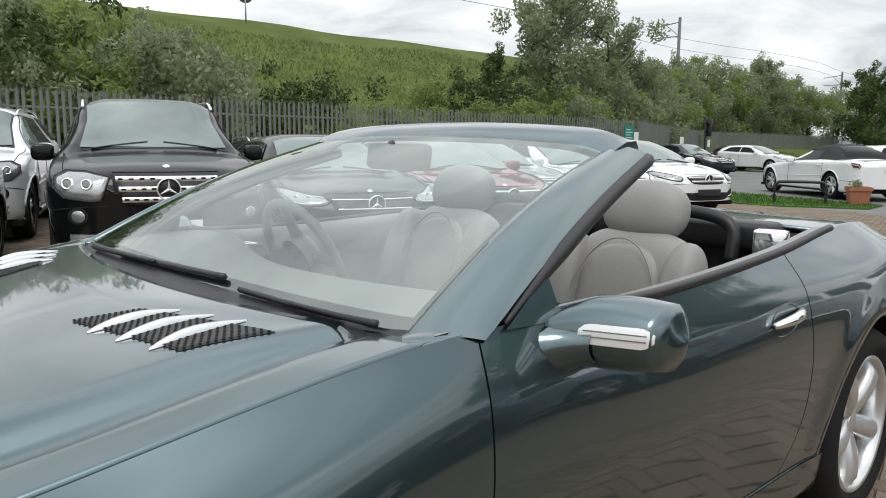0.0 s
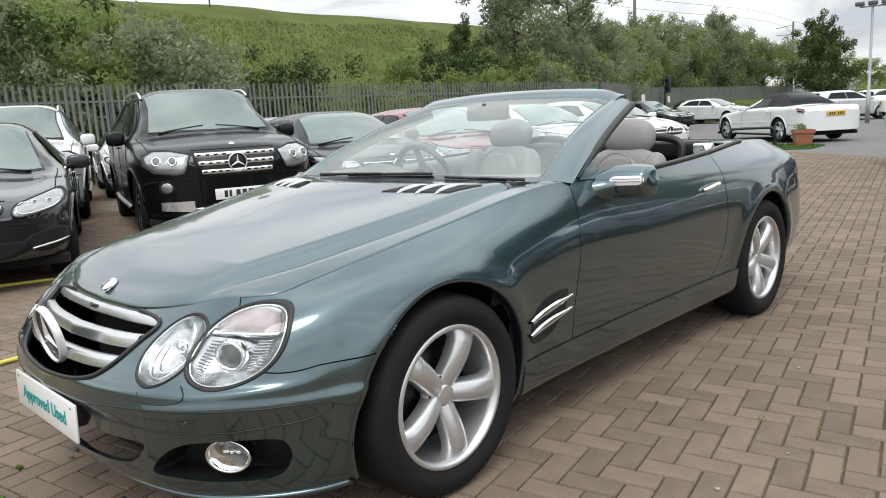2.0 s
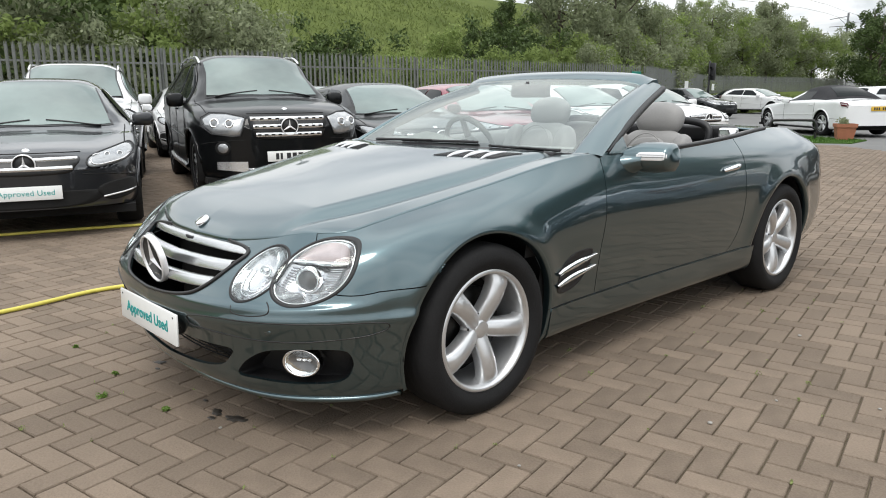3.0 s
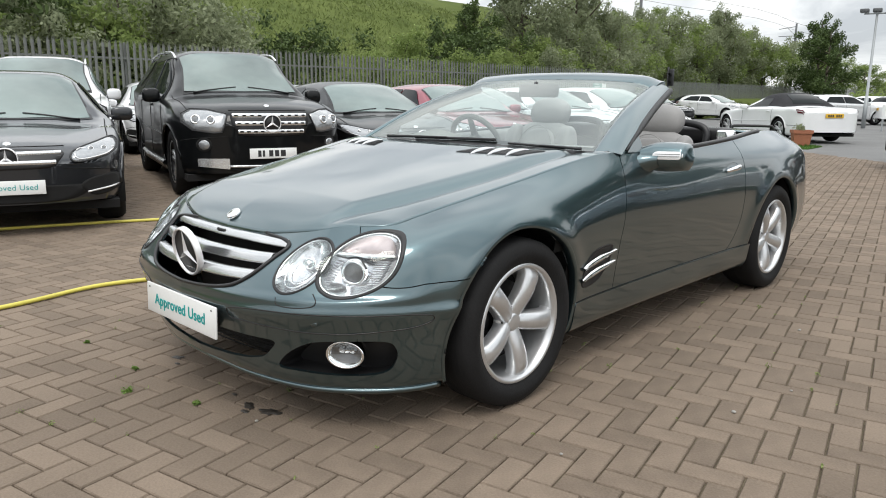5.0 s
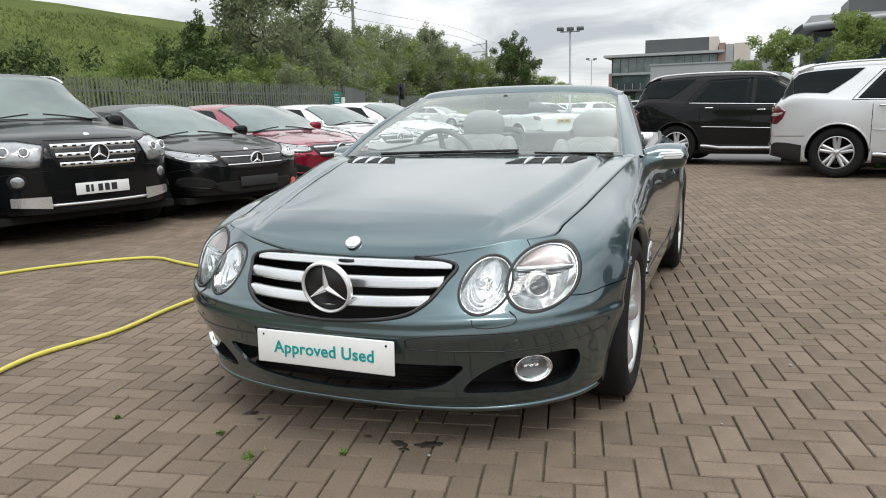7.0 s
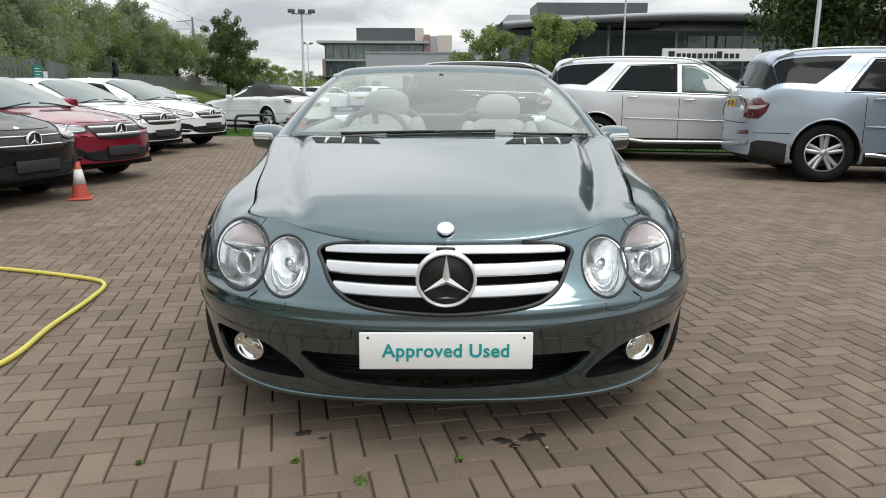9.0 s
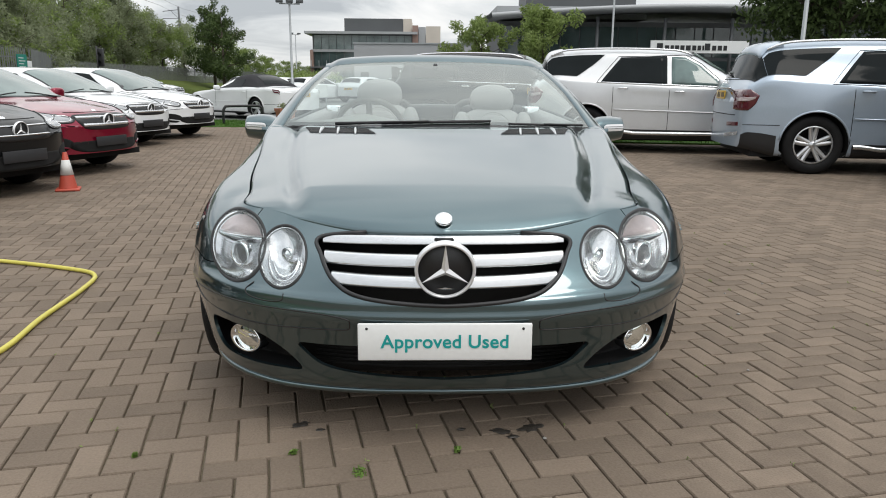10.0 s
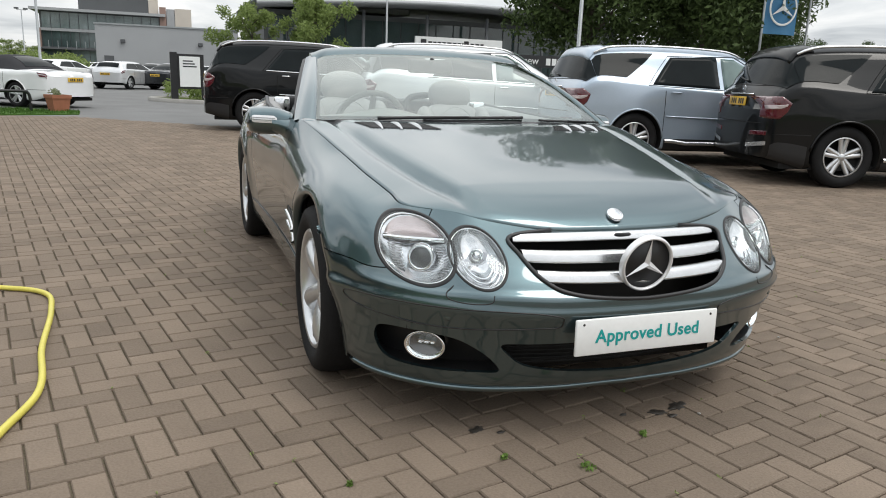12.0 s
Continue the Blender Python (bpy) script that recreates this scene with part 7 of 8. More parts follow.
    cl = [(-1.2 + rngn.uniform(0, 7.5), 24 + rngn.uniform(0, 3.0), .26 + rngn.uniform(0, .22), .36) for _ in range(90)]
    me = leaf_cloud(cl, 9000, .07, 31)
    me.materials.append(M["leaf"])
    tagged(new("hedge", me), "low green planting in a kerbed bed", "hedge", "", "stuff")
    cl = [(-10.5 + rngn.uniform(0, 4), 44 + rngn.uniform(0, 18), .7 + rngn.uniform(0, .7), .6) for _ in range(90)]
    me = leaf_cloud(cl, 6000, .12, 32)
    me.materials.append(M["leaf"])
    tagged(new("hedge", me), "green hedge at the far end of the car park", "hedge", "", "stuff")


planting()


def long_grass():
    """Rough grass and weeds over the bank."""
    rng = np.random.default_rng(5)
    n = 42000
    y = rng.uniform(-8, 60, n)
    d = rng.random(n) ** 1.6 * 24
    x = -16.3 - d
    z = np.array([hill_height(a, b) for a, b in zip(x, y)])
    h = rng.uniform(.08, .26, n) * (1 + .6 * (rng.random(n) > .93))
    a = rng.uniform(0, 6.28, n)
    w = .022 + .0018 * d
    lean = rng.normal(0, .12, (n, 2))
    V = np.empty((n, 3, 3))
    V[:, 0] = np.stack([x - np.cos(a) * w, y - np.sin(a) * w, z - .02], 1)
    V[:, 1] = np.stack([x + np.cos(a) * w, y + np.sin(a) * w, z - .02], 1)
    V[:, 2] = np.stack([x + lean[:, 0], y + lean[:, 1], z + h], 1)
    me = bpy.data.meshes.new("long_grass")
    me.from_pydata(V.reshape(-1, 3).tolist(), [], np.arange(n * 3).reshape(-1, 3).tolist())
    me.materials.append(M["tall_grass"])
    tagged(new("long_grass", me), "long rough grass on the bank", "grass", "", "stuff")


long_grass()


# ---- verges, kerbs, small things on the lot ----
def verge(name, pts, z0, mat, label, category="verge"):
    bm = bmesh.new()
    top = [bm.verts.new((x, y, z0)) for x, y in pts]
    low = [bm.verts.new((x, y, -.05)) for x, y in pts]
    bm.faces.new(top)
    for k in range(len(pts)):
        j = (k + 1) % len(pts)
        bm.faces.new((low[k], low[j], top[j], top[k]))
    bmesh.ops.recalc_face_normals(bm, faces=bm.faces)
    return tagged(part(name, bm, mat, smooth=False), label, category, "", "structure")


verge("verge_lawn", [(-10.5, 17.8), (-5.2, 15.5), (-3.3, 16.4), (-3.4, 17.7), (-5.2, 18.4), (-10.5, 20.2)], .012, "grass", "strip of mown grass beside the paving")
verge("verge_lawn", [(3.4, 11.2), (17, 8.6), (17.6, 10.4), (4.0, 13.2)], .03, "grass", "strip of mown grass behind the off-road cars")
bm = bmesh.new()
ellipse = [(2.6 + 4.6 * math.cos(2 * math.pi * k / 40), 25.5 + 2.7 * math.sin(2 * math.pi * k / 40)) for k in range(40)]
rows = [[Vector((2.6 + (x - 2.6) * q, 25.5 + (y - 25.5) * q, z)) for x, y in ellipse] for q, z in ((1.0, -.03), (1.0, .10), (.985, .115), (.955, .115), (.95, .05))]
grid(bm, rows, True)
bmesh.ops.recalc_face_normals(bm, faces=bm.faces)
tagged(part("kerb", bm, "stone"), "pale concrete kerb round a planted bed", "kerb", "", "structure")
verge("planting_bed", [(2.6 + (x - 2.6) * .955, 25.5 + (y - 25.5) * .955) for x, y in ellipse], .06, "bank", "earth bed inside a concrete kerb", "bed")


def grass_blades(name, pts, n, seed, z):
    rng = np.random.default_rng(seed)
    xs, ys = [p[0] for p in pts], [p[1] for p in pts]
    out = []
    while len(out) < n:
        x, y = rng.uniform(min(xs), max(xs)), rng.uniform(min(ys), max(ys))
        if inside(list(pts), x, y):
            out.append((x, y))
    V, F = [], []
    for k, (x, y) in enumerate(out):
        a, h = rng.uniform(0, 6.28), rng.uniform(.03, .07)
        V += [(x - .008 * math.cos(a), y - .008 * math.sin(a), z), (x + .008 * math.cos(a), y + .008 * math.sin(a), z), (x + rng.normal(0, .015), y + rng.normal(0, .015), z + h)]
        F.append((3 * k, 3 * k + 1, 3 * k + 2))
    me = bpy.data.meshes.new(name)
    me.from_pydata(V, [], F)
    me.materials.append(M["grass"])
    tagged(new(name, me), "short mown grass blades", "grass", "", "stuff")


grass_blades("mown_grass", [(-10.5, 17.8), (-5.2, 15.5), (-3.3, 16.4), (-3.4, 17.7), (-5.2, 18.4), (-10.5, 20.2)], 7000, 1, .01)
grass_blades("mown_grass", [(3.4, 11.2), (17, 8.6), (17.6, 10.4), (4.0, 13.2)], 7000, 2, .03)


def traffic_cone(x, y):
    cone = thing("traffic_cone", "orange traffic cone with a white band on the paving", "cone", m=pose(x, y, 0, 0, 0, 20) @ Matrix.Diagonal((.86, .86, .86, 1)))
    bm = bmesh.new()
    box(bm, -.135, .135, -.135, .135, 0, .03, .012)
    part("base", bm, "orange", cone)
    bm = bmesh.new()
    lathe(bm, [(.105, .03), (.085, .13), (.025, .455), (.020, .46), (0, .46)], "z", 28)
    part("cone_body", bm, "orange", cone)
    bm = bmesh.new()
    lathe(bm, [(.0765, .19), (.0775, .19), (.0445, .37), (.0435, .37)], "z", 28)
    part("white_band", bm, "reflective", cone)


traffic_cone(-3.78, 4.75)


def hose():
    hs = thing("hose", "yellow garden hose lying in loops on the paving", "hose")
    bm = bmesh.new()
    pts = smooth_path([(-1.80, -1.9, .014), (-1.82, -1.0, .014), (-1.93, -.45, .014), (-1.85, 0, .014), (-1.90, .45, .014), (-1.93, .95, .014), (-2.0, 1.26, .014), (-2.25, 1.42, .014),
                       (-2.8, 1.62, .014), (-3.26, 1.72, .014), (-3.75, 1.25, .014), (-4.05, .65, .014), (-4.35, -.2, .014), (-4.6, -1.2, .014), (-4.9, -2.6, .014)], 160)
    tube(bm, pts, .013, 8)
    part("hose_pipe", bm, "hose", hs)


hose()


def planter(x, y):
    pot = thing("planter", "square terracotta planter with a few dry plants", "planter", m=pose(x, y, 0.01, 0, 0, 30))
    bm = bmesh.new()
    rows = []
    for w, z in ((.17, 0), (.21, .30), (.23, .30), (.235, .38), (.21, .38), (.20, .30)):
        rows.append([Vector((w * a, w * b, z)) for a, b in ((-1, -1), (0, -1.0), (1, -1), (1, 0), (1, 1), (0, 1), (-1, 1), (-1, 0))])
    vs = grid(bm, rows, True)
    bm.faces.new(vs[-1])
    bmesh.ops.recalc_face_normals(bm, faces=bm.faces)
    part("pot", bm, "terracotta", pot, smooth=False)
    rngp = np.random.default_rng(2)
    me = leaf_cloud([(rngp.uniform(-.16, .16), rngp.uniform(-.16, .16), .42 + rngp.uniform(-.03, .04), .08) for _ in range(8)], 220, .035, 6)
    me.materials.append(M["leaf_grey"])
    ob = new("plant", me)
    ob.parent = pot


planter(-3.85, 17.5)


def hoop(x, y, turn):
    hp = thing("hoop_barrier", "low black tubular steel hoop barrier in the grass", "barrier", m=pose(x, y, 0, 0, 0, turn))
    bm = bmesh.new()
    tube(bm, smooth_path([(-.52, 0, 0), (-.52, 0, .32), (-.47, 0, .44), (-.36, 0, .47), (.36, 0, .47), (.47, 0, .44), (.52, 0, .32), (.52, 0, 0)], 40), .035, 10)
    part("bent_tube", bm, "trim", hp)


hoop(-4.85, 16.9, 28)


def weeds():
    """Tufts between the blocks near the car, and pebbles."""
    px, py, kind = paver_cells(-1.6, 3.2, -2.2, 2.6)
    rng = np.random.default_rng(12)
    pick = rng.choice(len(px), 150, replace=False)
    turn = ANGLE + kind[pick] * math.pi / 2
    du = rng.choice((-.1, .1), 150)
    dv = np.full(150, .05)
    spots = np.stack([px[pick] + du * np.cos(turn) - dv * np.sin(turn), py[pick] + du * np.sin(turn) + dv * np.cos(turn)], 1)
    me = leaf_cloud([(x, y, .003, .008 + .007 * (k % 7 == 0)) for k, (x, y) in enumerate(spots.tolist())], 1100, .0055, 40)
    me.materials.append(M["weed"])
    tagged(new("weeds", me), "small green weeds growing in the paving joints", "weeds", "", "stuff")
    for k, (x, y, s) in enumerate(((.33, -.77, .009), (1.35, 1.75, .012), (1.52, .53, .012), (1.6, .9, .008), (1.9, 1.1, .009), (1.25, -.2, .008))):
        bm = bmesh.new()
        bmesh.ops.create_icosphere(bm, subdivisions=2, radius=s * .75)
        for v in bm.verts:
            v.co.z *= .55
        ob = part("pebble", bm, "stone")
        ob.matrix_world = pose(x, y, s * .4, 0, 0, 40 * k)
        tagged(ob, "small pale stone chip on the paving", "pebble", "stone chips")


weeds()


def stains():
    """Dark damp spots and drips on the blocks under the nose of the car."""
    rng = random.Random(17)
    for x, y, r in ((.188, -.714, .026), (.294, -.692, .034), (.23, -.754, .016), (-.479, -.660, .026), (-.41, -.70, .012), (.06, -.70, .012)):
        bm = bmesh.new()
        n = 18
        ringed = [rng.uniform(.55, 1.15) for _ in range(n)]
        rows = [[Vector((r * 1.5 * q * w * math.cos(2 * math.pi * k / n), r * .75 * q * w * math.sin(2 * math.pi * k / n), z)) for k, w in enumerate(ringed)] for q, z in ((1.0, .0), (.85, .0022), (.05, .003))]
        vs = grid(bm, rows, True)
        bm.faces.new(vs[-1])
        bmesh.ops.recalc_face_normals(bm, faces=bm.faces)
        ob = part("oil_stain", bm, "oil")
        ob.matrix_world = pose(x, y, .0015, 0, 0, rng.uniform(-20, 30))
        tagged(ob, "dark oily spot dried on the paving blocks", "stain", "oil spots")
    tufts = ((-.254, -.98, .032), (.042, -.847, .016), (-.472, -.856, .016), (-.956, -.868, .016))
    for x, y, r in tufts:
        tuft = leaf_cloud([(x + rng.uniform(-r, r) * .5, y + rng.uniform(-r, r) * .5, .006, r * .55) for _ in range(4)], 60, .0085, int(1000 * (x + 3)))
        tuft.materials.append(M["weed_green"])
        tagged(new("weed", tuft), "small green weed growing between paving blocks", "weed", "", "stuff")


stains()


# ---- posts and signs ----
def flood_light(x, y, h, turn=0.0, heads=3, group="lamp posts"):
    post = thing("lamp_post", "tall galvanised lamp post with floodlight heads", "lamp post", group, pose(x, y, 0, 0, 0, turn))
    bm = bmesh.new()
    tube(bm, [(0, 0, 0), (0, 0, 1.2), (0, 0, 1.21), (0, 0, h)], [.085, .08, .055, .045], 12)
    part("pole", bm, "pole", post)
    bm = bmesh.new()
    tube(bm, [(-.45, 0, h), (.45, 0, h)], .03, 8)
    part("crossarm", bm, "pole", post)
    for k in range(heads):
        xx = (-.45 + .9 * k / (heads - 1)) if heads > 1 else 0
        bm = bmesh.new()
        box(bm, xx - .16, xx + .16, -.12, .20, h + .05, h + .20, .03)
        part("lamp_head", bm, "cladding_dark", post)


flood_light(-6.1, 31.7, 4.5, 10)
flood_light(-14.0, 80, 6.0, 40, 2)
flood_light(9.3, 15.6, 6.5, 0, 2)
flood_light(9.65, 36, 7.5, 0, 1)
flood_light(24.5, 22.6, 7.0, 0, 1)


def fence_sign():
    sg = thing("fence_sign", "green notice board on the end of the fence", "sign", m=pose(-15.585, 26.6, 0))
    bm = bmesh.new()
    box(bm, 0, .03, -.35, .35, 1.45, 2.05, .005)
    part("board", bm, "green_sign", sg, smooth=False)
    for k in range(4):
        bm = bmesh.new()
        box(bm, .031, .034, -.25, .10 + .12 * (k % 2), 1.90 - .11 * k, 1.93 - .11 * k)
        part("text_bar", bm, "reflective", sg, smooth=False)
    for y, z in ((27.15, 1.4), (31.0, 1.25), (45.0, 1.25)):
        nt = thing("notice", "small white notice fixed to the fence", "sign", "notices", pose(-15.585 if y < 28 else -15.2 - (y - 30) * .42, y, 0))
        bm = bmesh.new()
        box(bm, 0, .02, -.16, .16, z, z + .42, .004)
        part("board", bm, "plate", nt, smooth=False)
    sig = thing("signal_post", "dark post with a signal head by the fence", "signal", m=pose(-14.9, 31.8, 0))
    bm = bmesh.new()
    tube(bm, [(0, 0, 0), (0, 0, 2.6)], .05, 8)
    part("post", bm, "trim", sig)
    bm = bmesh.new()
    box(bm, .05, .28, -.10, .10, 1.7, 2.5, .03)
    part("signal_head", bm, "trim", sig)
    for k in range(2):
        bm = bmesh.new()
        lathe(bm, [(.07, 0), (.075, -.10), (.07, -.10)], "y", 14, Matrix.Translation((.165, -.10, 1.9 + .35 * k)))
        part("hood", bm, "void", sig)


fence_sign()


def far_fence():
    for (x0, y0), (x1, y1) in (((-15.6, 27.4), (-23.5, 48)), ((-23.5, 48), (-24, 118))):
        fn = thing("fence", "grey palisade fence running on past the corner", "fence")
        L = math.hypot(x1 - x0, y1 - y0)
        n = int(L / .155)
        V, F = [], []
        dx, dy = (x1 - x0) / L, (y1 - y0) / L
        for k in range(n):
            a = k * .155
            cx, cy = x0 + dx * a, y0 + dy * a
            o = len(V)
            V += [(cx - dx * .060, cy - dy * .060, 0), (cx + dx * .060, cy + dy * .060, 0), (cx + dx * .060, cy + dy * .060, 2.22), (cx + dy * .015, cy - dx * .015, 2.36), (cx - dx * .060, cy - dy * .060, 2.22)]
            F.append((o, o + 1, o + 2, o + 3, o + 4))
        me = bpy.data.meshes.new("pale_run")
        me.from_pydata(V, [], F)
        me.materials.append(M["steel"])
        ob = new("pale_run", me)
        ob.parent = fn
        ob["kind"] = "stuff"
        for z in (.45, 1.95):
            bm = bmesh.new()
            tube(bm, [(x0 - dy * .03, y0 + dx * .03, z), (x1 - dy * .03, y1 + dx * .03, z)], .025, 4)
            part("rail", bm, "steel", fn, smooth=False)
        for k in range(int(L / 2.75)):
            bm = bmesh.new()
            tube(bm, [(x0 + dx * 2.75 * k - dy * .07, y0 + dy * 2.75 * k + dx * .07, 0), (x0 + dx * 2.75 * k - dy * .07, y0 + dy * 2.75 * k + dx * .07, 2.3)], .035, 4)
            part("post", bm, "steel", fn, smooth=False)


far_fence()


def rail_mast(x, y, z0, h, arm):
    ms = thing("overhead_line_mast", "dark railway mast with bracket arms above the trees", "mast", "line masts", pose(x, y, z0))
    bm = bmesh.new()
    tube(bm, [(0, 0, 0), (0, 0, h)], [.17, .13], 8)
    part("mast", bm, "cladding_dark", ms)
    for z, dz in ((h - .4, .0), (h - 1.6, .25)):
        bm = bmesh.new()
        tube(bm, [(0, 0, z), (-arm, 0, z + dz - .25)], .045, 6)
        part("bracket", bm, "cladding_dark", ms)
    bm = bmesh.new()
    tube(bm, [(0, 0, h - 1.6), (-arm * .55, 0, h - .45)], .03, 6)
    part("stay", bm, "cladding_dark", ms)
    return ms


rail_mast(-32.5, 60, 2.0, 10.4, 2.6)
rail_mast(-34, 104, 1.0, 10.0, 2.2)
wires = thing("overhead_wires", "thin overhead railway wires against the sky", "wire")
for dz in (-.35, -1.4):
    bm = bmesh.new()
    tube(bm, [(-36 + 1.2 * math.sin(k), -20 + 8 * k, 12.3 + dz - .02 * (k - 10)) for k in range(20)], .018, 4)
    part("wire", bm, "cladding_dark", wires)


def bank_sign():
    sg = thing("round_sign", "round sign on a post seen from behind on the hilltop", "sign", m=pose(-44, 24.6, hill_height(-44, 24.6) - .1, 0, 0, 60))
    bm = bmesh.new()
    tube(bm, [(0, 0, 0), (0, 0, 1.9)], .05, 8)
    part("post", bm, "pole", sg)
    bm = bmesh.new()
    lathe(bm, [(0, .02), (.48, .02), (.5, 0), (.48, -.02), (0, -.02)], "y", 28, Matrix.Translation((0, 0, 1.8)))
    part("disc", bm, "cladding_dark", sg)


bank_sign()


def entrance_totem():
    tm = thing("entrance_sign", "white notice panel in a black frame by the planting", "sign", m=pose(-.6, 24.2, 0.1, 0, 0, 4))
    bm = bmesh.new()
    box(bm, -.62, -.40, -.10, .10, 0, 1.55, .01)
    part("side_post", bm, "trim", tm, smooth=False)
    bm = bmesh.new()
    box(bm, -.40, .40, -.06, .06, .35, 1.50, .01)
    part("frame", bm, "trim", tm, smooth=False)
    bm = bmesh.new()
    box(bm, -.33, .33, -.075, -.06, .42, 1.42, .004)
    pan = part("panel", bm, "plate", tm, smooth=False)
    for k in range(3):
        bm = bmesh.new()
        box(bm, -.22, .10 + .06 * k, -.079, -.075, 1.25 - .09 * k, 1.29 - .09 * k)
        part("text_bar", bm, "ink", pan, smooth=False)
    bm = bmesh.new()
    box(bm, .36, .46, -.05, .05, 0, 1.5, .008)
    part("side_post", bm, "trim", tm, smooth=False)


entrance_totem()


def white_cabinet(x, y):
    cb = thing("notice_board", "small white board on two legs in the car park", "sign", m=pose(x, y, 0, 0, 0, 10))
    bm = bmesh.new()
    box(bm, -.34, .34, -.03, .03, .45, .98, .01)
    part("board", bm, "plate", cb, smooth=False)
    for sx in (-.28, .28):
        bm = bmesh.new()
        box(bm, sx - .03, sx + .03, -.025, .025, 0, .5)
        part("leg", bm, "pole", cb, smooth=False)


white_cabinet(-4.5, 29)


def flag_banner():
    fl = thing("banner", "tall blue banner with a round emblem", "banner", m=pose(22.4, 22, 0))
    bm = bmesh.new()
    tube(bm, [(-.9, 0, 0), (-.9, 0, 6.2)], .05, 8)
    part("pole", bm, "pole", fl)
    bm = bmesh.new()
    grid(bm, [[Vector((-.85 + 1.7 * i / 10, .05 * math.sin(i * .9), 3.4 + 2.8 * j / 12)) for j in range(13)] for i in range(11)])
    cloth = part("cloth", bm, "blue_sign", fl)
    star_badge(fl, Vector((0, -.09, 4.45)), .72, radians(90), mat="reflective")


flag_banner()


# ---- buildings ----
def wall_box(name, x0, x1, y0, y1, z0, z1, mat, parent, bevel=0.0):
    bm = bmesh.new()
    box(bm, x0, x1, y0, y1, z0, z1, bevel)
    return part(name, bm, mat, parent, smooth=False)


def office():
    of = thing("office_building", "glass-fronted office building with dark rooftop plant and brown stone end", "building", m=pose(0, 110, 0))
    wall_box("wall", -16.6, 2.2, .4, 14, 0, 7.9, "cladding_dark", of)
    wall_box("roof", -17.6, -1.0, -1.0, 14.5, 7.9, 8.25, "cladding", of)
    wall_box("rooftop_plant", -12.0, -3.2, 2, 11, 8.25, 10.3, "cladding_dark", of)
    wall_box("plant_end", -3.15, -1.9, 2, 11, 8.25, 10.3, "cream", of)
    wall_box("stair_tower", -1.75, -.9, -.3, 10, 0, 9.2, "brick_far", of)
    wall_box("end_block", .25, 2.4, -.2, 10, 0, 9.1, "cream", of)
    wall_box("link_wall", -.85, .2, -.1, 10, 0, 9.0, "cladding", of)
    for fl, (z0, z1) in enumerate(((5.75, 7.75), (3.35, 5.35), (.4, 3.0))):
        for k in range(13):
            x0 = -16.4 + k * 1.12
            win = wall_box("window", x0 + .04, x0 + 1.08, .30, .38, z0, z1, "pale_glass" if fl == 0 or (fl + k // 3) % 3 == 0 else "far_glass", of)
        wall_box("floor_band", -16.8, -1.8, .05, .42, z0 - .40, z0 - .04, "cladding" if fl == 0 else "cladding_dark", of)
    wall_box("corner_column", -16.95, -16.5, -.1, .5, 0, 5.6, "brick_far", of)
    wall_box("balcony", -16.9, -7.5, -.9, .2, 3.0, 3.18, "cladding_dark", of)
    for k in range(9):
        wall_box("rail_post", -16.7 + 1.1 * k, -16.64 + 1.1 * k, -.85, -.8, 3.18, 4.1, "pole", of)


office()


def grey_block():
    bl = thing("low_building", "plain pale grey windowless building with two wall lights", "building", m=pose(0, 80, 0))
    wall_box("wall", -7.7, 6.0, 0, 12, 0, 5.1, "cladding", bl)
    wall_box("parapet", -7.8, 6.1, -.1, 12.1, 5.1, 5.25, "pole", bl)
    for x in (-5.2, 2.2):
        wall_box("wall_light", x - .22, x + .22, -.25, 0, 3.4, 3.75, "cladding_dark", bl, .04)
    wall_box("side_door", -7.0, -6.1, -.06, 0, 0, 2.1, "cladding_dark", bl)


grey_block()


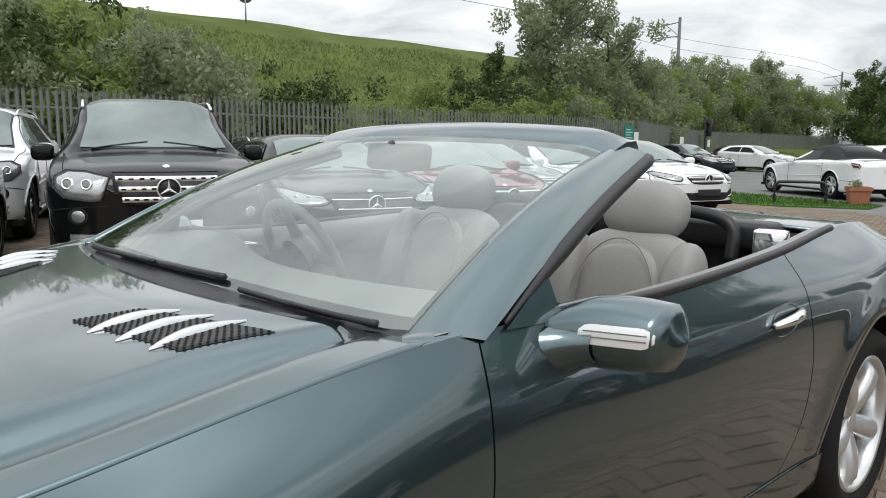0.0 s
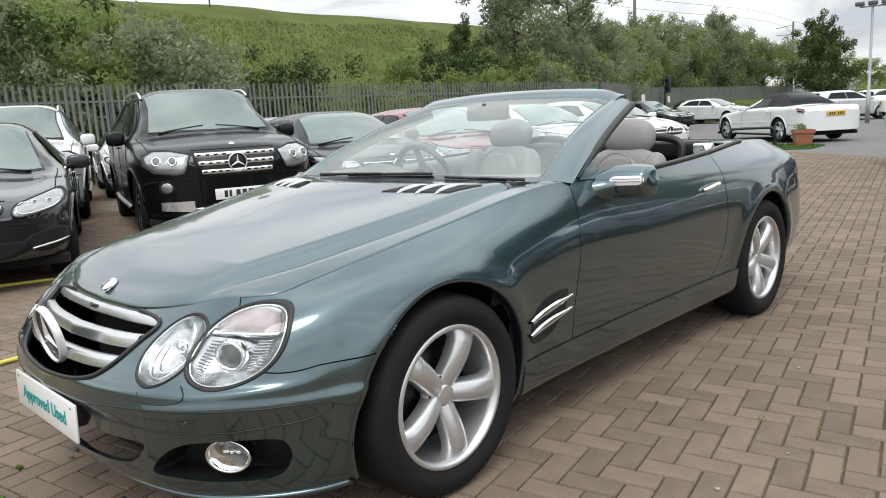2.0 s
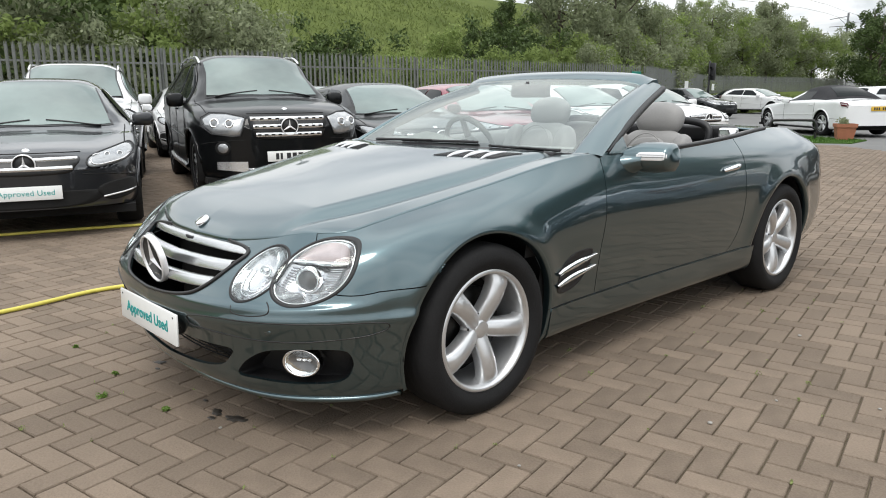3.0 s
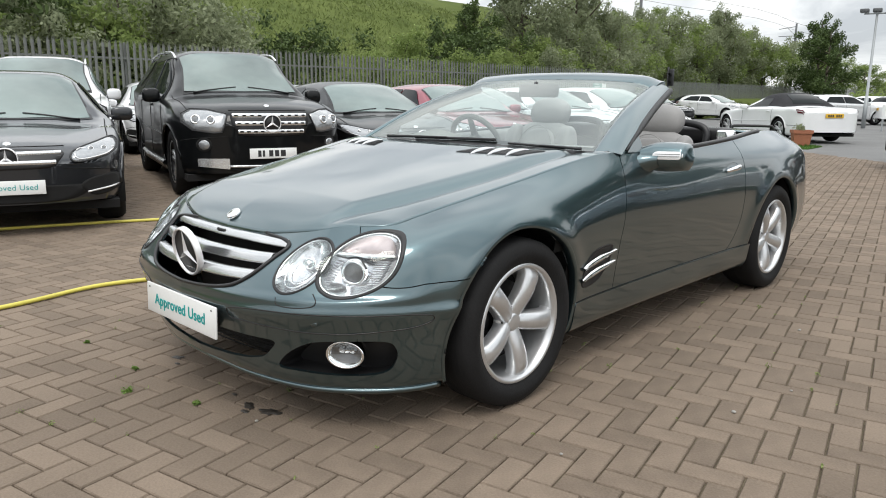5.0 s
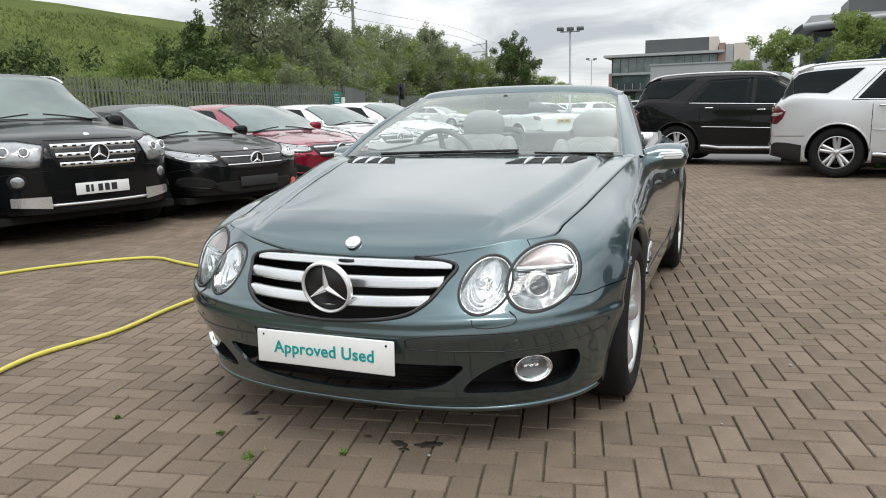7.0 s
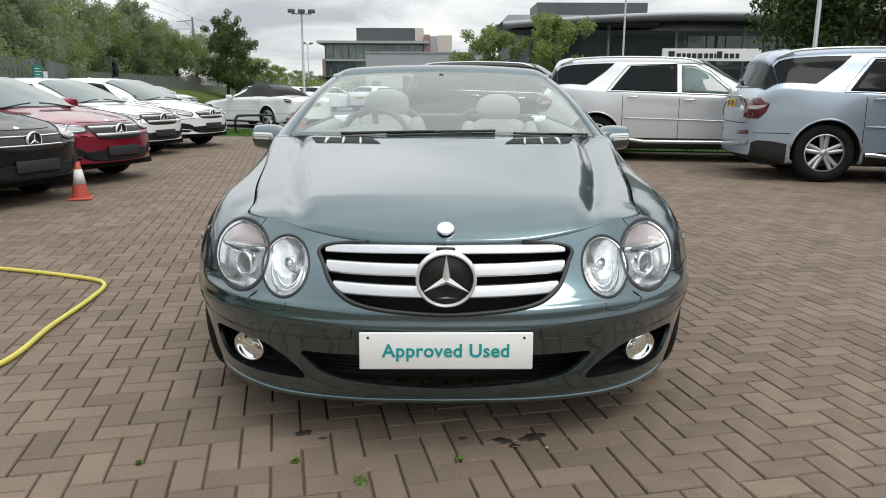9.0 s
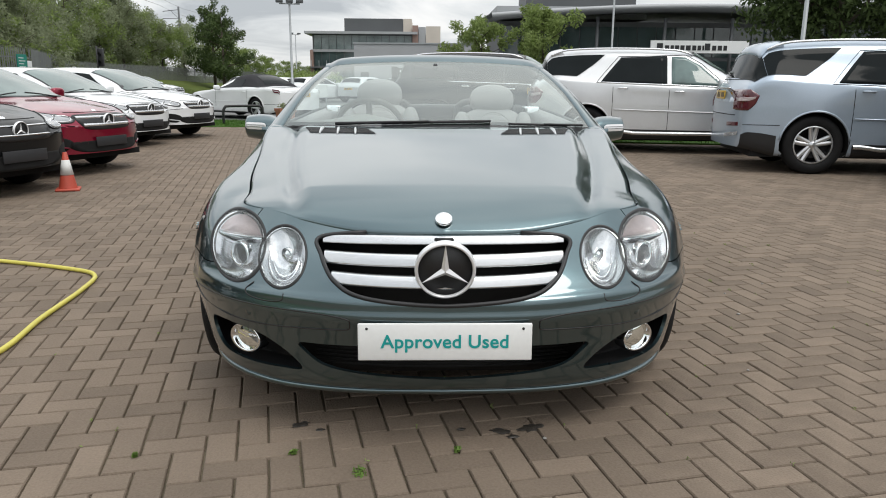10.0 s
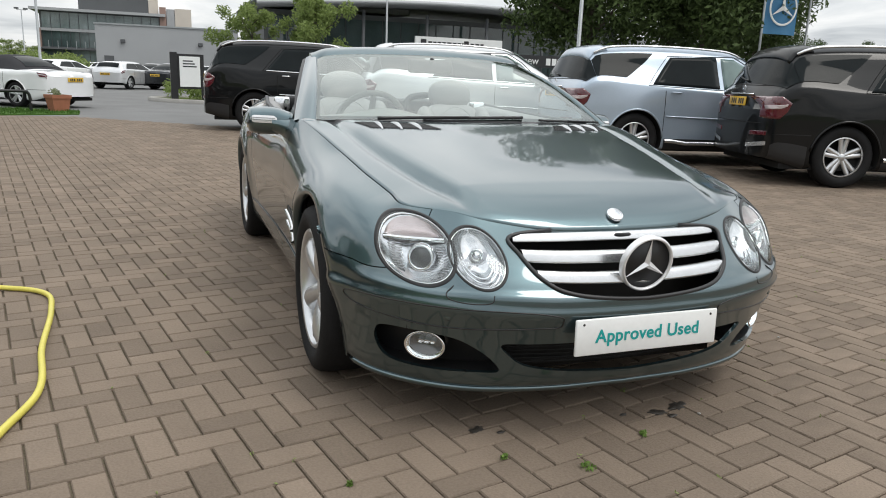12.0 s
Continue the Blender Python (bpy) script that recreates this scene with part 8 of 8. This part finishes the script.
def showroom():
    sh = thing("showroom", "grey glass showroom with a sweeping curved roof and sign", "building", m=pose(0, 56, 0))
    bm = bmesh.new()
    rows = []
    for i in range(41):
        x = 5.0 + 34 * i / 40
        z = 5.75 + 1.0 * math.sin(math.pi * min(1, (i + 3) / 46))
        rows.append([Vector((x, y, z + dz)) for y, dz in ((-2.2, -.10), (-2.3, .05), (-2.0, .22), (6, .55), (14, .4), (14, 0), (6, .1), (-2.0, -.15))])
    grid(bm, rows, True)
    bmesh.ops.recalc_face_normals(bm, faces=bm.faces)
    part("roof", bm, "cladding", sh)
    wall_box("wall", 6.0, 38, 2.0, 14, 0, 5.9, "cladding_dark", sh)
    for k in range(20):
        x0 = 6.3 + 1.55 * k
        wall_box("window", x0, x0 + 1.45, 1.88, 1.96, .15, 2.9, "far_glass", sh)
        wall_box("window", x0, x0 + 1.45, 1.88, 1.96, 3.2, 5.5, "far_glass", sh)
    for k in range(6):
        bm = bmesh.new()
        tube(bm, [(8 + 5.2 * k, -1.0, 0), (8 + 5.2 * k, -1.0, 6.0)], .13, 10)
        part("column", bm, "cladding_dark", sh)
    wall_box("rooftop_plant", 8.6, 18.0, 6, 11, 7.3, 8.45, "cladding_dark", sh)
    wall_box("rooftop_deck", 6.0, 18.6, 4.5, 12, 6.3, 7.3, "cladding", sh)
    sign = wall_box("fascia_sign", 16.9, 24.3, -2.7, -2.5, 3.35, 4.25, "plate", sh)
    x = 17.35
    for w in (.62, .42, .34, .40, .42, .48, .40, .36, .18, .56, .42, .44, .36):
        wall_box("letter_bar", x, x + w * .72, -2.73, -2.70, 3.55, 4.05 if w > .5 else 3.9, "ink", sign)
        x += w
    ban = wall_box("banner_panel", 24.5, 30.3, -2.65, -2.5, 2.3, 3.25, "ink", sh)
    text_on("banner_lettering", "the new", .85, "plate", pose(26.3, -2.68, 2.8, 90), ban, 1.0, .01)
    for k in range(3):
        wall_box("letter_bar", 28.4 + .55 * k, 28.8 + .55 * k, -2.69, -2.65, 2.5, 3.05, "plate", ban)
    wall_box("wall", 38, 48, 0, 12, 0, 5.2, "cladding", sh)


showroom()
